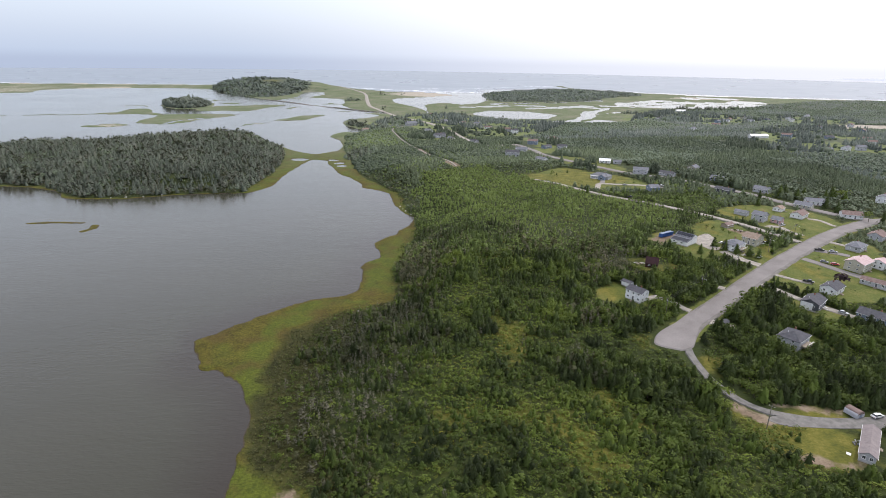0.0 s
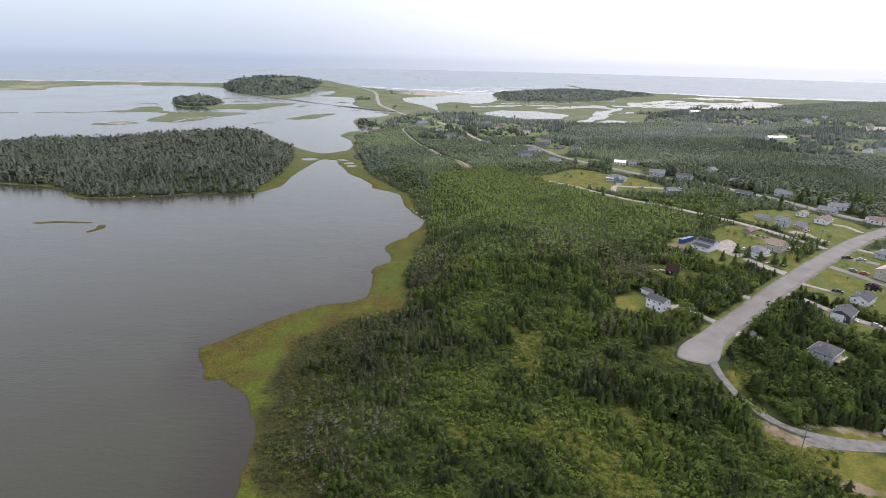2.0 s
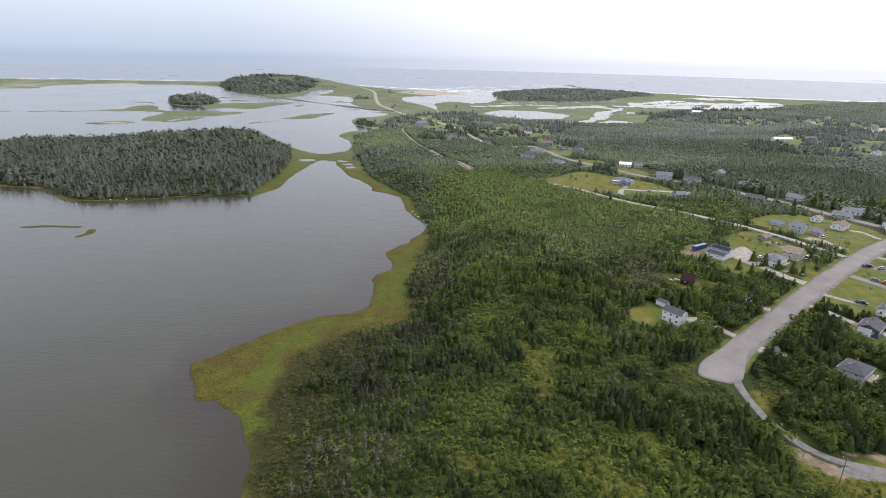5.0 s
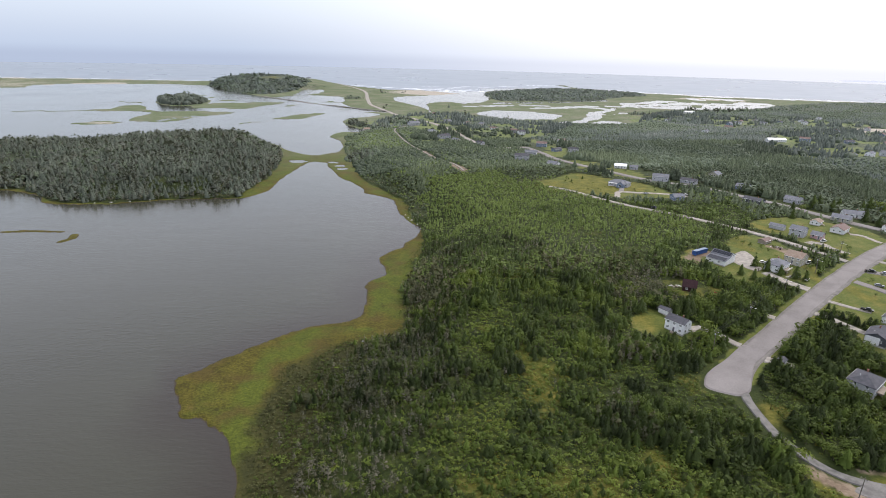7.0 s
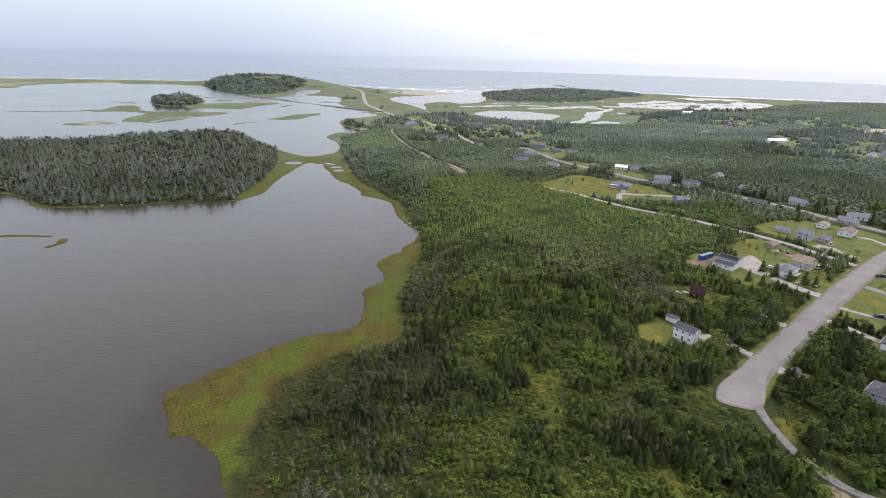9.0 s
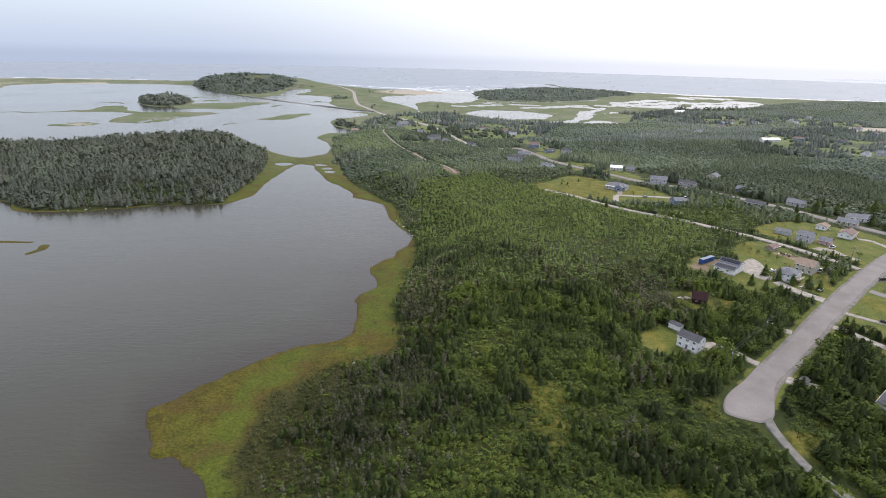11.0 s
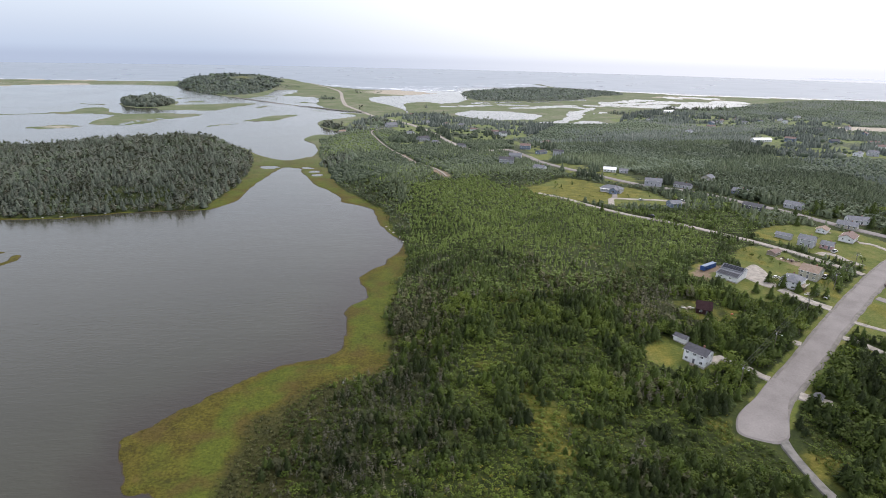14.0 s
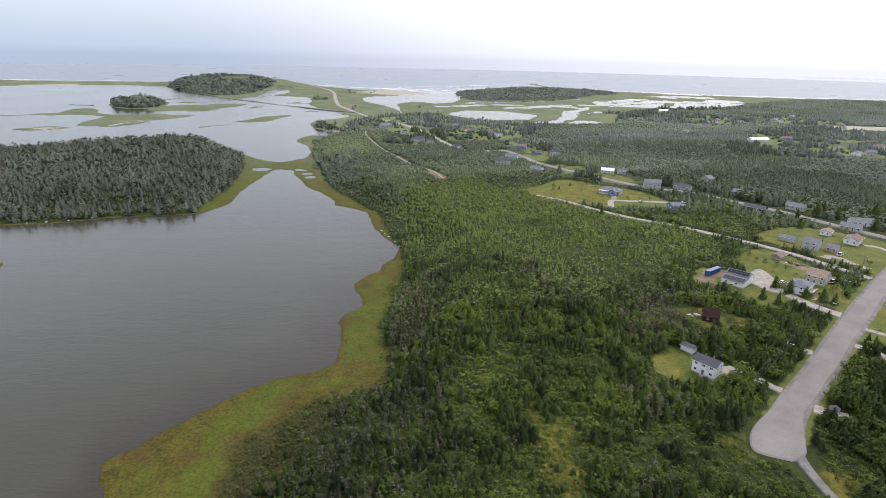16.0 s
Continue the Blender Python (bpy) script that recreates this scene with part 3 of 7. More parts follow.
def mesh_from(name, verts, faces, mats, smooth=False, mat_index=None, attrs=None, normals=None):
    """A mesh from arrays: verts (n, 3), faces (m, 3 or 4)."""
    me = bpy.data.meshes.new(name)
    verts, faces = np.asarray(verts, np.float32), np.asarray(faces, np.int32)
    k = faces.shape[1]
    me.vertices.add(len(verts))
    me.vertices.foreach_set("co", verts.ravel())
    me.loops.add(faces.size)
    me.loops.foreach_set("vertex_index", faces.ravel())
    me.polygons.add(len(faces))
    me.polygons.foreach_set("loop_start", np.arange(0, faces.size, k, dtype=np.int32))
    me.polygons.foreach_set("use_smooth", np.full(len(faces), smooth))
    for m in mats:
        me.materials.append(m)
    if mat_index is not None:
        me.polygons.foreach_set("material_index", np.asarray(mat_index, np.int32))
    for key, values in (attrs or {}).items():
        me.attributes.new(key, "FLOAT", "POINT").data.foreach_set("value", np.asarray(values, np.float32))
    me.update(calc_edges=True)
    me.validate()
    if normals is not None:
        me.normals_split_custom_set_from_vertices(normals)
    return me


def polar_sheet(radii, angles):
    """Rings of places round (0, -80), closed in the middle; quads between them."""
    r, a = np.meshgrid(radii, angles, indexing="ij")
    x, y = r * np.sin(a), -80 + r * np.cos(a)
    n, m = len(radii), len(angles)
    i, j = np.meshgrid(np.arange(n - 1), np.arange(m), indexing="ij")
    j2 = (j + 1) % m
    quads = np.stack([i * m + j, (i + 1) * m + j, (i + 1) * m + j2, i * m + j2], -1).reshape(-1, 4)
    return x.ravel(), y.ravel(), quads[:, ::-1]


def sheet_rings():
    r, radii = 195.0, [1.0, 40.0, 90.0, 140.0, 170.0, 185.0]
    while r < 5200:
        radii.append(r)
        r += min(max(2.1, r * r / 115000), 90)
    angles = np.concatenate([np.linspace(-44, 44, 460), np.linspace(44, 316, 70)[1:-1]])
    return np.array(radii), np.radians(angles)


def build_ground():
    x, y, quads = polar_sheet(*sheet_rings())
    land, up = fields(x, y)
    z = height(x, y, land, up) + np.where(up > 3, 0.10 * vnoise(x, y, 7, 5), 0.05 * vnoise(x, y, 4, 5))
    for key, (pts, width) in ROADS.items():
        z -= 0.35 * np.clip((width / 2 + 2.0 - line_distance(x, y, LINES[key])) / 2.0, 0, 1) * (land > 1)
    lush = np.clip(0.30 + 0.40 * vnoise(x, y, 20, 8) + 0.25 * vnoise(x, y, 7, 9) + 0.9 * np.exp(-((up + 17 + 3 * vnoise(x, y, 15, 19)) / 5.5) ** 2) * (y < 275) + 0.4 * bell(x, y, -42, 145, 12, 26)
                   + 0.55 * bell(x, y, -20, 317, 14, 60) + 0.45 * (y > 420) * (y < 1000) - 0.45 * np.clip(1 - land / 5, 0, 1), 0, 1)
    sand = np.maximum(np.clip(bell(x, y, 40, 2030, 115, 94.5) * 1.4, 0, 1), (0.38 + 0.16 * vnoise(x, y, 70, 13)) * (x < -870) * (y > 1690))
    sand = np.maximum(sand, np.where((y > 1690) & (land < 20) & ((x < -1000) | (x > 840)), np.clip(1.2 - np.abs(y - 2214 - 0.1 * np.abs(x)) / 560, 0, 0.7), 0))
    sand = np.maximum(sand, mask_of(x, y, FLATS, 10))
    sand = np.maximum(sand, 0.62 * bell(x, y, -558, 1024, 26, 18) + 0.5 * bell(x, y, -318, 1082, 16, 16) + 0.5 * bell(x, y, -150, 1345, 30, 30))
    mud = np.clip(1 - land / 0.8, 0, 1) * (land < 2.0) * (y < 1690)
    dry = 0.75 * bells(x, y, GLADES) + 0.55 * (depth_in(x, y, spline(CLEARING), 20) > 0) + 0.3 * bell(x, y, 94, 148, 25, 14) + 1.3 * bell(x, y, 139, 149, 10, 9) + 0.5 * bell(x, y, 104, 262, 6, 8)
    dry = dry + 0.3 * vnoise(x, y, 18, 14) * (up > 2) + 0.7 * (mask_of(x, y, LAWNS) > 0.4) * np.clip(vnoise(x, y, 22, 15) + 0.3 * vnoise(x, y, 6, 16) + 0.1, 0, 1) + 0.85 * bell(x, y, 140, 530, 32, 30) + 0.4 * bell(x, y, -590, 2260, 60, 110) + 0.12 * (depth_in(x, y, spline(REGROWTH), 30) + 9 * vnoise(x, y, 14, 17) > 0)
    meadow = mask_of(x, y, MEADOWS, 22) * np.clip(0.62 + 0.35 * vnoise(x, y, 45, 16), 0, 1)
    # Last attribute: weight of the hazed ground colours, growing with distance.
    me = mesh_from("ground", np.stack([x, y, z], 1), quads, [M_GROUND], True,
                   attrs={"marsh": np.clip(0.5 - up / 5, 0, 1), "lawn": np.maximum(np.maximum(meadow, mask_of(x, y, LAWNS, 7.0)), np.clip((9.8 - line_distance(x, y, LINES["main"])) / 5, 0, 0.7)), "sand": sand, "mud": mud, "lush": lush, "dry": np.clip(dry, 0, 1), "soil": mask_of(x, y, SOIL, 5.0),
                          "scrub": np.clip((up + 11 * bell(x, y, -58, 195, 16, 62) + 3 * vnoise(x, y, 9, 64)) / 6 + 0.5, 0, 1) * np.clip((16 - up) / 8, 0, 1) * (x < 10) * (y < 310), "sedge_haze": np.clip((np.hypot(x, y) - 620) / 380, 0, 1)})
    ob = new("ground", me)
    tagged(ob, "marshy shore and wooded land rising from a lagoon", "ground", kind="structure")
    return ob


def build_water():
    r = [1.0, 60.0, 110.0]
    while r[-1] < 5200:
        r.append(r[-1] * 1.045 + 1)
    x, y, quads = polar_sheet(np.array(r), np.radians(np.linspace(-180, 180, 241)[:-1]))
    land, up = fields(x, y)
    front = np.interp(x, [-676, -674, 200, 230, 640, 690, 870, 1115, 1475, 2295, 3510], [2306, 2106, 2106, 2330, 2480, 2460, 2310, 2150, 2080, 1940, 1690])
    sea = np.clip((y - front) / 60, 0, 1)
    shallow = np.clip(1 + land / 26, 0, 1) * (y < 540) * (x > -108)
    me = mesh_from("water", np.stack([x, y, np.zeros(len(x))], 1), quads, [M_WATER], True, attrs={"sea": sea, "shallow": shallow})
    return tagged(new("water", me), "calm grey lagoon opening to the hazy sea", "water", kind="structure")


def ribbon(name, line, width, mat, label, lift=0.25, wobble=0.3, kind="structure", category="road"):
    """A strip along a line, laid over the ground, with a slightly worn edge and a shallow side."""
    p = np.array(line, float)
    seg = np.hypot(*np.diff(p, axis=0).T)
    s = np.concatenate([[0], np.cumsum(seg)])
    n = max(4, int(s[-1] / 2.5))
    u = np.linspace(0, s[-1], n)
    cx, cy = np.interp(u, s, p[:, 0]), np.interp(u, s, p[:, 1])
    tx, ty = np.gradient(cx), np.gradient(cy)
    ln = np.hypot(tx, ty)
    nx, ny = -ty / ln, tx / ln
    off = np.array([-0.54, -0.46, 0.0, 0.46, 0.54])
    rows = []
    for k, o in enumerate(off):
        w = width * o + np.sign(o) * wobble * vnoise(u, u * 0 + k, 5, 11)
        gx, gy = cx + nx * w, cy + ny * w
        rows.append(np.stack([gx, gy, np.zeros(n)], 1))
    ground = height(cx, cy) + lift
    across = [height(r[:, 0], r[:, 1]) + lift for r in rows]
    verts = np.stack(rows, 1)
    for k, dz in enumerate((-0.45, 0.0, 0.06, 0.0, -0.45)):
        verts[:, k, 2] = (ground + across[k]) / 2 + dz
    i, j = np.meshgrid(np.arange(n - 1), np.arange(4), indexing="ij")
    q = np.stack([i * 5 + j, i * 5 + j + 1, (i + 1) * 5 + j + 1, (i + 1) * 5 + j], -1).reshape(-1, 4)
    ob = new(name, mesh_from(name, verts.reshape(-1, 3), q[:, ::-1], [mat], False))
    return tagged(ob, label, category, kind=kind)


def patch(name, outline, mat, label, lift=0.2, kind="structure", category="pavement"):
    """A flat paved or gravelled area over the ground, with a thin edge."""
    p = spline(outline)
    c = p.mean(0)
    n = len(p)
    rings = [p + (c - p) * f for f in (-0.06, 0.0, 0.35, 0.7)] + [c[None]]
    pts = np.vstack(rings)
    z = height(pts[:, 0], pts[:, 1]) + lift
    z[:n] -= 0.4
    faces = []
    for k in range(3):
        for i in range(n):
            faces.append((k * n + i, k * n + (i + 1) % n, (k + 1) * n + (i + 1) % n, (k + 1) * n + i))
    for i in range(0, n - 1, 2):
        faces.append((3 * n + i, 3 * n + i + 1, 3 * n + (i + 2) % n, 4 * n))
    me = bpy.data.meshes.new(name)
    me.from_pydata(np.column_stack([pts, z]).tolist(), [], faces)
    me.materials.append(mat)
    me.update()
    return tagged(new(name, me), label, category, kind=kind)


build_ground()
build_water()
ribbon("shoulder", LINES["main"], 11.2, M_SHOULDER, "loose grey gravel shoulders of the street", 0.06, 0.5, category="shoulder")
ribbon("road", LINES["main"], 8.6, M_ASPHALT, "worn pale asphalt street ending in a turning circle")
ribbon("road", LINES["back"], 4.6, M_GRAVEL, "narrow gravel lane past the houses", 0.12)
ribbon("road", LINES["village"], 7.5, M_ASPHALT, "pale village road among spruces")
ribbon("road", LINES["shore"], 9.0, M_GRAVEL, "shore road leading to the headland")
ribbon("road", LINES["track"], 3.3, M_DUST, "rutted grey gravel track", 0.08)
ribbon("road", LINES["sandy"], 2.3, M_TRACK, "sandy track through the brush", 0.10)
patch("pavement", CIRCLE, M_ASPHALT,
      "worn asphalt turning circle at the street's end", 0.33)
ribbon("causeway", spline([(-470, 1690), (-354, 1571), (-279, 1486), (-216, 1438), (-140, 1366), (-90, 1342)], False), 6.5, M_SHOULDER, "low stone causeway across the lagoon", 1.1)

# ---- woods ----
def star_cone(n, r, z0, z1, notch, rng, droop=0.0):
    """A jagged skirt of branches with its apex at z1."""
    a = np.linspace(0, 2 * np.pi, n, endpoint=False) + rng.uniform(0, 6)
    rr = r * np.where(np.arange(n) % 2, notch, 1.0) * rng.uniform(0.8, 1.15, n)
    zz = z0 + rng.uniform(-0.03, 0.03, n) - droop * (rr / max(r, 1e-6))
    v = np.column_stack([rr * np.cos(a), rr * np.sin(a), zz])
    v = np.vstack([v, [[rng.uniform(-.02, .02), rng.uniform(-.02, .02), z1]]])
    f = [(i, (i + 1) % n, n) for i in range(n)]
    return v, np.array(f)


def joined(pieces):
    vs, fs, ms, base = [], [], [], 0
    for v, f, m in pieces:
        vs.append(v)
        fs.append(np.asarray(f) + base)
        ms.append(np.full(len(f), m))
        base += len(v)
    return np.vstack(vs), np.vstack(fs), np.concatenate(ms)


def stem(r, h, n=3, lean=0.0):
    a = np.linspace(0, 2 * np.pi, n, endpoint=False)
    v = np.vstack([np.column_stack([r * np.cos(a), r * np.sin(a), np.full(n, -0.06)]), [[lean, 0, h]]])
    return v, np.array([(i, (i + 1) % n, n) for i in range(n)])


def conifer(seed, whorls, n, width=0.21):
    """A spruce of height 1: stem, dark core and whorls of drooping, ragged boughs. Material 0 needles, 1 bark."""
    rng = np.random.default_rng(seed)
    out = [(*stem(0.022, 0.9), 1), (*star_cone(6, width * 0.72, 0.06, 0.95, 0.75, rng), 0)]
    lean = rng.uniform(0.8, 1.15, 8)
    for k in range(whorls):
        t = (k + rng.uniform(-0.3, 0.3)) / whorls
        r = width * max(0.14, 1 - t) ** 0.58 * rng.uniform(0.75, 1.2)
        z0 = 0.10 + 0.83 * max(t, 0)
        a0 = rng.uniform(0, 6.28)
        m = n if t < 0.7 else max(3, n - 2)
        for b in range(m):
            a = a0 + 6.2832 * (b + rng.uniform(-0.3, 0.3)) / m
            rr = r * rng.uniform(0.7, 1.2) * lean[int(a * 1.27) % 8]
            half = 2.2 / m * rng.uniform(0.6, 1.2)
            up = rng.uniform(0.06, 0.15) * (1 - 0.5 * t)
            tips = [(rr * q2 * np.cos(a + q), rr * q2 * np.sin(a + q), z0 - rng.uniform(0, 0.08)) for q, q2 in ((-half, rng.uniform(0.7, 1.0)), (half * rng.uniform(0, 0.6), 1.05))]
            out.append((np.array([(0.12 * rr * np.cos(a), 0.12 * rr * np.sin(a), z0 + up), *tips]), np.array([(0, 1, 2)]), 0))
    return joined(out)


def tier_cone(seed, tiers, n, width):
    """A far spruce of height 1: a few ragged skirts one over another."""
    rng = np.random.default_rng(seed)
    out = []
    for k in range(tiers):
        t = k / tiers
        out.append((*star_cone(n, width * (1 - t) ** 0.8 * rng.uniform(0.85, 1.15), 0.05 + 0.75 * t + rng.uniform(-0.04, 0.04), min(1.0, 0.5 + 0.62 * (t + 0.2)), 0.62, rng, 0.03), 0))
    return joined(out)


def shaggy(seed, sprays, size):
    """A lichen-hung spruce of height 1: a loose, uneven column of thin sprays with bare tips."""
    rng = np.random.default_rng(seed)
    out = [(*stem(0.02, 1.0, 3, rng.uniform(-.04, .04)), 1)]
    bulge = rng.uniform(0.6, 1.2, 6)
    for k in range(sprays):
        t = rng.uniform(0.08, 0.97)
        a = rng.uniform(0, 6.28)
        r = 0.31 * (1 - t * t * 0.85) * bulge[int(t * 5.9)] * rng.uniform(0.35, 1.0)
        c = np.array([r * np.cos(a), r * np.sin(a), t])
        d = np.array([np.cos(a), np.sin(a), rng.uniform(-0.9, 0.5)]) * size * rng.uniform(0.8, 1.7)
        side = rng.normal(size=3) * size * 0.42
        out.append((np.array([c - d * 0.5 - side, c - d * 0.5 + side, c + d]), np.array([(0, 1, 2)]), 0))
    return joined(out)


def mound(seed, n=5):
    """A far leafy crown of height 1: a lumpy dome with a broken top."""
    rng = np.random.default_rng(seed)
    a = np.linspace(0, 2 * np.pi, n, endpoint=False)
    rows = []
    for z, r in ((0.05, 0.44), (0.62, 0.42)):
        rr = r * rng.uniform(0.72, 1.25, n)
        rows.append(np.column_stack([rr * np.cos(a + z), rr * np.sin(a + z), z + rng.uniform(-0.1, 0.1, n)]))
    v = np.vstack(rows + [[[rng.uniform(-.1, .1), rng.uniform(-.1, .1), 0.98]]])
    f = []
    for i in range(n):
        j = (i + 1) % n
        f += [(i, j, n + i), (j, n + j, n + i), (n + i, n + j, 2 * n)]
    out = [(v, np.array(f), 0)]
    for k in range(4):
        b, q = rng.uniform(0, 6.28), rng.uniform(0.15, 0.42)
        c = np.array([q * np.cos(b), q * np.sin(b), 0.92 - 0.6 * q])
        out.append((c + rng.normal(0, 0.13, (3, 3)), np.array([(0, 1, 2)]), 0))
    return joined(out)


def leafy(seed, clumps, size, squash=0.9, low=0.18):
    """A broad-leaved crown of height 1: many small tilted leaf clumps round a stem."""
    rng = np.random.default_rng(seed)
    out = [(*stem(0.03, 0.6), 1)]
    for k in range(3):
        a = rng.uniform(0, 6.28)
        v = np.array([[0, 0, 0.2], [0.02, 0, 0.2], [0.28 * np.cos(a), 0.28 * np.sin(a), rng.uniform(0.5, 0.75)]])
        out.append((v, np.array([(0, 1, 2)]), 1))
    lobes = [(rng.uniform(-.22, .22), rng.uniform(-.22, .22), rng.uniform(0.42, 0.75), rng.uniform(0.18, 0.3)) for _ in range(5)]
    for k in range(clumps):
        d = rng.normal(size=3)
        d /= np.linalg.norm(d)
        d[2] = abs(d[2]) if rng.random() < 0.7 else d[2]
        lx, ly, lz, lr = lobes[k % 5]
        c = np.array([lx + d[0] * lr, ly + d[1] * lr, max(low, lz + d[2] * lr * squash)])
        nrm = d + rng.normal(size=3) * 0.45 + np.array([0, 0, 0.4])
        nrm /= np.linalg.norm(nrm)
        u = np.cross(nrm, rng.normal(size=3))
        u /= np.linalg.norm(u)
        w = np.cross(nrm, u)
        s = size * rng.uniform(0.6, 1.3)
        v = np.array([c + u * s, c + w * s * 0.7, c - u * s * 0.9 - nrm * s * 0.4, c - w * s * 0.8])
        out.append((v, np.array([(0, 1, 2), (0, 2, 3)]), 0))
    return joined(out)


def snag(seed, twigs, sparse=False):
    """A dying spruce of height 1: bare stem, drooping grey twigs."""
    rng = np.random.default_rng(seed)
    out = [(*stem(0.02, 1.0, 3, rng.uniform(-.05, .05)), 0)]
    for k in range(twigs):
        a, z = rng.uniform(0, 6.28), rng.uniform(0.22, 0.95)
        ln = (1.0 - z) * 0.27 + 0.05
        d = np.array([np.cos(a), np.sin(a), rng.uniform(-0.35, 0.25)])
        side = np.array([-np.sin(a), np.cos(a), 0.5]) * ln * (0.16 if sparse else 0.22)
        c = np.array([0, 0, z])
        out.append((np.array([c - side * 0.3, c + d * ln + side, c + d * ln * 0.9 - side]), np.array([(0, 1, 2)]), 0))
    return joined(out)


KINDS = {
    "shrub": [[leafy(s + 60, 27, 0.108, 0.8, 0.1) for s in range(6)], [leafy(s + 70, 14, 0.145, 0.8, 0.08) for s in range(6)], [mound(s + 80) for s in range(4)]],
    "spruce": [[conifer(s, 9, 7, 0.36 + 0.03 * (s % 4)) for s in range(8)], [conifer(s + 20, 5, 5, 0.36) for s in range(6)], [tier_cone(s + 40, 3, 6, 0.34) for s in range(6)]],
    "leafy": [[leafy(s, 42, 0.10) for s in range(8)], [leafy(s + 20, 17, 0.148) for s in range(6)], [mound(s + 40) for s in range(6)]],
    "snag": [[snag(s, 24, True) for s in range(6)], [snag(s + 20, 10) for s in range(5)], [snag(s + 40, 6) for s in range(4)]],
}


def tuft(seed, blades):
    """A tussock of marsh grass of height 1."""
    r = np.random.default_rng(seed)
    out = []
    for k in range(blades):
        a, ln = r.uniform(0, 6.28), r.uniform(0.3, 0.7)
        d, sd = np.array([np.cos(a), np.sin(a), 0]), np.array([-np.sin(a), np.cos(a), 0])
        out.append((np.array([d * 0.08 - sd * 0.22, d * 0.08 + sd * 0.22, d * ln + np.array([0, 0, r.uniform(0.6, 1.1)])]), np.array([(0, 1, 2)]), 0))
    return joined(out)


KINDS["lichen"] = [[shaggy(s + 110, 46, 0.11) for s in range(6)], [shaggy(s + 120, 24, 0.14) for s in range(5)], [shaggy(s + 130, 18, 0.17) for s in range(5)]]
KINDS["fir"] = [[conifer(s + 150, 15, 9, 0.33 + 0.03 * (s % 3)) for s in range(6)]] * 3
KINDS["alder"] = [[leafy(s + 170, 120, 0.060) for s in range(6)]] * 3
KINDS["thicket"], KINDS["sapling"] = KINDS["leafy"], KINDS["spruce"]
KINDS["tuft"] = [[tuft(s, 7) for s in range(5)]] * 3


def crown_normals(v, f, conical, seed):
    """Normals of a crown taken as one rounded mass, with each spray of leaves tilted a little; faces are turned to agree."""
    r = np.random.default_rng(seed)
    c = v[f].mean(1)
    d = np.column_stack([c[:, 0], c[:, 1], np.zeros(len(c)) if conical else c[:, 2] - 0.38])
    d /= np.linalg.norm(d, axis=1)[:, None] + 1e-6
    d = d + np.array([0, 0, 0.62 if conical else 0.35]) + r.normal(0, 0.24, d.shape)
    d /= np.linalg.norm(d, axis=1)[:, None]
    flat = np.cross(v[f[:, 1]] - v[f[:, 0]], v[f[:, 2]] - v[f[:, 0]])
    f = np.where((np.sum(flat * d, 1) < 0)[:, None], f[:, ::-1], f)
    n = np.zeros_like(v)
    for k in range(3):
        np.add.at(n, f[:, k], d)
    return f, n / (np.linalg.norm(n, axis=1)[:, None] + 1e-9)


for key, levels in KINDS.items():
    if key in ("thicket", "sapling"):
        continue
    for lv in ([levels[0]] if key in ("tuft", "fir", "alder") else levels):
        for q, (v, f, m) in enumerate(lv):
            if len(lv[q]) == 3:
                f, nrm = crown_normals(v, np.asarray(f), key in ("spruce", "snag", "fir"), q)
                lv[q] = (v, f, m, nrm)


def plant(name, kind, x, y, z, h, w, tint, level, mats, label, rng):
    """One object for many plants of a kind, each with its own size, turn and tint."""
    V, N, Fc, Mi, T, base = [], [], [], [], [], 0
    pick = rng.integers(0, len(KINDS[kind][level]), len(x))
    turn = rng.uniform(0, 2 * np.pi, len(x))
    for k, (tv, tf, tm, tn) in enumerate(KINDS[kind][level]):
        sel = np.flatnonzero(pick == k)
        if not len(sel):
            continue
        c, s = np.cos(turn[sel])[:, None], np.sin(turn[sel])[:, None]
        hw = (h[sel] * w[sel])[:, None]
        vx = (tv[None, :, 0] * c - tv[None, :, 1] * s) * hw + x[sel][:, None]
        vy = (tv[None, :, 0] * s + tv[None, :, 1] * c) * hw + y[sel][:, None]
        vz = tv[None, :, 2] * h[sel][:, None] + z[sel][:, None]
        V.append(np.stack([vx, vy, vz], -1).reshape(-1, 3))
        N.append(np.stack([tn[None, :, 0] * c - tn[None, :, 1] * s, tn[None, :, 0] * s + tn[None, :, 1] * c, np.repeat(tn[None, :, 2], len(sel), 0)], -1).reshape(-1, 3))
        Fc.append((tf[None] + (np.arange(len(sel)) * len(tv))[:, None, None] + base).reshape(-1, 3))
        Mi.append(np.tile(tm, len(sel)))
        T.append(np.repeat(tint[sel], len(tv)))
        base += len(sel) * len(tv)
    if not V:
        return None
    me = mesh_from(name, np.vstack(V), np.vstack(Fc), mats, True, np.concatenate(Mi), {"tint": np.concatenate(T)}, np.vstack(N))
    return tagged(new(name, me), label, "trees", kind="stuff")


HOUSE_SITES = []     # (x, y, clear radius), filled by the plan of the houses


def candidates(x0, x1, y0, y1, step, rng):
    gx, gy = np.meshgrid(np.arange(x0, x1, step), np.arange(y0, y1, step))
    gx, gy = gx.ravel() + rng.uniform(-.48, .48, gx.size) * step, gy.ravel() + rng.uniform(-.48, .48, gx.size) * step
    seen = (np.abs(np.degrees(np.arctan2(gx, gy + 80))) < 45) | (gy < 95)
    return gx[seen], gy[seen]


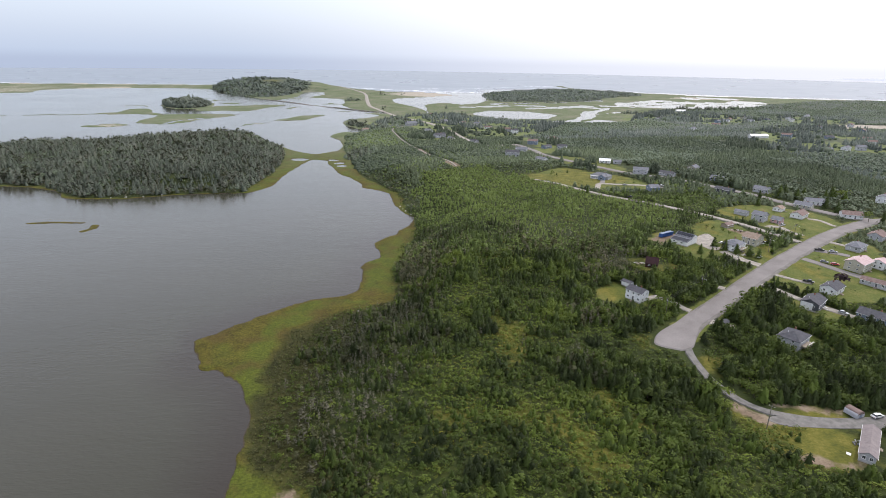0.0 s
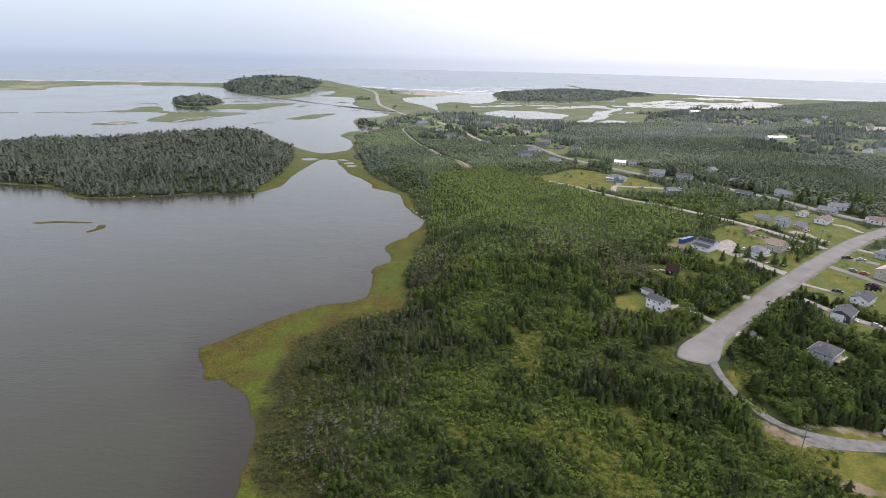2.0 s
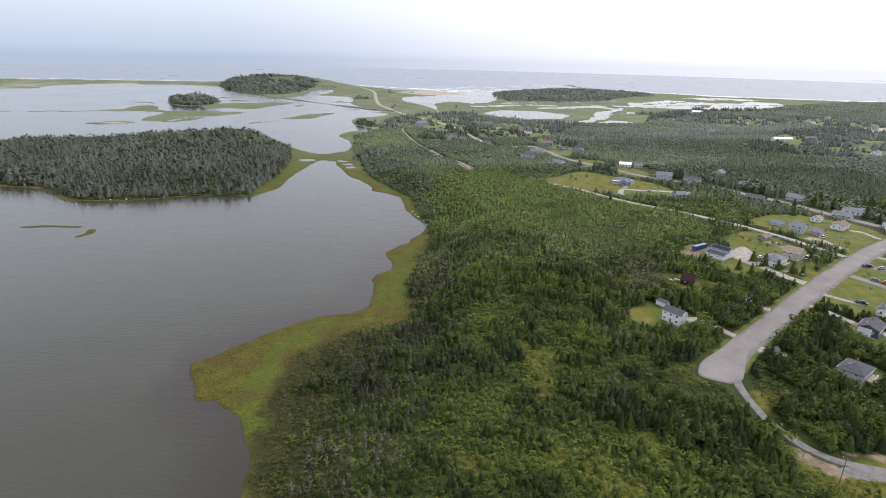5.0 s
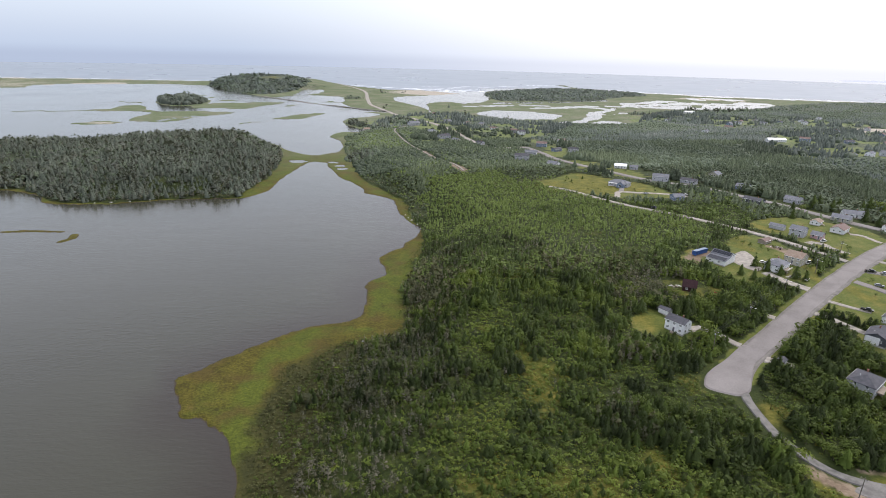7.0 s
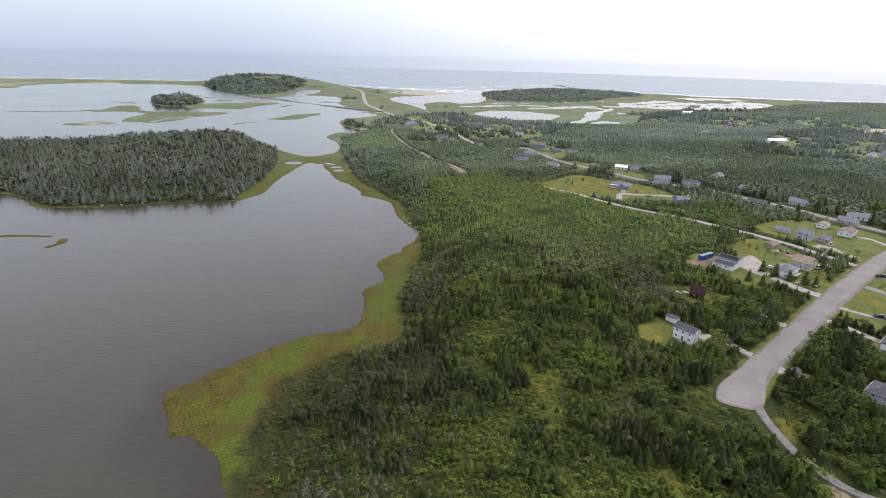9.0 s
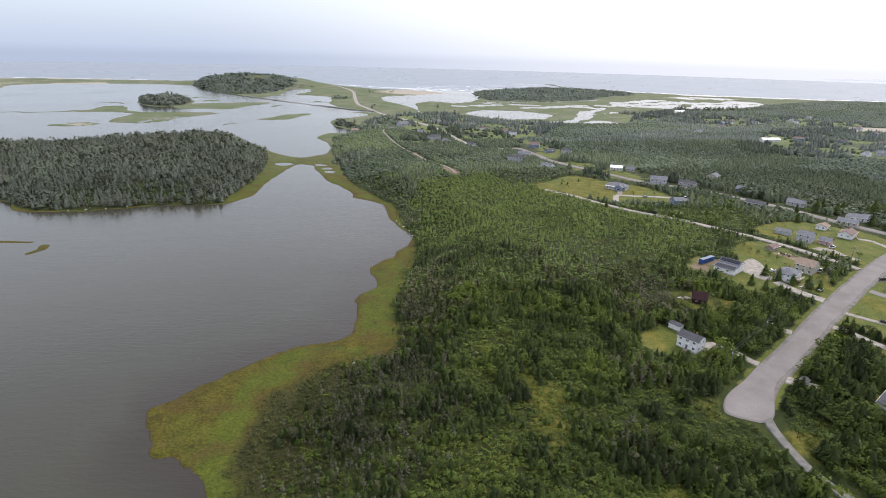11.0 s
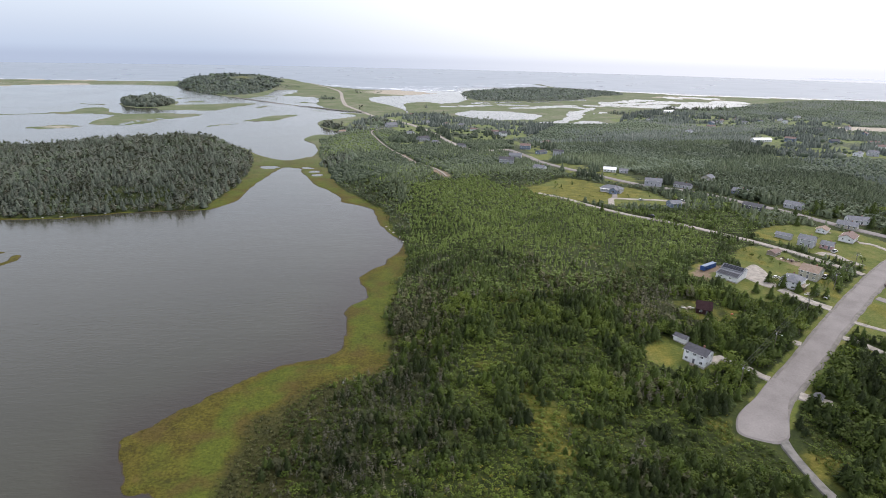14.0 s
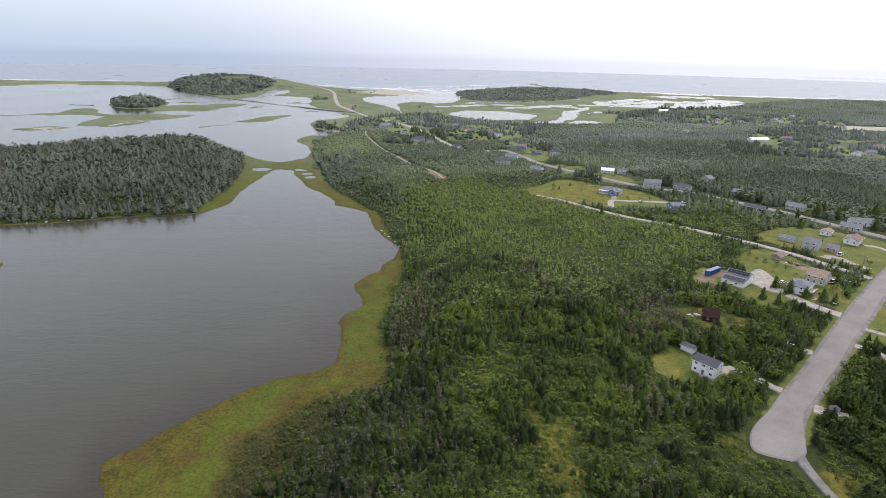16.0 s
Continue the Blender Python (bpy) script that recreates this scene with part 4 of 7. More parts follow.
def clear_of(x, y):
    ok = (mask_of(x, y, LAWNS, 2.0) < 0.45) & (mask_of(x, y, SOIL + FLATS, 2.0) < 0.5)
    for key, (pts, width) in ROADS.items():
        ok &= line_distance(x, y, LINES[key]) > width / 2 + {"main": 3.8, "track": 3.0, "village": 8.0}.get(key, 1.4)
    ok &= depth_in(x, y, spline(CIRCLE), 20) < -2.2
    ok &= mask_of(x, y, YARDS, 2.0) < 0.05
    for pts, wd, lab in DRIVES:
        ok &= line_distance(x, y, spline(pts, False, 4)) > wd / 2 + 1.9
    for hx, hy, r in HOUSE_SITES:
        ok &= np.hypot(x - hx, y - hy) > r
    return ok

# ---- houses ----
M_VINYL_WHITE = simple("white_vinyl_siding", ((0.3, (0.62, 0.63, 0.65)), (0.7, (0.78, 0.79, 0.80))), 0.5, 0.6, 0.3, fine=10)
M_VINYL_BLUE = simple("slate_blue_siding", ((0.3, (0.14, 0.18, 0.25)), (0.7, (0.20, 0.25, 0.33))), 0.5, 0.6, 0.3)
M_VINYL_BEIGE = simple("beige_siding", ((0.3, (0.34, 0.33, 0.26)), (0.7, (0.45, 0.43, 0.36))), 0.5, 0.6, 0.3)
M_VINYL_GREY = simple("grey_siding", ((0.3, (0.33, 0.34, 0.37)), (0.7, (0.44, 0.45, 0.48))), 0.5, 0.6, 0.3)
M_VINYL_PINK = simple("dusty_pink_siding", ((0.3, (0.40, 0.24, 0.25)), (0.7, (0.52, 0.33, 0.34))), 0.5, 0.6, 0.3)
M_VINYL_DARK = simple("charcoal_siding", ((0.3, (0.05, 0.055, 0.065)), (0.7, (0.10, 0.105, 0.12))), 0.5, 0.7, 0.3)
M_ROOF_GREY = simple("grey_shingles", ((0.3, (0.060, 0.060, 0.068)), (0.7, (0.095, 0.095, 0.106))), 0.8, 0.9, 0.2, fine=7, relief=0.03)
M_ROOF_PALE = simple("weathered_pale_shingles", ((0.3, (0.125, 0.129, 0.145)), (0.7, (0.185, 0.19, 0.21))), 0.8, 0.9, 0.2, fine=7, relief=0.03)
M_ROOF_BROWN = simple("brown_shingles", ((0.3, (0.14, 0.095, 0.085)), (0.7, (0.22, 0.165, 0.15))), 0.8, 0.9, 0.2, fine=7, relief=0.03)
M_ROOF_MAUVE = simple("faded_brown_metal_roof", ((0.3, (0.165, 0.138, 0.138)), (0.7, (0.24, 0.205, 0.20))), 0.8, 0.7, 0.3)
M_ROOF_TAN = simple("tan_shingles", ((0.3, (0.20, 0.15, 0.115)), (0.7, (0.29, 0.225, 0.18))), 0.8, 0.9, 0.2, fine=7, relief=0.03)
M_ROOF_ROSE = simple("faded_rose_shingles", ((0.3, (0.40, 0.29, 0.29)), (0.7, (0.52, 0.40, 0.40))), 0.8, 0.85, 0.2, fine=7, relief=0.03)
M_ROOF_WHITE = simple("white_metal_roof", ((0.3, (0.70, 0.72, 0.74)), (0.7, (0.82, 0.83, 0.84))), 0.4, 0.45, 0.5)
M_TRIM = simple("white_trim", ((0.3, (0.68, 0.68, 0.68)), (0.7, (0.8, 0.8, 0.8))), 2.0, 0.6)
M_CONCRETE = simple("pale_concrete", ((0.3, (0.30, 0.29, 0.27)), (0.7, (0.42, 0.41, 0.39))), 1.0, 0.9)
M_DECK = simple("weathered_deck_wood", ((0.3, (0.20, 0.165, 0.13)), (0.7, (0.33, 0.28, 0.23))), 1.5, 0.85)
M_PLANK_RED = simple("dark_red_boards", ((0.3, (0.026, 0.011, 0.013)), (0.7, (0.052, 0.022, 0.024))), 1.2, 0.85)
M_DOOR = simple("painted_door", ((0.3, (0.10, 0.10, 0.12)), (0.7, (0.16, 0.16, 0.18))), 1.5, 0.5)
M_BRICK = simple("brick_chimney", ((0.3, (0.20, 0.09, 0.07)), (0.7, (0.30, 0.16, 0.12))), 3.0, 0.9)
M_GLASS, _nt, _b = nodes("window_glass", 0.06, 0.6)
_b.inputs["Base Color"].default_value = (0.025, 0.030, 0.036, 1)
M_PANEL, _nt, _b = nodes("solar_panel_glass", 0.35, 0.12)
_nt.links.new(ramp(_nt, tex(_nt, 1.5, 3), ((0.3, (0.012, 0.014, 0.022)), (0.7, (0.022, 0.026, 0.036)))), _b.inputs["Base Color"])

BOX = np.array([[x, y, z] for z in (-.5, .5) for y in (-.5, .5) for x in (-.5, .5)])
BOX_F = [(0, 2, 3, 1), (4, 5, 7, 6), (0, 1, 5, 4), (2, 6, 7, 3), (0, 4, 6, 2), (1, 3, 7, 5)]


def solid(boxes):
    """Verts and faces of boxes given as (cx, cy, cz, sx, sy, sz)."""
    v, f = [], []
    for cx, cy, cz, sx, sy, sz in boxes:
        f += [tuple(i + len(v) for i in q) for q in BOX_F]
        v += [(cx + p[0] * sx, cy + p[1] * sy, cz + p[2] * sz) for p in BOX]
    return v, f


def part(name, vf, mat, parent, label=""):
    """A mesh under a thing or a part, in the thing's own space."""
    me = bpy.data.meshes.new(name)
    me.from_pydata([tuple(map(float, p)) for p in vf[0]], [], vf[1])
    me.materials.append(mat)
    me.update()
    ob = new(name, me)
    ob.parent = parent
    return tagged(ob, label)


def thing(name, x, y, turn, label, category, group="", z=None):
    ob = new(name)
    ob.empty_display_size = 0.5
    zz = float(height(np.array([x]), np.array([y]))[0]) if z is None else z
    ob.matrix_world = pose(x, y, zz, 0, 0, turn)
    return tagged(ob, label, category, group)


def prism(w, d, h, rise, base=-0.6):
    """Walls with gable ends; ridge along x."""
    a, b = w / 2, d / 2
    v = [(-a, -b, base), (a, -b, base), (a, b, base), (-a, b, base), (-a, -b, h), (a, -b, h), (a, b, h), (-a, b, h), (-a, 0, h + rise), (a, 0, h + rise)]
    f = [(0, 1, 5, 4), (2, 3, 7, 6), (1, 2, 6, 9, 5), (3, 0, 4, 8, 7), (3, 2, 1, 0), (4, 5, 9, 8), (6, 7, 8, 9)]
    return v, f


def roof_shell(w, d, h, rise, over=0.4, hip=False, thick=0.18):
    """Two or four roof slopes with overhang and thickness."""
    a, b = w / 2 + over, d / 2 + over
    slope = rise / (d / 2)
    ze, zr = h - over * slope + 0.06, h + rise + 0.06
    r = a - b if hip else a
    r = max(r, 0.4)
    top = [(-a, -b, ze), (a, -b, ze), (a, b, ze), (-a, b, ze), (-r, 0, zr), (r, 0, zr)]
    v = top + [(x, y, z - thick) for x, y, z in top]
    f = [(0, 1, 5, 4), (2, 3, 4, 5), (1, 2, 5), (3, 0, 4)] if hip else [(0, 1, 5, 4), (2, 3, 4, 5)]
    g = [tuple(i + 6 for i in reversed(q)) for q in f]
    rim = [(0, 6, 7, 1), (1, 7, 8, 2), (2, 8, 9, 3), (3, 9, 6, 0)] if hip else [
        (0, 6, 7, 1), (2, 8, 9, 3), (1, 7, 11, 5), (5, 11, 8, 2), (3, 9, 10, 4), (4, 10, 6, 0)]
    return v, f + g + rim


def window(parent, x, y, z, w, h, side):
    """A framed window on a wall; side: f, b (long walls) or l, r (ends)."""
    out = {"f": (0, -1), "b": (0, 1), "l": (-1, 0), "r": (1, 0)}[side]

    def bar(u, v, su, sv, depth, push):
        if out[1]:
            return (x + u, y + out[1] * push, z + v, su, depth, sv)
        return (x + out[0] * push, y + u, z + v, depth, su, sv)
    t = 0.11
    fr = part("window", solid([bar(0, h / 2, w + t, t, 0.12, 0.05), bar(0, -h / 2, w + 2 * t, t, 0.16, 0.06), bar(-w / 2, 0, t, h, 0.12, 0.05),
                               bar(w / 2, 0, t, h, 0.12, 0.05), bar(0, 0, 0.07, h, 0.10, 0.04)]), M_TRIM, parent, "white-framed window")
    part("pane", solid([bar(0, 0, w - 0.02, h - 0.02, 0.03, 0.015)]), M_GLASS, fr)


def house(x, y, turn, w, d, h, wall, roof, label, rise=None, hip=False, storeys=1, deck="", chimney=True, name="house", front=None, windows=True):
    """A wooden house: footing, walls, roof, fascia, windows, door and step."""
    HOUSE_SITES.append((x, y, max(w, d) * 0.62 + (1.0 if y < 420 else 3.5)))
    ob = thing(name, x, y, turn, label, "house" if name == "house" else name, "houses by the lagoon" if name == "house" else "")
    rise = rise or d * 0.24
    part("foundation", solid([(0, 0, -0.25, w + 0.12, d + 0.12, 1.1)]), M_CONCRETE, ob)
    part("wall", prism(w, d, h, 0.02 if hip else rise - 0.05), wall, ob)
    part("roof", roof_shell(w, d, h, rise, hip=hip), roof, ob, "shingled roof" if roof is not M_ROOF_WHITE else "white metal roof")
    ze = h - 0.4 * rise / (d / 2) - 0.05
    for s in (-1, 1):
        part("eaves_trough", solid([(0, s * (d / 2 + 0.43), ze, w + 0.8, 0.10, 0.14)]), M_TRIM, ob, "white eaves trough")
    if front:
        part("cladding", solid([(-w * 0.18, -d / 2 - 0.02, h * 0.5, w * 0.5, 0.06, h - 0.4)]), front, ob)
    if windows:
        floor = h / storeys
        for s in range(storeys):
            zc = 0.3 + s * floor + floor * 0.52
            n = max(2, int(w / 3.0))
            for k in range(n):
                u = -w / 2 + (k + 0.5) * w / n
                if not (s == 0 and k == n // 2):
                    window(ob, u, -d / 2, zc, 1.15, 1.15, "f")
                window(ob, u, d / 2, zc, 1.1, 1.1, "b")
            for e, sx in (("l", -1), ("r", 1)):
                for u in (-d * 0.22, d * 0.22):
                    window(ob, sx * w / 2, u, zc, 0.95, 1.15, e)
        n = max(2, int(w / 3.0))
        ux = -w / 2 + (n // 2 + 0.5) * w / n
        dr = part("door", solid([(ux, -d / 2 - 0.03, 1.35, 0.95, 0.08, 2.05)]), M_DOOR, ob)
        part("door_frame", solid([(ux - 0.53, -d / 2 - 0.04, 1.38, 0.1, 0.12, 2.15), (ux + 0.53, -d / 2 - 0.04, 1.38, 0.1, 0.12, 2.15),
                                  (ux, -d / 2 - 0.04, 2.45, 1.16, 0.12, 0.1)]), M_TRIM, dr)
        part("step", solid([(ux, -d / 2 - 0.7, 0.12, 1.6, 1.3, 0.36), (ux, -d / 2 - 1.5, -0.05, 1.6, 0.4, 0.3)]), M_DECK, ob)
    if chimney:
        part("chimney", solid([(w * 0.18, d * 0.08, h + rise * 0.85 + 0.35, 0.55, 0.55, 1.3)]), M_BRICK, ob)
        part("vent_pipe", solid([(-w * 0.2, d * 0.2, h + rise * 0.55 + 0.35, 0.12, 0.12, 0.8)]), M_TRIM, ob)
    if deck:
        s = 1 if deck == "b" else -1
        dk = part("deck", solid([(0, s * (d / 2 + 1.2), h * 0.45, w * 0.6, 2.4, 0.14)] +
                                [(px, s * (d / 2 + 2.3), h * 0.2, 0.14, 0.14, h * 0.55) for px in (-w * 0.29, 0, w * 0.29)]), M_DECK, ob, "weathered timber deck")
        part("railing", solid([(0, s * (d / 2 + 2.35), h * 0.45 + 0.95, w * 0.6, 0.08, 0.08)] +
                              [(-w * 0.3 + k * w * 0.6 / 14, s * (d / 2 + 2.35), h * 0.45 + 0.5, 0.05, 0.05, 0.9) for k in range(15)]), M_TRIM, dk)
    return ob


G = M_ROOF_GREY
house(114.2, 259.6, -54, 9.0, 6.6, 5.2, M_VINYL_WHITE, G, "white two-storey house with a dark grey gable roof", storeys=2, rise=1.7)
house(114.2, 274.3, -54, 5.2, 3.6, 2.4, M_VINYL_WHITE, G, "small white shed with a grey gable roof", chimney=False, name="shed", rise=0.8, windows=False)
house(196.2, 323.6, 38, 11.5, 9.0, 4.2, M_VINYL_WHITE, M_ROOF_PALE, "white house with a pale hipped roof", hip=True, storeys=2, deck="f")
house(213.6, 334.1, -54, 9.0, 10.0, 4.6, M_VINYL_BEIGE, M_ROOF_TAN, "beige two-storey house with a tan roof", storeys=2)
house(214, 367.2, 32, 8.0, 4.5, 2.0, M_DECK, M_ROOF_BROWN, "old timber shack with a sagging brown roof", name="shack", chimney=False, windows=False)
house(245, 382.7, -50, 8.5, 8.0, 4.8, M_VINYL_GREY, M_ROOF_PALE, "grey two-storey house with a pale roof", storeys=2)
house(255.4, 378.3, -50, 6.5, 7.0, 2.8, M_VINYL_PINK, M_ROOF_PALE, "pinkish bungalow wing with a pale roof")
house(239, 396.2, -50, 9.0, 4.5, 2.6, M_VINYL_GREY, M_ROOF_PALE, "long grey shed with a pale roof", name="shed", chimney=False, windows=False)
house(280.8, 393.5, 40, 13.5, 8.0, 3.0, M_VINYL_WHITE, M_ROOF_BROWN, "white bungalow with a brown roof")
house(274.7, 409.1, 40, 8.0, 6.0, 2.6, M_VINYL_WHITE, M_ROOF_TAN, "white cottage with a tan roof", chimney=False)
house(301.1, 420.5, -49, 12.0, 8.0, 2.8, M_VINYL_BEIGE, M_ROOF_PALE, "beige bungalow with a pale roof")
house(253.8, 294.3, 33, 13.5, 9.5, 5.2, M_VINYL_BEIGE, M_ROOF_ROSE, "beige two-storey house with a faded rose roof", storeys=2, rise=2.0)
house(268, 296.3, 33, 7.0, 6.0, 4.6, M_VINYL_WHITE, M_ROOF_ROSE, "white annexe with a faded rose roof", storeys=2, rise=1.2, chimney=False)
house(275.4, 326, 36, 12.0, 8.0, 3.2, M_VINYL_GREY, M_ROOF_PALE, "grey bungalow with a pale roof", hip=True)
house(305.1, 347.6, 38, 12.0, 8.5, 3.4, M_VINYL_GREY, M_ROOF_BROWN, "grey house with a brown roof")
house(218.4, 264.3, 37, 11.5, 7.8, 3.2, M_VINYL_WHITE, G, "white bungalow with a grey roof")
blue_white = house(197.9, 247.9, 41, 12.0, 8.0, 3.8, M_VINYL_DARK, G, "dark blue and white house with a grey gable roof")
part("cladding", solid([(-6.03, 1.2, 2.0, 0.06, 5.4, 3.4)]), M_VINYL_WHITE, blue_white, "white clad gable end")
house(168.2, 214.9, 37, 11.5, 9.0, 4.6, M_VINYL_GREY, G, "grey house with a hipped roof and a deck", hip=True, storeys=2, deck="f")
house(218, 233.6, -53, 12.0, 8.0, 3.2, M_VINYL_BLUE, G, "slate blue bungalow with a grey roof")
house(247.7, 270.7, -53, 15.0, 5.5, 2.8, M_VINYL_GREY, M_ROOF_BROWN, "long grey mobile home with a brown roof", chimney=False)
house(152.6, 147.3, 50, 18.5, 4.4, 2.8, M_VINYL_GREY, M_ROOF_MAUVE, "long low grey house with a faded brown roof", chimney=False, rise=1.2)
lawn_house = house(170, 521, -36, 17.0, 9.5, 3.4, M_VINYL_GREY, M_ROOF_PALE, "pale grey-blue hipped house on a dry lawn", hip=True)
wing_v, wing_f = prism(6.5, 6.0, 3.4, 1.9)
part("front_wing", ([(-py + 3.5, px - 6.2, pz) for px, py, pz in wing_v], wing_f), M_VINYL_BLUE, lawn_house, "slate blue gabled front wing")
wing_v, wing_f = roof_shell(6.5, 6.0, 3.4, 2.0, 0.35)
part("wing_roof", ([(-py + 3.5, px - 6.2, pz) for px, py, pz in wing_v], wing_f), M_ROOF_PALE, lawn_house, "pale shingled gable roof")
window(lawn_house, 3.5, -9.45, 1.9, 2.2, 1.4, "f")
part("porch", solid([(-4.2, -5.6, 0.35, 7.5, 2.0, 0.2)] + [(px, -6.5, 1.6, 0.14, 0.14, 2.4) for px in (-7.8, -5.4, -3.0, -0.6)] + [(-4.2, -5.7, 2.85, 7.8, 2.3, 0.14)]), M_TRIM, lawn_house, "white front porch")
house(199.8, 469.1, 5, 8.5, 7.5, 3.4, M_VINYL_BLUE, M_ROOF_PALE, "blue cottage beside a gravel drive")
house(239.6, 537.3, -45, 14.0, 7.0, 3.0, M_VINYL_GREY, G, "long grey house behind spruces")
house(259.9, 464.4, -55, 14.5, 7.0, 3.2, M_VINYL_DARK, G, "dark house with a grey roof")
house(295.7, 469.8, -49, 12.5, 8.0, 3.4, M_VINYL_GREY, M_ROOF_PALE, "pale grey house with a light roof")
house(108, 679.1, -13, 16.0, 9.5, 5.2, M_VINYL_GREY, G, "large grey two-storey house", storeys=2)
far_r = random.Random(5)
FAR_WALLS = [M_VINYL_WHITE, M_VINYL_GREY, M_VINYL_WHITE, M_VINYL_BEIGE, M_VINYL_BLUE]
FAR_ROOFS = [M_ROOF_GREY, M_ROOF_PALE, M_ROOF_BROWN, M_ROOF_PALE]
WORD = {M_VINYL_WHITE: "white", M_VINYL_GREY: "grey", M_VINYL_BEIGE: "beige", M_VINYL_BLUE: "blue", M_ROOF_GREY: "grey", M_ROOF_PALE: "pale", M_ROOF_BROWN: "brown"}
for hx, hy in [(152.6, 793.8), (163.4, 750.6), (180.9, 735.8), (6, 958), (40, 851), (72, 820), (138, 953), (35, 1109), (70, 1084), (14, 1290), (110, 1000), (95, 1050), (640, 1120), (690, 1150), (720, 1120), (590, 1120), (480, 1180), (700, 900), (610, 760), (760, 1010), (278.1, 514.4), (282.2, 575.1),
               (618.3, 1163.7), (665.6, 1196.1), (843.8, 1263.6), (515.7, 708.8), (540, 711.5), (564.3, 718.2), (534.6, 830.2), (591.3, 819.5), (526.5, 1030), (658.8, 945), (317.2, 432),
               (321.3, 395.6), (216, 545.4), (124.2, 712.8), (384.8, 445.5), (641.2, 810), (553.5, 1080), (445.5, 945), (756, 1188), (135, 634.5), (189, 837)]:
    a, b = far_r.choice(FAR_WALLS), far_r.choice(FAR_ROOFS)
    house(hx, hy, far_r.choice((-48, 40, -20, 35)), far_r.uniform(10, 14), far_r.uniform(7, 9), far_r.choice((3.0, 3.2, 5.0)), a, b,
          "distant %s house with a %s roof among trees" % (WORD[a], WORD[b]))
house(-26, 1052, 28, 19, 12, 4.6, M_VINYL_GREY, M_ROOF_PALE, "large grey hall beside the shore road", chimney=False)
house(23, 882, 28, 17, 11, 4.4, M_VINYL_GREY, G, "large grey house with a dark roof", storeys=2)
house(-104, 999, 24, 11, 8, 3.2, M_VINYL_BEIGE, M_ROOF_TAN, "beige cottage on the lagoon shore")
house(146, 930, 20, 10, 8, 5.4, M_VINYL_WHITE, G, "white two-storey house among spruces", storeys=2)
house(491.4, 828.9, 6, 27, 9, 3.6, M_VINYL_WHITE, M_ROOF_WHITE, "long white hall with a white metal roof", chimney=False, name="hall")
house(611.6, 1382.4, 5, 24, 10, 3.6, M_VINYL_WHITE, M_ROOF_WHITE, "white long shed beside the marsh", chimney=False, name="hall")
house(202.5, 618.3, -20, 12, 8, 3.0, M_VINYL_WHITE, M_ROOF_WHITE, "low white building with a metal roof", chimney=False)
house(214, 611, -20, 8, 6.5, 2.8, M_VINYL_GREY, M_ROOF_PALE, "grey outbuilding beside the white building", chimney=False)
house(-580.5, 2902.5, 10, 16, 10, 4.5, M_VINYL_WHITE, M_ROOF_PALE, "white house on the headland", chimney=False)
house(-526.5, 2760.8, 30, 12, 9, 3.5, M_VINYL_WHITE, M_ROOF_PALE, "white cottage on the headland", chimney=False)


def solar_garage(x, y, turn):
    """A white garage with a lower front roof; black panels lie on both front slopes."""
    HOUSE_SITES.append((x, y, 8.5))
    ob = thing("garage", x, y, turn, "white garage with two rows of solar panels on its roof", "garage")
    ob.location.z += 0.1
    part("foundation", solid([(0, 0, -0.3, 11.2, 12.6, 0.9)]), M_CONCRETE, ob)
    v, f = prism(11.0, 6.6, 4.3, 1.5)
    part("wall", ([(px, py + 2.8, pz) for px, py, pz in v], f), M_VINYL_WHITE, ob)
    part("front_wall", profile_box(11.0, -6.1, -0.45, 2.5, 3.7), M_VINYL_WHITE, ob)
    v, f = roof_shell(11.0, 6.6, 4.3, 1.55, 0.3)
    part("roof", ([(px, py + 2.8, pz) for px, py, pz in v], f), M_ROOF_PALE, ob, "pale shingled roof")
    lean = [(sx * 5.8, py, pz + dz) for dz in (0.05, 0.2) for sx, py, pz in ((-1, -6.5, 2.42), (1, -6.5, 2.42), (1, -0.4, 3.75), (-1, -0.4, 3.75))]
    part("porch_roof", (lean, [(0, 3, 2, 1), (4, 5, 6, 7), (0, 1, 5, 4), (1, 2, 6, 5), (2, 3, 7, 6), (3, 0, 4, 7)]), M_ROOF_PALE, ob, "pale lower roof slope")
    for row, (y0, z0, y1, z1) in enumerate(((-5.9, 2.78, -2.4, 3.54), (-0.2, 4.62, 2.3, 5.78))):
        for k in range(8):
            u0, u1 = -5.2 + k * 1.3, -5.2 + k * 1.3 + 1.22
            q = [(u0, y0, z0), (u1, y0, z0), (u1, y1, z1), (u0, y1, z1)]
            q += [(a, b, c + 0.07) for a, b, c in q]
            part("solar_panel", (q, [(0, 3, 2, 1), (4, 5, 6, 7), (0, 1, 5, 4), (1, 2, 6, 5), (2, 3, 7, 6), (3, 0, 4, 7)]), M_PANEL, ob, "black solar panel")
    for yy in (-3.2, 1.0, 4.2):
        part("garage_door", solid([(5.53, yy, 1.3, 0.08, 2.6, 2.3)]), M_TRIM, ob)
    window(ob, 5.5, 2.8, 4.4, 1.0, 0.8, "r")
    window(ob, -3.0, -6.1, 1.5, 1.2, 0.9, "f")
    window(ob, 2.0, -6.1, 1.5, 1.2, 0.9, "f")


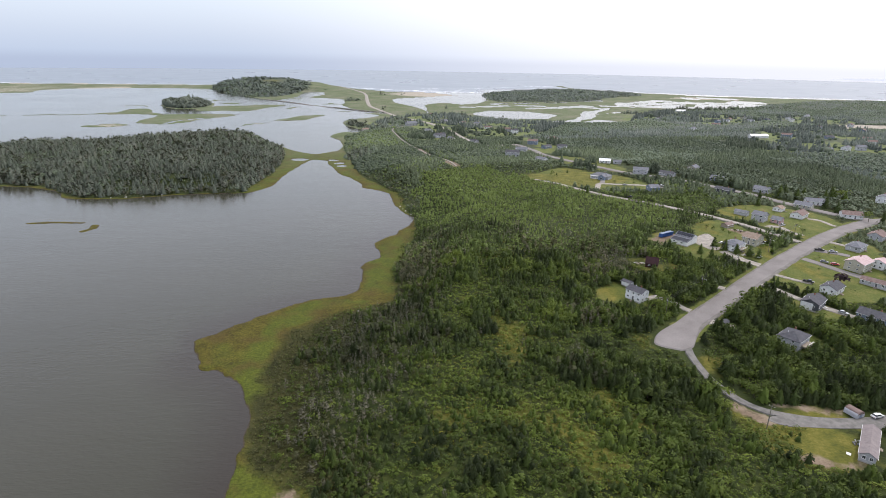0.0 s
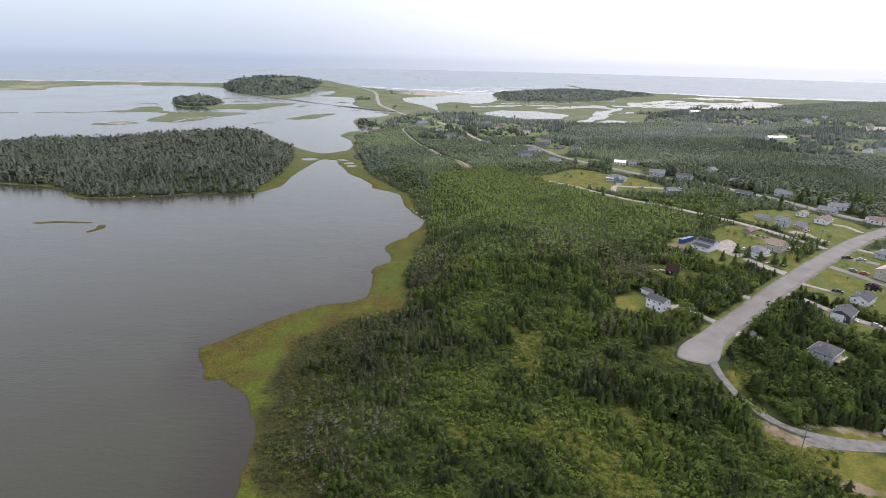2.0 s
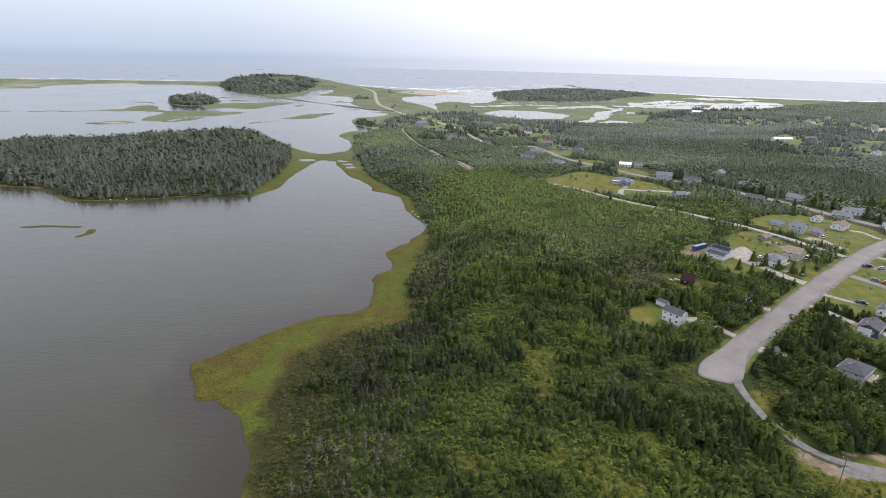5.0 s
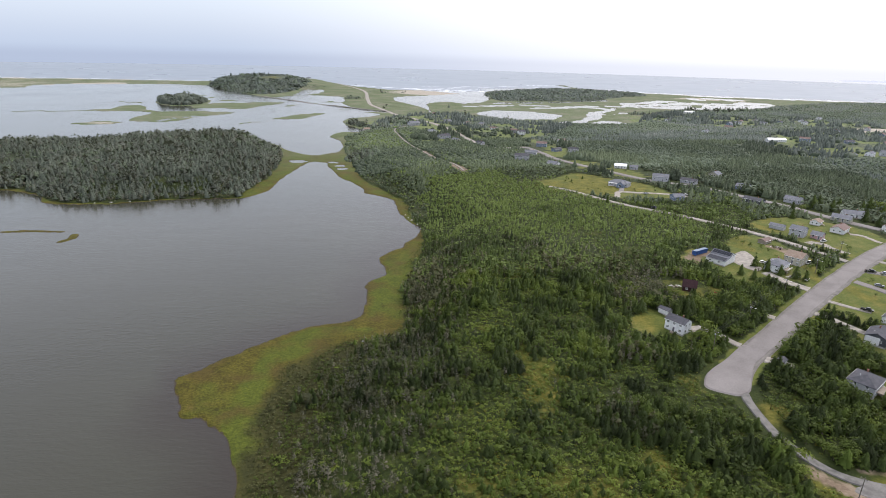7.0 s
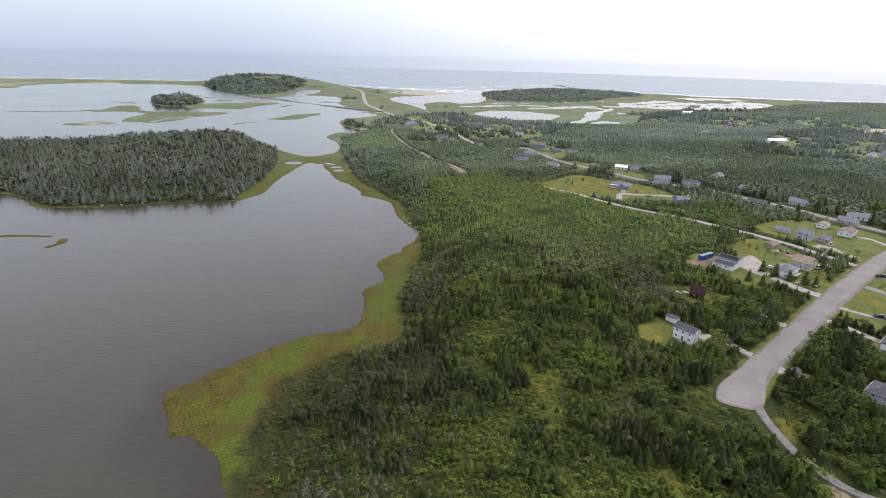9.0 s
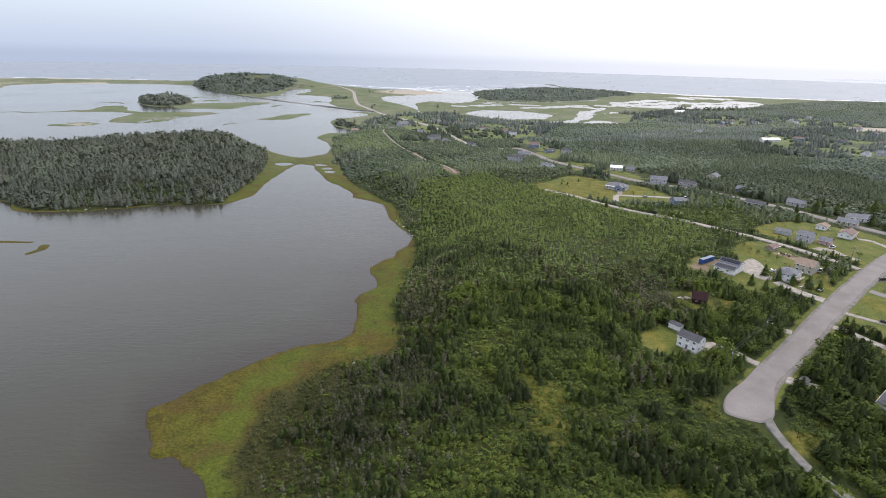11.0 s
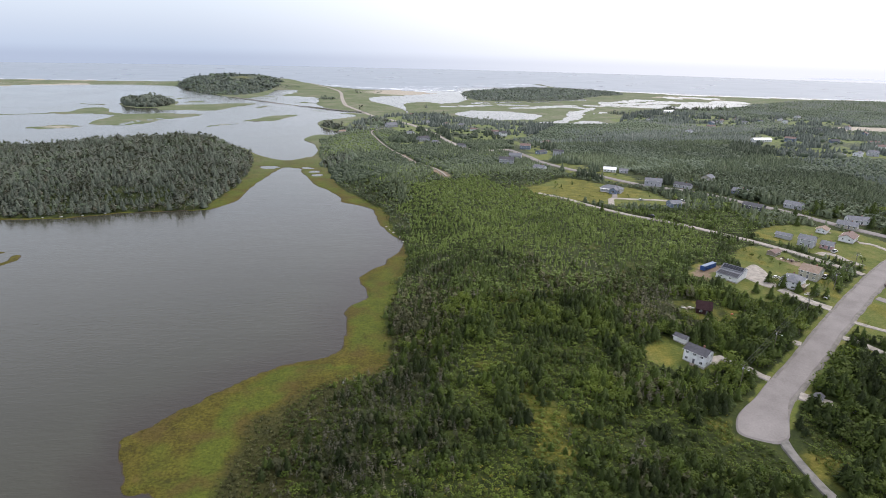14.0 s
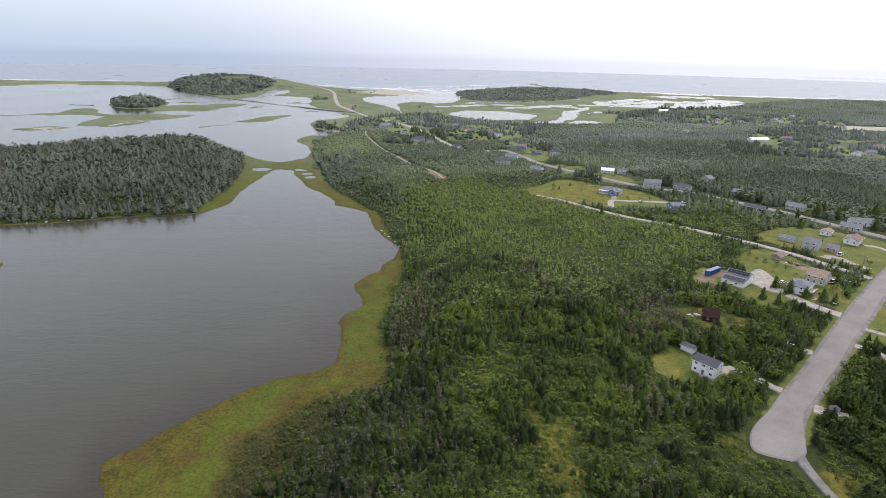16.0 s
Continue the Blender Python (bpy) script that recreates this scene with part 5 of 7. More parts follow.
def profile_box(w, y0, y1, z0, z1):
    """A box whose top slopes from z0 at y0 to z1 at y1."""
    a = w / 2
    v = [(-a, y0, -0.5), (a, y0, -0.5), (a, y1, -0.5), (-a, y1, -0.5), (-a, y0, z0), (a, y0, z0), (a, y1, z1), (-a, y1, z1)]
    return v, [(0, 3, 2, 1), (4, 5, 6, 7), (0, 1, 5, 4), (1, 2, 6, 5), (2, 3, 7, 6), (3, 0, 4, 7)]


solar_garage(169.5, 334.5, -52)

# ---- drives, yards, vehicles, poles ----
DRIVES = [
    ([(118.8, 257.2), (123.9, 261.9), (127.6, 258.9), (131.5, 255.2), (135.7, 247.7), (141.8, 244.4)], 3.4, "pale gravel drive to the white house"),
    ([(187.7, 319.3), (191, 310.2), (195.1, 303.1), (199.8, 297.7), (203.9, 295)], 6.0, "grey gravel drive to the hipped house"),
    ([(159.3, 272), (164, 269.3), (167.4, 264.6)], 3.8, "short gravel pull-off beside the street"),
    ([(183.6, 274.7), (189.3, 269.1), (194, 259.9), (199.8, 250.4), (206.4, 242.6), (212, 235.6), (216.7, 227.5)], 4.1, "long gravel drive between the plots"),
    ([(196.4, 288.9), (199.8, 286.5), (206.1, 279.7), (214, 273.4)], 3.1, "narrow gravel drive across a lawn"),
    ([(225.5, 314.6), (229.2, 311.9), (236, 301.2), (243.4, 288.2), (249.8, 280.8)], 5.5, "asphalt drive to the rose-roofed house"),
    ([(241.7, 326.7), (245.6, 324.1), (255.3, 320), (263.2, 313.9)], 5.3, "asphalt drive with parked cars"),
    ([(263.2, 342.9), (266.1, 340.2), (274.1, 330.5)], 3.8, "gravel drive beside the street"),
    ([(256.5, 349.7), (252.2, 357.8), (251.6, 365.2), (247.7, 369), (241.7, 366.5)], 4.8, "curved gravel drive"),
    ([(299.7, 368.6), (293, 373.3), (291.2, 385.6), (284.2, 388.8)], 3.6, "gravel drive to the brown-roofed bungalow"),
    ([(139.1, 240.3), (143.4, 235.3), (150.5, 230.2)], 5.4, "gravel drive under the trees"),
    ([(151.9, 471.8), (156.6, 483.3), (161.7, 494.8), (177.3, 492.1), (199.4, 488.3), (214.7, 479.9)], 4.8, "grey gravel farm drive"),
    ([(161.7, 494.8), (166.1, 502.2), (168.8, 510.3)], 4.2, "asphalt apron of the blue house"),
]
for pts, wd, lab in DRIVES:
    path = spline(pts, False, 8)
    path = path[line_distance(path[:, 0], path[:, 1], LINES["main"]) > 5.0]
    ribbon("driveway", path, wd, M_ASPHALT if "asphalt" in lab else M_GRAVEL, lab, 0.22, 0.35, "structure", "driveway")
patch("yard", YARDS[0], M_GRAVEL, "grey gravel yard beside the garage", 0.16)
patch("yard", YARDS[1], M_DUST, "trodden gravel yard along the track", 0.10)


M_PAINT = {}
for key, col in (("black", (0.012, 0.012, 0.014)), ("silver", (0.38, 0.39, 0.41)), ("red", (0.42, 0.02, 0.03)), ("white", (0.72, 0.72, 0.72)), ("grey", (0.13, 0.135, 0.15))):
    M_PAINT[key], _nt, _b = nodes(key + "_car_paint", 0.28, 0.5)
    _nt.links.new(blend(_nt, 0.15, col, tex(_nt, 2.0, 3), "MULTIPLY"), _b.inputs["Base Color"])
    _b.inputs["Coat Weight"].default_value = 0.5
M_RUBBER = simple("tyre_rubber", ((0.3, (0.012, 0.012, 0.012)), (0.7, (0.025, 0.025, 0.025))), 5.0, 0.9, 0.2)
M_RIM, _nt, _b = nodes("wheel_metal", 0.35, 0.5, 0.9)
_b.inputs["Base Color"].default_value = (0.5, 0.5, 0.52, 1)
M_LENS, _nt, _b = nodes("lamp_lens", 0.15, 0.5)
_b.inputs["Base Color"].default_value = (0.6, 0.6, 0.58, 1)
M_TAIL, _nt, _b = nodes("tail_lamp_lens", 0.2, 0.5)
_b.inputs["Base Color"].default_value = (0.35, 0.01, 0.01, 1)
M_STEEL_BLUE = simple("blue_painted_steel", ((0.3, (0.025, 0.07, 0.22)), (0.7, (0.05, 0.12, 0.32))), 0.8, 0.5, 0.4)
M_POLE = simple("weathered_pole_wood", ((0.3, (0.11, 0.095, 0.08)), (0.7, (0.21, 0.19, 0.165))), 2.0, 0.95, 0.1)
M_WIRE, _nt, _b = nodes("cable_jacket", 0.6, 0.3)
_b.inputs["Base Color"].default_value = (0.03, 0.03, 0.03, 1)


def profile(pts, half, taper=1.0, z_top=None):
    """An outline in x and z drawn out across y, narrower at the top."""
    n = len(pts)
    zs = [p[1] for p in pts]
    lo, hi = min(zs), max(zs)
    v = []
    for s in (-1, 1):
        for x, z in pts:
            k = 1 - (1 - taper) * (z - lo) / (hi - lo)
            v.append((x, s * half * k, z))
    f = [tuple(range(n)), tuple(range(2 * n - 1, n - 1, -1))]
    f += [(i, n + i, n + (i + 1) % n, (i + 1) % n) for i in range(n)]
    return v, f


def disc(cx, cy, cz, r, half, n=12):
    v = [(cx + r * math.cos(6.2832 * i / n), cy + s * half, cz + r * math.sin(6.2832 * i / n)) for s in (-1, 1) for i in range(n)]
    f = [tuple(range(n)), tuple(range(2 * n - 1, n - 1, -1))] + [(i, n + i, n + (i + 1) % n, (i + 1) % n) for i in range(n)]
    return v, f


def car(x, y, turn, paint, label, kind="car"):
    ob = thing(kind, x, y, turn, label, "car" if kind == "car" else "truck", "parked vehicles")
    ob.location.z += 0.26
    P = M_PAINT[paint]
    if kind == "car":
        part("body", profile([(-2.2, 0.35), (-2.25, 0.75), (-2.1, 0.95), (-0.9, 0.98), (0.9, 0.95), (1.9, 0.84), (2.2, 0.66), (2.22, 0.38)], 0.9, 0.93), P, ob)
        part("roof", profile([(-1.55, 1.38), (-1.2, 1.46), (0.0, 1.47), (0.25, 1.40)], 0.66, 0.94), P, ob)
        part("windows", profile([(-1.95, 0.96), (-1.5, 1.39), (0.22, 1.41), (1.0, 0.95)], 0.80, 0.84), M_GLASS, ob, "dark car glass")
    else:
        part("body", profile([(-2.7, 0.5), (-2.72, 1.02), (2.3, 1.06), (2.65, 0.92), (2.7, 0.5)], 0.97, 0.95), P, ob)
        part("roof", profile([(-0.55, 1.74), (-0.4, 1.84), (0.9, 1.84), (1.1, 1.76)], 0.70, 0.94), P, ob)
        part("windows", profile([(-0.75, 1.04), (-0.55, 1.76), (1.08, 1.77), (1.65, 1.05)], 0.86, 0.84), M_GLASS, ob, "dark cab glass")
        part("cargo_bed", solid([(-1.75, 0, 1.045, 1.7, 1.5, 0.06)]), M_RUBBER, ob, "black bed liner")
    for sx in (-1.38, 1.36):
        for sy in (-0.82, 0.82):
            wh = part("wheel", disc(sx * (1.25 if kind != "car" else 1), sy, 0.34, 0.34, 0.11), M_RUBBER, ob)
            part("rim", disc(sx * (1.25 if kind != "car" else 1), sy * 1.02, 0.34, 0.2, 0.115, 8), M_RIM, wh)
    L = 2.22 if kind == "car" else 2.69
    for sy in (-0.62, 0.62):
        part("headlight", solid([(L, sy, 0.68, 0.06, 0.34, 0.14)]), M_LENS, ob)
        part("tail_light", solid([(-L - 0.02, sy, 0.78, 0.05, 0.26, 0.16)]), M_TAIL, ob)
    return ob


car(212.8, 274.9, -40, "black", "black pickup parked on a gravel drive", "pickup_truck")
car(243.8, 299.2, -25, "red", "red car parked on an asphalt drive")
car(239.8, 302.7, -30, "grey", "dark grey car parked on an asphalt drive")
car(249.2, 321.8, -20, "black", "black pickup parked beside a lawn", "pickup_truck")
car(256.5, 319.4, -25, "silver", "silver car parked before the grey bungalow")
car(207.9, 239.8, -45, "silver", "silver car parked on a long drive")
car(212.8, 234.9, -45, "grey", "grey car parked behind a silver one")
car(254.1, 370.2, 30, "white", "white pickup on a curved drive", "pickup_truck")
car(167.5, 163.2, 15, "white", "white and black car beside a shed")
car(170.8, 440.9, -48, "black", "black pickup standing on the lane", "pickup_truck")
car(181.7, 487.6, 20, "silver", "silver car by the farm drive")
car(193.3, 332.6, 30, "white", "white car parked by the hipped house")
car(202, 312.9, 40, "grey", "dark pickup before the hipped house", "pickup_truck")
car(204.7, 309.2, 40, "white", "white car before the hipped house")
car(155, 225.7, 20, "grey", "grey car under trees")
car(220.6, 332.4, 30, "white", "white pickup beside the tan-roofed house", "pickup_truck")
car(212.6, 483.6, 10, "white", "white truck beside the blue cottage", "pickup_truck")


def container(x, y, turn):
    ob = thing("shipping_container", x, y, turn, "blue steel shipping container on bare soil", "container")
    ob.location.z += 0.15
    part("body", solid([(0, 0, 1.3, 11.4, 2.3, 2.45)]), M_STEEL_BLUE, ob)
    part("roof", solid([(0, 0, 2.56, 11.6, 2.44, 0.08)]), M_VINYL_BLUE, ob, "pale blue roof")
    for k in range(38):
        for s in (-1, 1):
            part("rib", solid([(-5.5 + k * 0.297, s * 1.17, 1.3, 0.14, 0.08, 2.3)]), M_STEEL_BLUE, ob)
    for sx in (-5.74, 5.74):
        for sy in (-1.16, 1.16):
            part("corner_post", solid([(sx, sy, 1.3, 0.16, 0.16, 2.6)]), M_STEEL_BLUE, ob)


container(162.8, 346.1, 32)
HOUSE_SITES.append((162.8, 346.1, 6.0))


def red_hut(x, y, turn):
    """A small steep dark-red cabin with its roof sagging."""
    HOUSE_SITES.append((x, y, 6.0))
    ob = thing("cabin", x, y, turn, "derelict dark red cabin with a steep roof", "cabin")
    part("wall", prism(6.5, 5.0, 2.6, 2.9), M_PLANK_RED, ob)
    part("roof", roof_shell(6.5, 5.0, 2.6, 3.0, 0.35), M_PLANK_RED, ob, "steep dark red roof")
    for s in (-1, 1):
        for k in range(9):
            part("batten", solid([(-3.0 + k * 0.75, s * 2.52, 1.2, 0.10, 0.06, 2.5)]), M_PLANK_RED, ob)
    window(ob, -1.2, -2.5, 1.4, 0.9, 0.9, "f")
    window(ob, 3.25, 0.0, 2.6, 0.8, 0.8, "r")
    part("door", solid([(1.4, -2.53, 1.0, 0.9, 0.08, 1.95)]), M_DOOR, ob)


red_hut(135.7, 297.7, -25)


def quonset(x, y, turn):
    HOUSE_SITES.append((x, y, 4.0))
    ob = thing("round_shed", x, y, turn, "small round-roofed shed with a rusty top", "shed")
    pts = [(-2.0, 0.0)] + [(-2.0 * math.cos(a), 1.1 + 1.3 * math.sin(a)) for a in np.linspace(0, math.pi, 9)] + [(2.0, 0.0)]
    part("shell", profile(pts, 2.4), M_VINYL_GREY, ob)
    part("roof", profile([(-1.7 * math.cos(a), 1.55 + 1.0 * math.sin(a)) for a in np.linspace(0, math.pi, 9)], 2.5), M_ROOF_BROWN, ob, "rusty brown roof")
    part("door", solid([(0, -2.42, 1.0, 1.3, 0.06, 1.9)]), M_VINYL_BLUE, ob)


quonset(160.8, 165.6, 20)


def drive_shelter(x, y):
    ob = thing("utility_shed", x, y, 37, "low grey roofed shelter at the drive", "shed")
    part("wall", prism(4.0, 3.0, 1.9, 0.7), M_VINYL_GREY, ob)
    part("roof", roof_shell(4.0, 3.0, 1.9, 0.75, 0.2), M_ROOF_GREY, ob)


drive_shelter(146.6, 233)
HOUSE_SITES.append((146.6, 233, 3.2))

POLES = [(122.9, 243), (149.6, 264.9), (182.2, 292.1), (215.3, 318.6), (248.4, 346.7), (125.5, 158.9)]


def utility_pole(x, y, turn, lamp=True, tall=9.5):
    HOUSE_SITES.append((x, y, 0.9))
    ob = thing("utility_pole", x, y, turn, "weathered wooden utility pole beside the street", "utility pole", "poles along the street")
    v, f = [], []
    n = 8
    for z, r in ((-0.5, 0.17), (tall * 0.5, 0.14), (tall, 0.10)):
        v += [(r * math.cos(6.2832 * i / n), r * math.sin(6.2832 * i / n), z) for i in range(n)]
    for k in range(2):
        f += [(k * n + i, k * n + (i + 1) % n, (k + 1) * n + (i + 1) % n, (k + 1) * n + i) for i in range(n)]
    f.append(tuple(range(2 * n, 3 * n)))
    part("pole", (v, f), M_POLE, ob)
    part("crossarm", solid([(0, 0, tall - 0.5, 0.12, 2.2, 0.14)]), M_POLE, ob)
    for s in (-1, 0, 1):
        part("insulator", solid([(0, s * 0.95, tall - 0.33, 0.09, 0.09, 0.2)]), M_TRIM, ob)
    if lamp:
        arm = part("lamp_arm", solid([(0, -0.9, tall - 1.6, 0.06, 1.8, 0.06)]), M_RIM, ob)
        part("lamp_head", solid([(0, -1.9, tall - 1.65, 0.22, 0.6, 0.14)]), M_LENS, arm)
        part("transformer", solid([(0, 0.3, tall - 1.6, 0.34, 0.34, 0.8)]), M_VINYL_GREY, ob)
    return ob


for k, (px, py) in enumerate(POLES):
    utility_pole(px, py, 40, k < 5)


def cable(a, b, drop):
    """A sagging wire between two poles."""
    pts = []
    for k in range(13):
        t = k / 12
        pts.append((a[0] + (b[0] - a[0]) * t, a[1] + (b[1] - a[1]) * t, a[2] + (b[2] - a[2]) * t - drop * 4 * t * (1 - t)))
    cu = bpy.data.curves.new("cable", "CURVE")
    cu.dimensions, cu.bevel_depth, cu.bevel_resolution = "3D", 0.045, 0
    sp = cu.splines.new("POLY")
    sp.points.add(len(pts) - 1)
    for p, q in zip(sp.points, pts):
        p.co = (*q, 1)
    cu.materials.append(M_WIRE)
    return tagged(new("overhead_cable", cu), "thin black overhead cable between poles", "cable", "cables along the street")


def pole_top(p, off):
    z = float(height(np.array([p[0]]), np.array([p[1]]))[0])
    c, s = math.cos(radians(40)), math.sin(radians(40))
    return (p[0] - s * off, p[1] + c * off, z + 9.2)


CHAIN = POLES[:5]
for p, q in zip(CHAIN[:-1], CHAIN[1:]):
    for off in (-0.95, 0.0, 0.95):
        cable(pole_top(p, off), pole_top(q, off), 0.7)


def rubble(x, y, turn, pieces, spread, mats, label, seed):
    """A heap of boards and scrap; each board a part."""
    r = random.Random(seed)
    ob = thing("scrap_heap", x, y, turn, label, "scrap heap")
    for k in range(pieces):
        sx, sy, sz = r.uniform(0.5, 2.2), r.uniform(0.2, 0.9), r.uniform(0.1, 0.5)
        v, f = solid([(0, 0, 0, sx, sy, sz)])
        m = pose(r.uniform(-spread, spread), r.uniform(-spread * 0.5, spread * 0.5), sz / 2 + 0.1, r.uniform(-12, 12), r.uniform(-12, 12), r.uniform(0, 180))
        part("board", ([tuple(m @ Vector(p)) for p in v], f), r.choice(mats), ob)


rubble(218, 357.8, -45, 26, 4.5, [M_DECK, M_ROOF_BROWN, M_TRIM, M_PLANK_RED], "heap of timber and scrap beside the lane", 1)
rubble(175.5, 213.3, 30, 14, 3.0, [M_CONCRETE, M_TRIM, M_DECK], "pale rubble beside the deck house", 2)
rubble(130.3, 301.9, 0, 10, 2.5, [M_DECK, M_TRIM], "scattered boards beside the red cabin", 3)
rubble(151, 150.3, 50, 9, 1.8, [M_TRIM, M_DOOR, M_RIM], "pale crates and machinery in the yard", 4)
rubble(202.9, 245.2, 40, 6, 1.6, [M_TRIM, M_DECK], "white boards stacked by the drive", 5)
rubble(198.2, 313.9, 40, 8, 2.2, [M_TRIM, M_DECK, M_CONCRETE], "clutter of pale boxes before the hipped house", 6)
boat = thing("tarpaulin", 148.2, 294.7, 20, "dull orange-red tarpaulin in the clearing", "tarpaulin")
M_TARP = simple("orange_tarpaulin", ((0.3, (0.30, 0.06, 0.035)), (0.7, (0.40, 0.10, 0.06))), 3.0, 0.6)
part("sheet", profile([(-0.7, 0.0), (-0.55, 0.4), (-0.1, 0.55), (0.45, 0.42), (0.7, 0.0)], 0.5, 0.7), M_TARP, boat)
slab = thing("pallet", 144.2, 144.7, 50, "pale wooden pallet on the grass", "pallet")
for k in range(6):
    part("slat", solid([(-0.62 + k * 0.25, 0, 0.16, 0.2, 1.3, 0.05)]), M_TRIM, slab)
for k in (-0.55, 0, 0.55):
    part("runner", solid([(0, k, 0.06, 1.5, 0.12, 0.14)]), M_DECK, slab)

# ---- shore, surf, far land ----
M_FOAM = simple("white_surf", ((0.3, (0.62, 0.66, 0.70)), (0.7, (0.85, 0.86, 0.87))), 0.05, 0.7, 0.2)


def surf(points, width, seed, label):
    """A broken band of foam lying on the water."""
    p = spline(points, False, 8)
    r = np.random.default_rng(seed)
    v, f = [], []
    for k in range(len(p) - 1):
        if r.random() < 0.22:
            continue
        a, b = p[k], p[k + 1]
        d = (b - a) / (np.hypot(*(b - a)) + 1e-6)
        nrm = np.array([-d[1], d[0]])
        w0, w1, off = width * r.uniform(0.3, 1.0), width * r.uniform(0.3, 1.0), nrm * r.uniform(-0.4, 0.4) * width
        i = len(v)
        v += [(*(a + off - nrm * w0), 0.08), (*(b + off - nrm * w1), 0.08), (*(b + off + nrm * w1), 0.22), (*(a + off + nrm * w0), 0.22)]
        f.append((i, i + 1, i + 2, i + 3))
    me = bpy.data.meshes.new("surf")
    me.from_pydata([tuple(map(float, q)) for q in v], [], f)
    me.materials.append(M_FOAM)
    return tagged(new("surf", me), label, "surf", kind="stuff")


surf([(700, 2484), (786, 2414), (876, 2339), (960, 2269), (1038, 2214), (1120, 2180), (1205, 2162), (1293, 2142), (1475, 2112), (1684.8, 2078), (2295, 1970), (3105, 1800)], 8.0, 1, "white line of surf along the right beach")
surf([(720, 2510), (890, 2366), (1050, 2240), (1210, 2188), (1475, 2140)], 4.5, 2, "second breaker off the beach")
surf([(-2025, 2324.7), (-1637.6, 2349), (-1354.1, 2408.4), (-1035.5, 2431.4), (-889.7, 2459.7)], 7.0, 3, "white surf along the barrier beach")
for k, (x0, y0, x1, y1) in enumerate([(-310.5, 2389.5, 81, 2106), (-202.5, 2295, 135, 2146.5), (-81, 2268, 175.5, 2187), (0, 2322, 189, 2268), (81, 2214, 202.5, 2160), (300, 2560, 470, 2560), (440, 2700, 590, 2760), (-27, 2416.5, 148.5, 2389.5), (135, 2497.5, 256.5, 2430)]):
    surf([(x0, y0), ((x0 + x1) / 2, (y0 + y1) / 2 + 12), (x1, y1)], 9.0, 10 + k, "breakers over the sand bar")


# Haze over the coast is mixed into this pale grey-blue base.
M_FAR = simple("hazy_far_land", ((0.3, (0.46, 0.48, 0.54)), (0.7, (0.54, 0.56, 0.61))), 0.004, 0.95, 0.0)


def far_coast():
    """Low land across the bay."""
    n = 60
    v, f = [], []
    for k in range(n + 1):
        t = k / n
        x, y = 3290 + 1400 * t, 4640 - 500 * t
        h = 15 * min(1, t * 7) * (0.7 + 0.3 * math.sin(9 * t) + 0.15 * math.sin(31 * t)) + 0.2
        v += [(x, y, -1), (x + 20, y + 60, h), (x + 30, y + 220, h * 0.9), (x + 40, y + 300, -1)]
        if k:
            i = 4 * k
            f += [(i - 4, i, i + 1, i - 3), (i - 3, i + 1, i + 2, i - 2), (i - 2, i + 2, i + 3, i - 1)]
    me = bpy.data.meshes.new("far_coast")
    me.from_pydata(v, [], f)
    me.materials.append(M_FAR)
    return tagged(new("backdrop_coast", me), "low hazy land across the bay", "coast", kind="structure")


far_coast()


def boulder(x, y, s, seed):
    r = random.Random(seed)
    bm = bmesh.new()
    bmesh.ops.create_icosphere(bm, subdivisions=2, radius=s)
    for q in bm.verts:
        q.co = Vector((q.co.x * 1.2, q.co.y, q.co.z * 0.65)) * (1 + 0.25 * noise.noise(q.co * 1.3 / s + Vector((seed, 0, 0))))
    me = bpy.data.meshes.new("boulder")
    bm.to_mesh(me)
    bm.free()
    me.materials.append(M_CONCRETE)
    ob = new("boulder", me)
    ob.matrix_world = pose(x, y, float(height(np.array([x]), np.array([y]))[0]) + s * 0.2, 0, 0, r.uniform(0, 180))
    tagged(ob, "pale boulder on the lagoon's edge", "boulder", "boulders along the shore")


for k, (bx, by, s) in enumerate([(-8.1, 434.7, 0.9), (-4.7, 440.1, 0.7), (-7.4, 449.6, 0.6), (-12.2, 460.4, 0.8), (-14.9, 467.1, 0.6), (-17.6, 475.2, 0.7), (-264.6, 498.2, 0.9), (-251.1, 502.2, 0.7), (-237.6, 509, 0.8), (-276.8, 495.5, 0.7),
                                  (-28.4, 261.2, 0.5), (-24.3, 264.6, 0.4), (-36.5, 129.6, 1.0), (-34.4, 128.2, 0.7)]):
    boulder(bx, by, s, k + 1)

# ---- planting ----
rng = np.random.default_rng(11)
M_SEDGE = foliage("marsh_tussocks", (0.055, 0.052, 0.012), (0.095, 0.092, 0.016), (0.15, 0.145, 0.035), 0.3)
WOOD_MATS = {"fir": [M_SPRUCE, M_BARK], "alder": [M_LEAF, M_BARK], "hoary": [M_HOARY, M_BARK], "young": [M_YOUNG, M_BARK], "sapling": [M_SAPLING, M_BARK], "middle": [M_MID, M_BARK], "lichen": [M_LICHEN, M_BARK], "thicket": [M_LEAF, M_BARK], "mixed": [M_WOOD, M_BARK], "birch": [M_BIRCH, M_BARK], "tuft": [M_SEDGE], "shrub": [M_LEAF, M_BARK], "old": [M_OLD_HAZE, M_BARK], "spruce": [M_SPRUCE, M_BARK], "leafy": [M_LEAF, M_BARK], "snag": [M_GREY, M_BARK]}
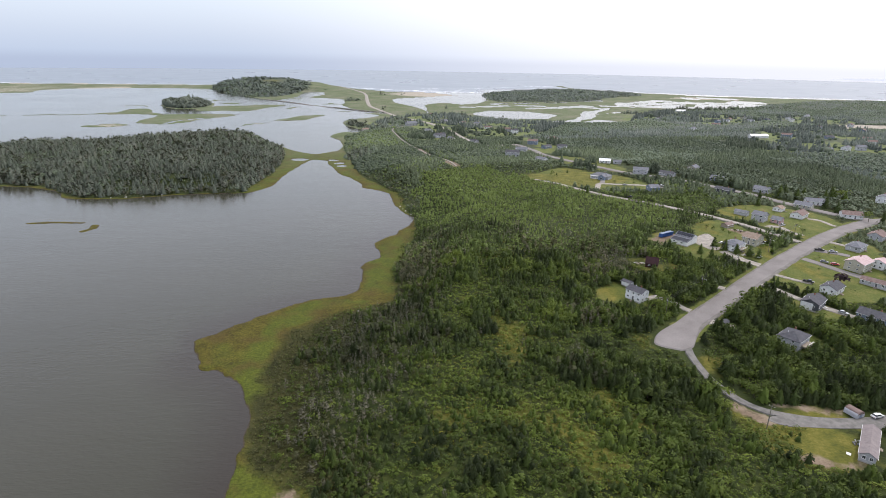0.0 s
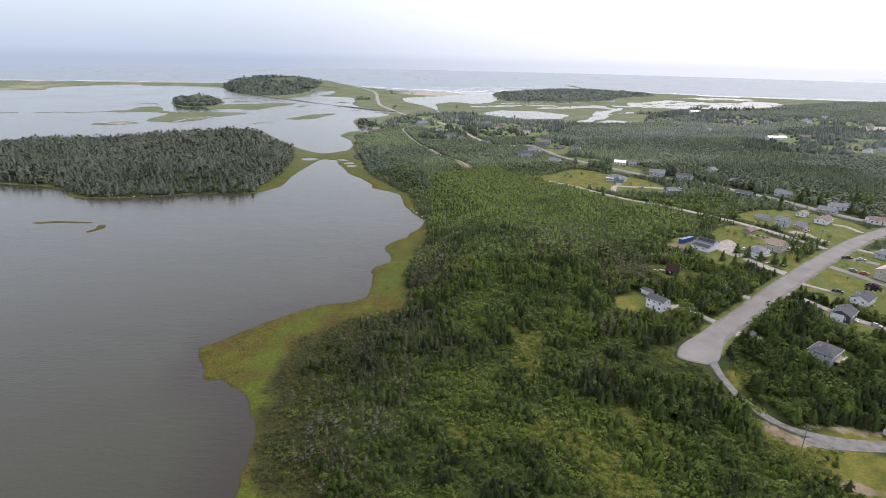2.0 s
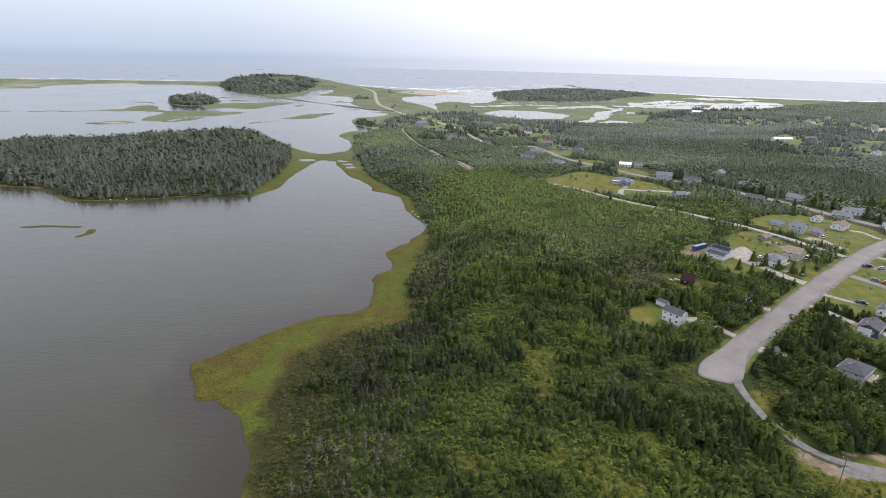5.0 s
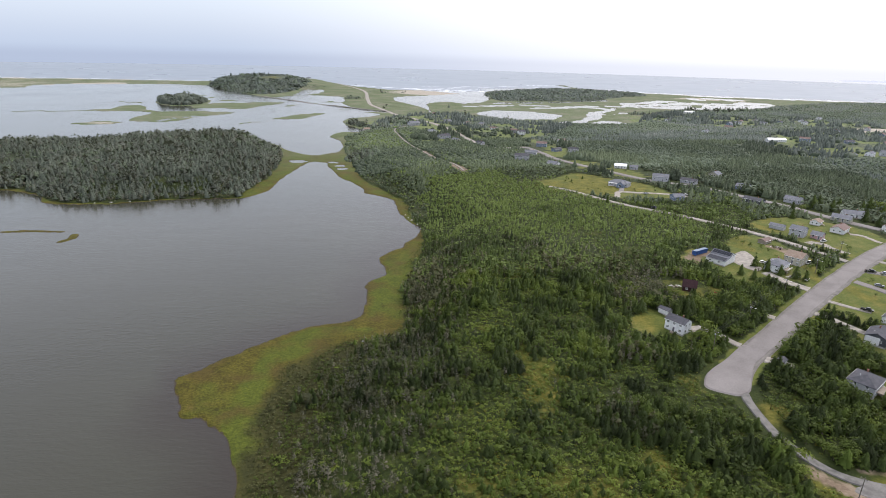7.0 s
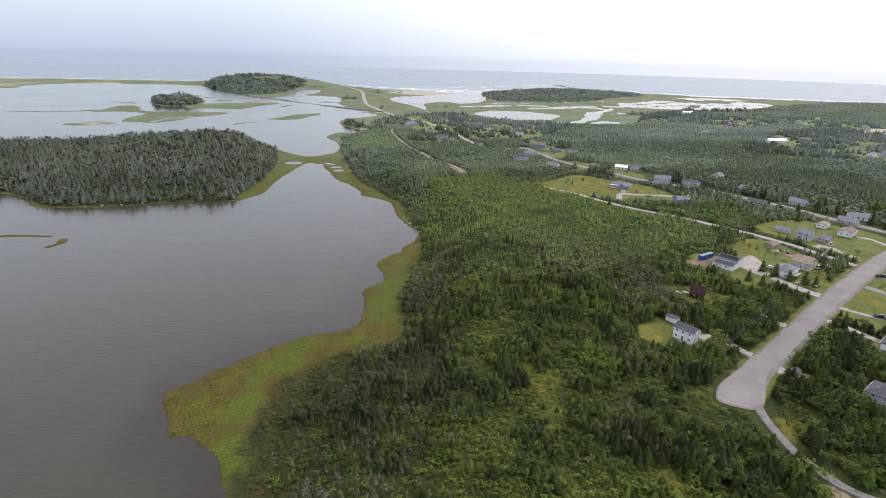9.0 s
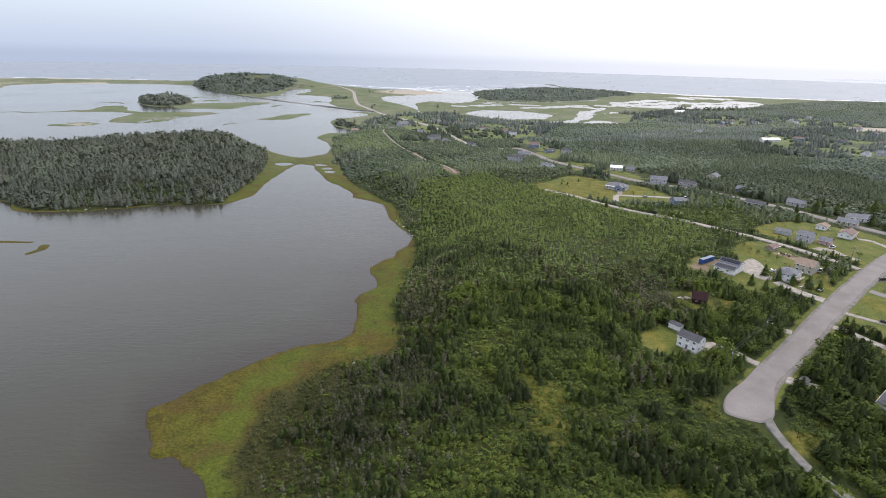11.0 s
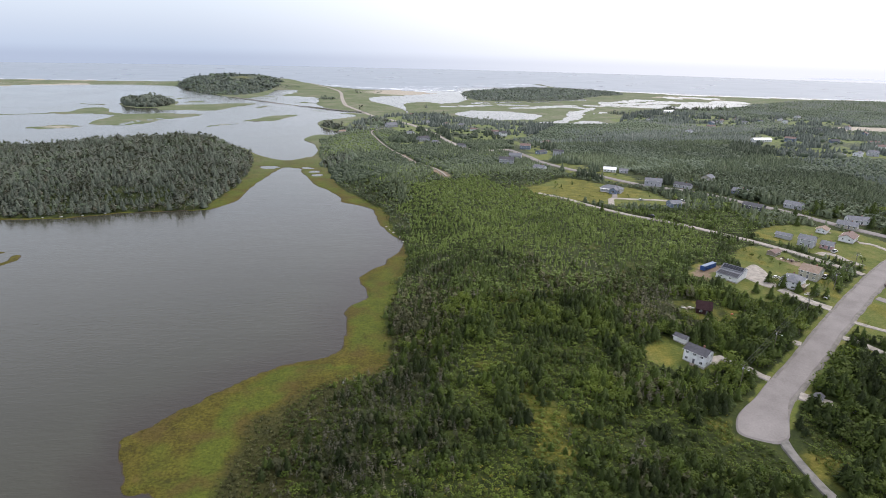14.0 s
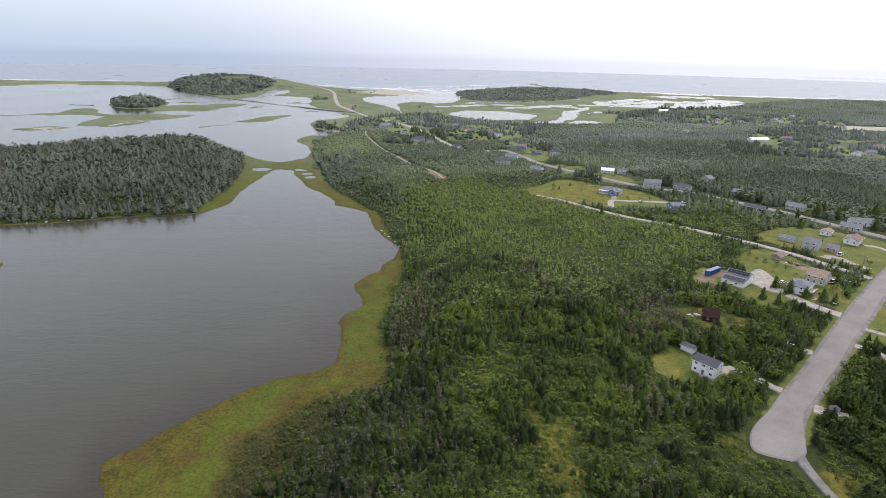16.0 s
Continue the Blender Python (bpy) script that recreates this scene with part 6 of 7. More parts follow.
LABELS = {"fir": "tall dark green spruces and firs", "alder": "tall leafy alders and birches", "hoary": "hoary grey spruces hung with lichen", "young": "dense young spruce and alder growth", "sapling": "bright green young spruces and firs", "middle": "spruce wood behind the village, slightly hazed in colour", "lichen": "olive-grey lichen-hung young spruces", "thicket": "bright green young alder thicket", "mixed": "spruce wood with distance haze in its colour", "birch": "birch and alder wood paled by haze in its colour", "tuft": "tussocks of olive marsh grass", "shrub": "low bright green shrubs and bramble", "old": "lichen-hung spruce wood with haze mixed into its colour", "spruce": "dense dark green spruce and fir wood", "leafy": "light green alder and birch brush", "snag": "grey dying spruces with lichen"}


TREE_WORDS = {"fir": ("spruce_tree", "tall dark green spruce with dense branches", "spruce"), "alder": ("alder_tree", "tall leafy green alder", "alder"), "sapling": ("spruce_tree", "bright green bushy young spruce", "spruce"), "shrub": ("garden_bush", "low rounded green bush on a lawn", "bush"), "lichen": ("spruce_tree", "olive-grey spruce hung with lichen", "spruce"), "spruce": ("spruce_tree", "young bushy spruce with layered green branches", "spruce"), "leafy": ("alder_tree", "leafy green alder with several stems", "alder"),
              "snag": ("dead_spruce", "grey dying spruce with bare twigs", "dead tree")}
TREE_MESHES = {}


def single_tree(kind, x, y, z, h, w, tint):
    """A tree of its own with trunk and crown; trees of one make share meshes."""
    make = (kind, int(rng.integers(0, 5)), int(np.clip(tint * 4, 0, 3)))
    if make not in TREE_MESHES:
        v, f, m, nrm = KINDS[kind][0][make[1]]
        trunk = (m == 1) if kind != "snag" else (np.arange(len(m)) < 3)
        TREE_MESHES[make] = [mesh_from(nm, v, f[s], [mt], True, None, {"tint": np.full(len(v), make[2] * 0.25 + 0.12)}, nrm)
                             for nm, s, mt in (("trunk", trunk, M_BARK), ("crown", ~trunk, WOOD_MATS[kind][0]))]
    name, label, cat = TREE_WORDS[kind]
    ob = new(name)
    ob.matrix_world = Matrix.LocRotScale((x, y, z), Euler((0, 0, rng.uniform(0, 6.28))), (h * w, h * w, h))
    tagged(ob, label, cat, "trees of the near wood")
    for me in TREE_MESHES[make]:
        new(me.name.split(".")[0], me).parent = ob


# Farther woods are sorted to the foliage colours that carry haze.
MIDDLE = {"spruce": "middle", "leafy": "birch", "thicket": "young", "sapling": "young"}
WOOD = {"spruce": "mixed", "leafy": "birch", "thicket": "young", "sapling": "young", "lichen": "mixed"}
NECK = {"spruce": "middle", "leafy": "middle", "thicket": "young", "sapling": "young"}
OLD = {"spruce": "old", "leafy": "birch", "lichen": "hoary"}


def scatter(name, x0, x1, y0, y1, step, level, rule, sort={}):
    x, y = candidates(x0, x1, y0, y1, step, rng)
    land, up = fields(x, y)
    kind, h, w, tint = rule(x, y, land, up)
    ok = (kind >= 0) & clear_of(x, y)
    x, y, land, up, kind, h, w, tint = (q[ok] for q in (x, y, land, up, kind, h, w, tint))
    z = height(x, y, land, up) - 0.1
    if level == 0:
        kind = np.where((kind == 0) & (h > 4.8), 8, np.where((kind == 1) & (h > 4.2), 9, kind))
        order = np.argsort(np.hypot(x - 8, y - 60) + np.where(kind == 3, 1e6, 0))[:300]
        for i in order:
            single_tree({0: "spruce", 1: "leafy", 2: "snag", 5: "lichen", 7: "sapling", 8: "fir", 9: "alder"}[int(kind[i])], x[i], y[i], z[i], h[i], w[i], tint[i])
        rest = np.ones(len(x), bool)
        rest[order] = False
        x, y, z, kind, h, w, tint = (q[rest] for q in (x, y, z, kind, h, w, tint))
    for k, key in enumerate(("spruce", "leafy", "snag", "shrub", "tuft", "lichen", "thicket", "sapling", "fir", "alder")):
        s = kind == k
        if s.any():
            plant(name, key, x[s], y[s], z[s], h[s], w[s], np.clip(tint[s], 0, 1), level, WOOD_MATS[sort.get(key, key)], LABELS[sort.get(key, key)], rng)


TALL = [(85, 242, 9, 9, .8), (71, 191, 8, 9, .7), (95, 188, 12, 9, 1), (108, 180, 9, 7, .9), (132, 183, 15, 11, 1), (148, 178, 14, 14, .9), (160, 240, 24, 22, 1), (155, 205, 28, 22, .9), (137, 257, 9, 8, .8),
        (86, 292, 14, 12, .6), (130, 278, 11, 12, .9), (144, 285, 18, 18, .8), (27, 290, 26, 30, .4), (128, 318, 24, 10, .4), (45, 254, 6, 5, .5), (30, 245, 7, 6, .5)]
GREY = [(88, 326, 24, 9, .55), (-17, 212, 20, 38, .42), (-32, 150, 10, 20, .3), (85, 242, 7, 8, .4), (-2, 310, 10, 26, .4), (92, 352, 22, 11, .5), (100, 378, 26, 9, .4), (113, 300, 12, 12, .8), (124, 306, 9, 6, .8), (8, 350, 16, 40, .25), (70, 200, 9, 10, .2)]
THICKET = [(94, 146, 28, 15, .5), (55, 150, 25, 20, .7), (30, 178, 20, 20, .9), (57, 262, 14, 12, .6), (41, 292, 16, 14, .4), (66, 244, 10, 9, .7), (85, 320, 22, 14, .4), (110, 340, 25, 16, .5), (200, 430, 20, 24, 1), (170, 440, 14, 16, .8), (240, 440, 15, 18, .7)]


def near_rule(x, y, land, up):
    n = len(x)
    n1, n2, n3 = vnoise(x, y, 24, 21), vnoise(x, y, 9, 22), vnoise(x, y, 45, 23)
    tall, glade = np.clip(bells(x, y, TALL), 0, 1), 0.95 * bells(x, y, GLADES + BRAMBLE)
    thicket = np.clip(bells(x, y, THICKET), 0, 1) * (1 - tall)
    leaf = 0.30 + 0.40 * thicket + 0.34 * n2 + 0.15 * n1 + 0.28 * tall * (x > 118) - 0.12 * tall * (x < 118)
    kind = np.where(rng.random(n) < leaf, 1, 0)
    n4 = vnoise(x, y, 7.5, 26) + 0.45 * vnoise(x, y, 15, 27)
    size = (1 + 0.22 * n3 + 0.42 * n4) * (1 - 0.12 * thicket) * (1 + 0.65 * tall)
    h = np.where(kind == 0, rng.uniform(2.3, 4.7, n), rng.uniform(1.9, 3.7, n)) * size
    grey = bells(x, y, GREY)
    kind = np.where((kind == 0) & (rng.random(n) < 1.7 * grey - 0.06), 5, kind)
    dying = rng.random(n) < 0.75 * grey + 0.08 * np.clip(n1, 0, 1) - 0.3 * thicket
    kind = np.where(dying, 2, kind)
    h = np.where(dying, rng.uniform(3.2, 6.2, n), h)
    open_ = np.clip(glade - 0.15, 0, 1) + 0.8 * np.clip(vnoise(x, y, 13, 24) + 0.4 * n2 - 0.38, 0, 0.8) * (1 - tall)
    thin = rng.random(n) < open_ * 1.15
    kind = np.where(thin, np.where(rng.random(n) < 0.9, 3, -1), kind)
    h = np.where(thin, rng.uniform(0.7, 1.7, n), h)
    # openings of low bright growth between the clumps of trees
    gap = (n4 < -0.22 + 0.22 * rng.normal(0, 1, n) - 0.35 * tall - 0.25 * (x < -4)) & (kind < 2)
    kind = np.where(gap, 3, kind)
    h = np.where(gap, rng.uniform(0.8, 1.8, n), h)
    # a low carpet of bramble with groups of spruces standing out of it
    carpet = (rng.random(n) < 1.05 * thicket) & (n2 + 0.4 * n1 < 0.25) & (n4 < 0.22)
    kind = np.where(carpet, np.where(rng.random(n) < 0.66, 3, 7), kind)
    h = np.where(carpet, np.where(kind == 7, rng.uniform(1.6, 3.4, n), rng.uniform(0.9, 1.8, n)), h)
    young = depth_in(x, y, spline(REGROWTH), 30) + 12 * vnoise(x, y, 30, 18) + 7 * vnoise(x, y, 10, 17) > 0
    h = np.where(young, rng.uniform(1.9, 3.7, n) * (1 + 0.25 * n2 + 0.2 * n4), h)
    row = np.sin(2 * np.pi * (x * 0.80 - y * 0.60 + 4 * vnoise(x, y, 40, 28)) / 8.0)
    kind = np.where(young, np.where(rng.random(n) < 0.50 + 0.22 * row + 0.2 * n2, 7, np.where(rng.random(n) < 0.78, 3, 1)), kind)
    h = np.where(young & (kind == 3), rng.uniform(0.8, 1.7, n), h)
    kind = np.where((kind < 2) & ~young & (rng.random(n) < 0.25 * thicket + 0.12), 7, kind)
    kind = np.where(young & (rng.random(n) < np.clip(1.5 * (grey - 0.12), 0, 0.6)), 2, kind)
    cl = depth_in(x, y, spline(CLEARING), 20) > 0
    kind = np.where(cl, np.where(rng.random(n) < 0.35, 3, -1), kind)
    h = np.where(cl, rng.uniform(0.5, 1.2, n), h)
    # the wood thins out over the sedge toward the lagoon
    fringe = (x < 6) & (y < 300) & (rng.random(n) > np.clip((up + 1.5 + 3 * n2) / 13, 0.05, 1))
    kind = np.where(fringe, np.where(rng.random(n) < 0.25, 3, np.where(rng.random(n) < 0.3, 5, -1)), kind)
    h = np.where(fringe, rng.uniform(0.6, 1.8, n), h)
    kind = np.where(up < 1.0 - 3 * (x < 6) * (y < 300) * np.clip(n2 + 0.3, 0, 1), -1, kind)
    h = np.minimum(h, np.where(kind == 5, 6.0, 8.8))
    tint = 0.42 + 0.27 * n1 + 0.24 * n2 + rng.normal(0, 0.10, n) + 0.06 * tall + 0.34 * young + 0.06 * thicket - 0.07 * (y < 300) - 0.06 * bell(x, y, -15, 205, 26, 50) - 0.1 * (y < 260) * (x < 40) - 0.06 * (y < 230) + np.where(kind == 3, np.where(young, 0.12, 0.24), 0.0) - np.where(kind == 0, 0.10 * n4, 0.0) - 0.14 * (kind == 2)
    w = np.where(kind == 3, rng.uniform(1.8, 2.7, n), np.where(kind == 1, rng.uniform(1.0, 1.4, n) * (1 + 0.15 * thicket + 0.2 * young), rng.uniform(0.8, 1.15, n)))
    return kind, h, w, tint


def far_rule(x, y, land, up):
    n = len(x)
    n1, n2 = vnoise(x, y, 70, 31), vnoise(x, y, 26, 32)
    kind = np.where(0.5 * rng.random(n) + 0.25 < 0.42 + 0.5 * n1 + 0.35 * n2 + 0.2 * bell(x, y, 330, 800, 150, 120), 0, 1)
    h = np.where(kind == 0, rng.uniform(3.6, 6.6, n), rng.uniform(2.8, 5.0, n)) * (1 + 0.25 * n1) * 0.8
    young = (depth_in(x, y, spline(REGROWTH), 30) + 12 * vnoise(x, y, 30, 18) + 7 * vnoise(x, y, 10, 17) > 0) | (rng.random(n) < np.clip(bell(x, y, 27, 650, 60, 90) * 0.7 + bell(x, y, -65, 860, 35, 80) + 0.8 * bell(x, y, 225, 470, 18, 30) + bell(x, y, -60, 900, 40, 60), 0, 1))
    h = np.where(young, rng.uniform(1.8, 3.0, n), h)
    kind = np.where(young, np.where(rng.random(n) < 0.6, 7, 6), kind)
    kind = np.where((n2 > 0.55) & (rng.random(n) < 0.5), -1, kind)
    edge = (up < 14) & (x < 0)
    kind = np.where(edge & (rng.random(n) < 0.4), 2, kind)
    # meadows with groups of spruces round the houses
    mead = mask_of(x, y, MEADOWS, 22) > 0.4
    group = vnoise(x, y, 28, 33) + 0.5 * vnoise(x, y, 12, 34) > 0.16
    kind = np.where(mead, np.where(group & (rng.random(n) < 0.85), 0, np.where(rng.random(n) < 0.05, 1, -1)), kind)
    h = np.where(mead & group, rng.uniform(5, 10.5, n), h)
    tall = np.clip(bell(x, y, 272, 505, 45, 40) + bell(x, y, 330, 440, 30, 30), 0, 1)
    h = h * (1 + 0.7 * tall)
    kind = np.where(up < 1.0, -1, kind)
    # Tint climbs with distance, adding haze to the far crowns' colour.
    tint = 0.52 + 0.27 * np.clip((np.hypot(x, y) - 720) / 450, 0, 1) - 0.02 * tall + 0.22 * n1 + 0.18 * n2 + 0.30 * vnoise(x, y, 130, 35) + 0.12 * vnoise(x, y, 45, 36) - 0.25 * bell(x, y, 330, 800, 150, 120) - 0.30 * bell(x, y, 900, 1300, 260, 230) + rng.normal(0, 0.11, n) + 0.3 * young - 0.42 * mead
    return kind, h, rng.uniform(1.05, 1.5, n) * np.where(young, 1.2, 1.0) * np.where((kind == 1) | (kind == 6), 1.15, 1.0), tint


def neck_rule(x, y, land, up):
    """Dense green spruce on the neck of land between the lagoons."""
    k, h, w, t = far_rule(x, y, land, up)
    return k, h, w * 1.1, t + 0.08 * (y < 620) - np.where((k == 6) | (k == 7), 0.34, 0.27) * np.clip((y - 600) / 40, 0, 1)


def isle_rule(x, y, land, up):
    n = len(x)
    n1, n2 = vnoise(x, y, 50, 41), vnoise(x, y, 16, 42)
    kind = np.where(rng.random(n) < 0.86 - 0.2 * np.clip(n1, 0, 1), 0, 1)
    h = rng.uniform(4.6, 9.2, n) * np.where(kind == 1, 0.75, 1) * (0.95 + 0.25 * n1 + 0.2 * n2 + 0.15 * vnoise(x, y, 9, 46))
    spire = rng.random(n) < 0.12
    h = np.minimum(np.where(spire, h * 1.35, h), 12.5)
    dying = rng.random(n) < np.where(up < 9, 0.5, 0.2)
    kind = np.where((kind == 0) & (rng.random(n) < 0.34 + 0.3 * n2), 5, kind)
    kind = np.where(dying, 2, kind)
    dell = rng.random(n) < 1.3 * bell(x, y, -297, 842, 34, 32) + 0.8 * bell(x, y, -215, 760, 26, 30) + 0.8 * bell(x, y, -440, 640, 40, 30)
    kind, h = np.where(dell, 1, kind), np.where(dell, h * 0.45, h)
    kind = np.where(up < 0.5, -1, kind)
    return kind, h, rng.uniform(1.0, 1.5, n) * np.where(spire, 0.6, 1), 0.42 + 0.18 * n1 + 0.15 * n2 + rng.normal(0, 0.07, n) + 0.4 * dell


scatter("brush", -60.8, 236.3, 95, 317.2, 2.05, 0, near_rule)
scatter("brush", -36, 150, -115, 95, 4.2, 2, near_rule)
scatter("brush", -27, 270, 317.2, 459, 2.25, 1, near_rule, {"sapling": "young", "leafy": "young", "shrub": "young"})
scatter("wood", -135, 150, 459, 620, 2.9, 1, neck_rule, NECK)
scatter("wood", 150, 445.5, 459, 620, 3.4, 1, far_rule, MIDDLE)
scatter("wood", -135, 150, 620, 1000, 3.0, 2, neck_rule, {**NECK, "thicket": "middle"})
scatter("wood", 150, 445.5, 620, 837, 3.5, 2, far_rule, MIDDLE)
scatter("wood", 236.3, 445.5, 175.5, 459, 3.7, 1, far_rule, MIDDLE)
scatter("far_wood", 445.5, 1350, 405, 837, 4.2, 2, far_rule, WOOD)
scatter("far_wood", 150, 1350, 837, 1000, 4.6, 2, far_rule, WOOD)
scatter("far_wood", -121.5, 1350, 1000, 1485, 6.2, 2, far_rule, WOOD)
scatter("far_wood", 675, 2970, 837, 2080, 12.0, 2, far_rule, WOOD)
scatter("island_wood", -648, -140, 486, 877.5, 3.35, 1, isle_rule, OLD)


def headland_rule(x, y, land, up):
    k, h, w, t = isle_rule(x, y, land, up + 20 * (up > 0))
    bare = rng.random(len(x)) < 1.3 * bell(x, y, -590, 2260, 60, 110)
    h = h * (1.05 + 0.55 * vnoise(x, y, 70, 43) + 0.3 * vnoise(x, y, 25, 44))
    return np.where(bare | ((k == 2) & (rng.random(len(x)) < 0.7)), -1, k), h, w * 1.9, t - 0.1


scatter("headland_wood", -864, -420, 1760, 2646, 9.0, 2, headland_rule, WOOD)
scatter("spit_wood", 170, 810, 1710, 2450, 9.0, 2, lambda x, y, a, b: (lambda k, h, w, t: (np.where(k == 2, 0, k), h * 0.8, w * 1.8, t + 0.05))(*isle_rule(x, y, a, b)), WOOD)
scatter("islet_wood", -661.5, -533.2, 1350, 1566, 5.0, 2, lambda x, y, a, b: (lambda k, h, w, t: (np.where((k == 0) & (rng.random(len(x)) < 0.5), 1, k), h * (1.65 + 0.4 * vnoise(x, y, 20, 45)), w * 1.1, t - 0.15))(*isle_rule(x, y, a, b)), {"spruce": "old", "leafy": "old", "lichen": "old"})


def clump(name, cx, cy, rx, ry, step, tall):
    """A free-standing stand of trees on open ground."""
    def rule(x, y, land, up):
        k, h, w, t = isle_rule(x, y, land, up + 60)
        r = ((x - cx) / rx) ** 2 + ((y - cy) / ry) ** 2 + 0.35 * vnoise(x, y, 14, 51)
        return np.where((r < 1) & (land > 2), k, -1), h * tall, w * 1.1, t
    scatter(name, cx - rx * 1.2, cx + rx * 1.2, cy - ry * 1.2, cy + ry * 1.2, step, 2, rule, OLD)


for spec in ((-214, 1724, 34, 60, 8, 1.0), (-140, 1975, 60, 60, 9, 0.8), (-136, 1085, 15, 24, 5, 1.1), (-118, 1060, 10, 16, 5, 1.0), (-88, 1026, 24, 16, 5, 0.9), (-48, 1099, 24, 26, 5.5, 1.0), (-73, 1399, 40, 30, 8, 1.0),
             (12, 1480, 60, 26, 8, 1.1), (59, 1308, 36, 22, 7, 1.0), (5, 1259, 22, 14, 6, 1.0), (140, 1153, 34, 14, 6, 1.0), (109, 1217, 30, 14, 6, 1.0), (-80, 729, 20, 26, 4, 0.8), (-420, 2140, 60, 90, 10, 0.5), (525, 1400, 60, 14, 7, 1.2),
             (677, 1434, 80, 14, 7, 1.2), (790, 1460, 60, 16, 7, 1.2)):
    clump("shore_trees", *spec)


def marsh_rule(x, y, land, up):
    n = len(x)
    k = np.where((up < 0.5) & (land > 0.3) & (rng.random(n) < 0.45), 4, -1)
    n1 = vnoise(x, y, 14, 61)
    return k, rng.uniform(0.10, 0.26, n), rng.uniform(1.6, 2.8, n), 0.55 + 0.3 * n1 + rng.normal(0, 0.2, n)


def bush_rule(x, y, land, up):
    """Scattered shrubs where the marsh meets the wood."""
    n = len(x)
    reach = 4 + 7 * bell(x, y, -48, 200, 30, 45) + 2.5 * vnoise(x, y, 9, 64)
    k = np.where((up < 4) & (up > -reach) & (land > 3) & (rng.random(n) < 0.6), 3, -1)
    return k, rng.uniform(0.5, 1.3, n) * np.where(up < -3, 0.6, 1), rng.uniform(1.3, 2.0, n), 0.27 + rng.normal(0, 0.17, n)


def undergrowth_rule(x, y, land, up):
    """Low bramble and ferns that fill the glades."""
    n = len(x)
    g = bells(x, y, GLADES + BRAMBLE) + 0.85 * np.clip(bells(x, y, THICKET), 0, 1) + 0.15 + 0.3 * vnoise(x, y, 11, 62)
    k = np.where((up > 1.5) & (rng.random(n) < np.clip(g, 0, 0.75)), 3, -1)
    return k, rng.uniform(0.45, 1.15, n), rng.uniform(1.5, 2.3, n), 0.36 + 0.5 * np.clip(bells(x, y, GLADES), 0, 1) + 0.22 * vnoise(x, y, 8, 63) + rng.normal(0, 0.14, n)


def scrub_rule(x, y, land, up):
    """Low olive scrub between the wood and the open marsh."""
    n = len(x)
    edge = up + 11 * bell(x, y, -58, 195, 16, 62) + 2.5 * vnoise(x, y, 9, 64) + 3
    k = np.where((edge > 0) & (up < 22) & (land > 3) & (rng.random(n) < np.clip(edge / 6, 0.15, 0.85)), 3, -1)
    return k, rng.uniform(0.35, 1.1, n) * np.clip(0.5 + edge / 14, 0.5, 1.2), rng.uniform(1.5, 2.4, n), 0.40 + 0.2 * vnoise(x, y, 6, 65) + rng.normal(0, 0.14, n)


M_SCRUB = foliage("olive_bog_scrub", (0.032, 0.035, 0.011), (0.060, 0.062, 0.019), (0.100, 0.098, 0.036), 0.2)
WOOD_MATS["scrub"], LABELS["scrub"] = [M_SCRUB, M_BARK], "low olive bog scrub at the marsh's edge"
scatter("scrub", -72, 6, 105, 300, 1.35, 1, scrub_rule, {"shrub": "scrub"})
M_FERN = foliage("yellowing_fern_and_bramble", (0.036, 0.050, 0.008), (0.088, 0.104, 0.012), (0.190, 0.172, 0.022), 0.28)
WOOD_MATS["fern"], LABELS["fern"] = [M_FERN, M_BARK], "yellow-green fern and bramble in the glades"
scatter("undergrowth", -30, 150, 105, 345, 1.85, 1, undergrowth_rule, {"shrub": "fern"})
scatter("marsh_grass", -105, 0, 95, 440, 0.95, 1, marsh_rule)
scatter("shore_shrubs", -60, 0, 110, 560, 1.6, 1, bush_rule)

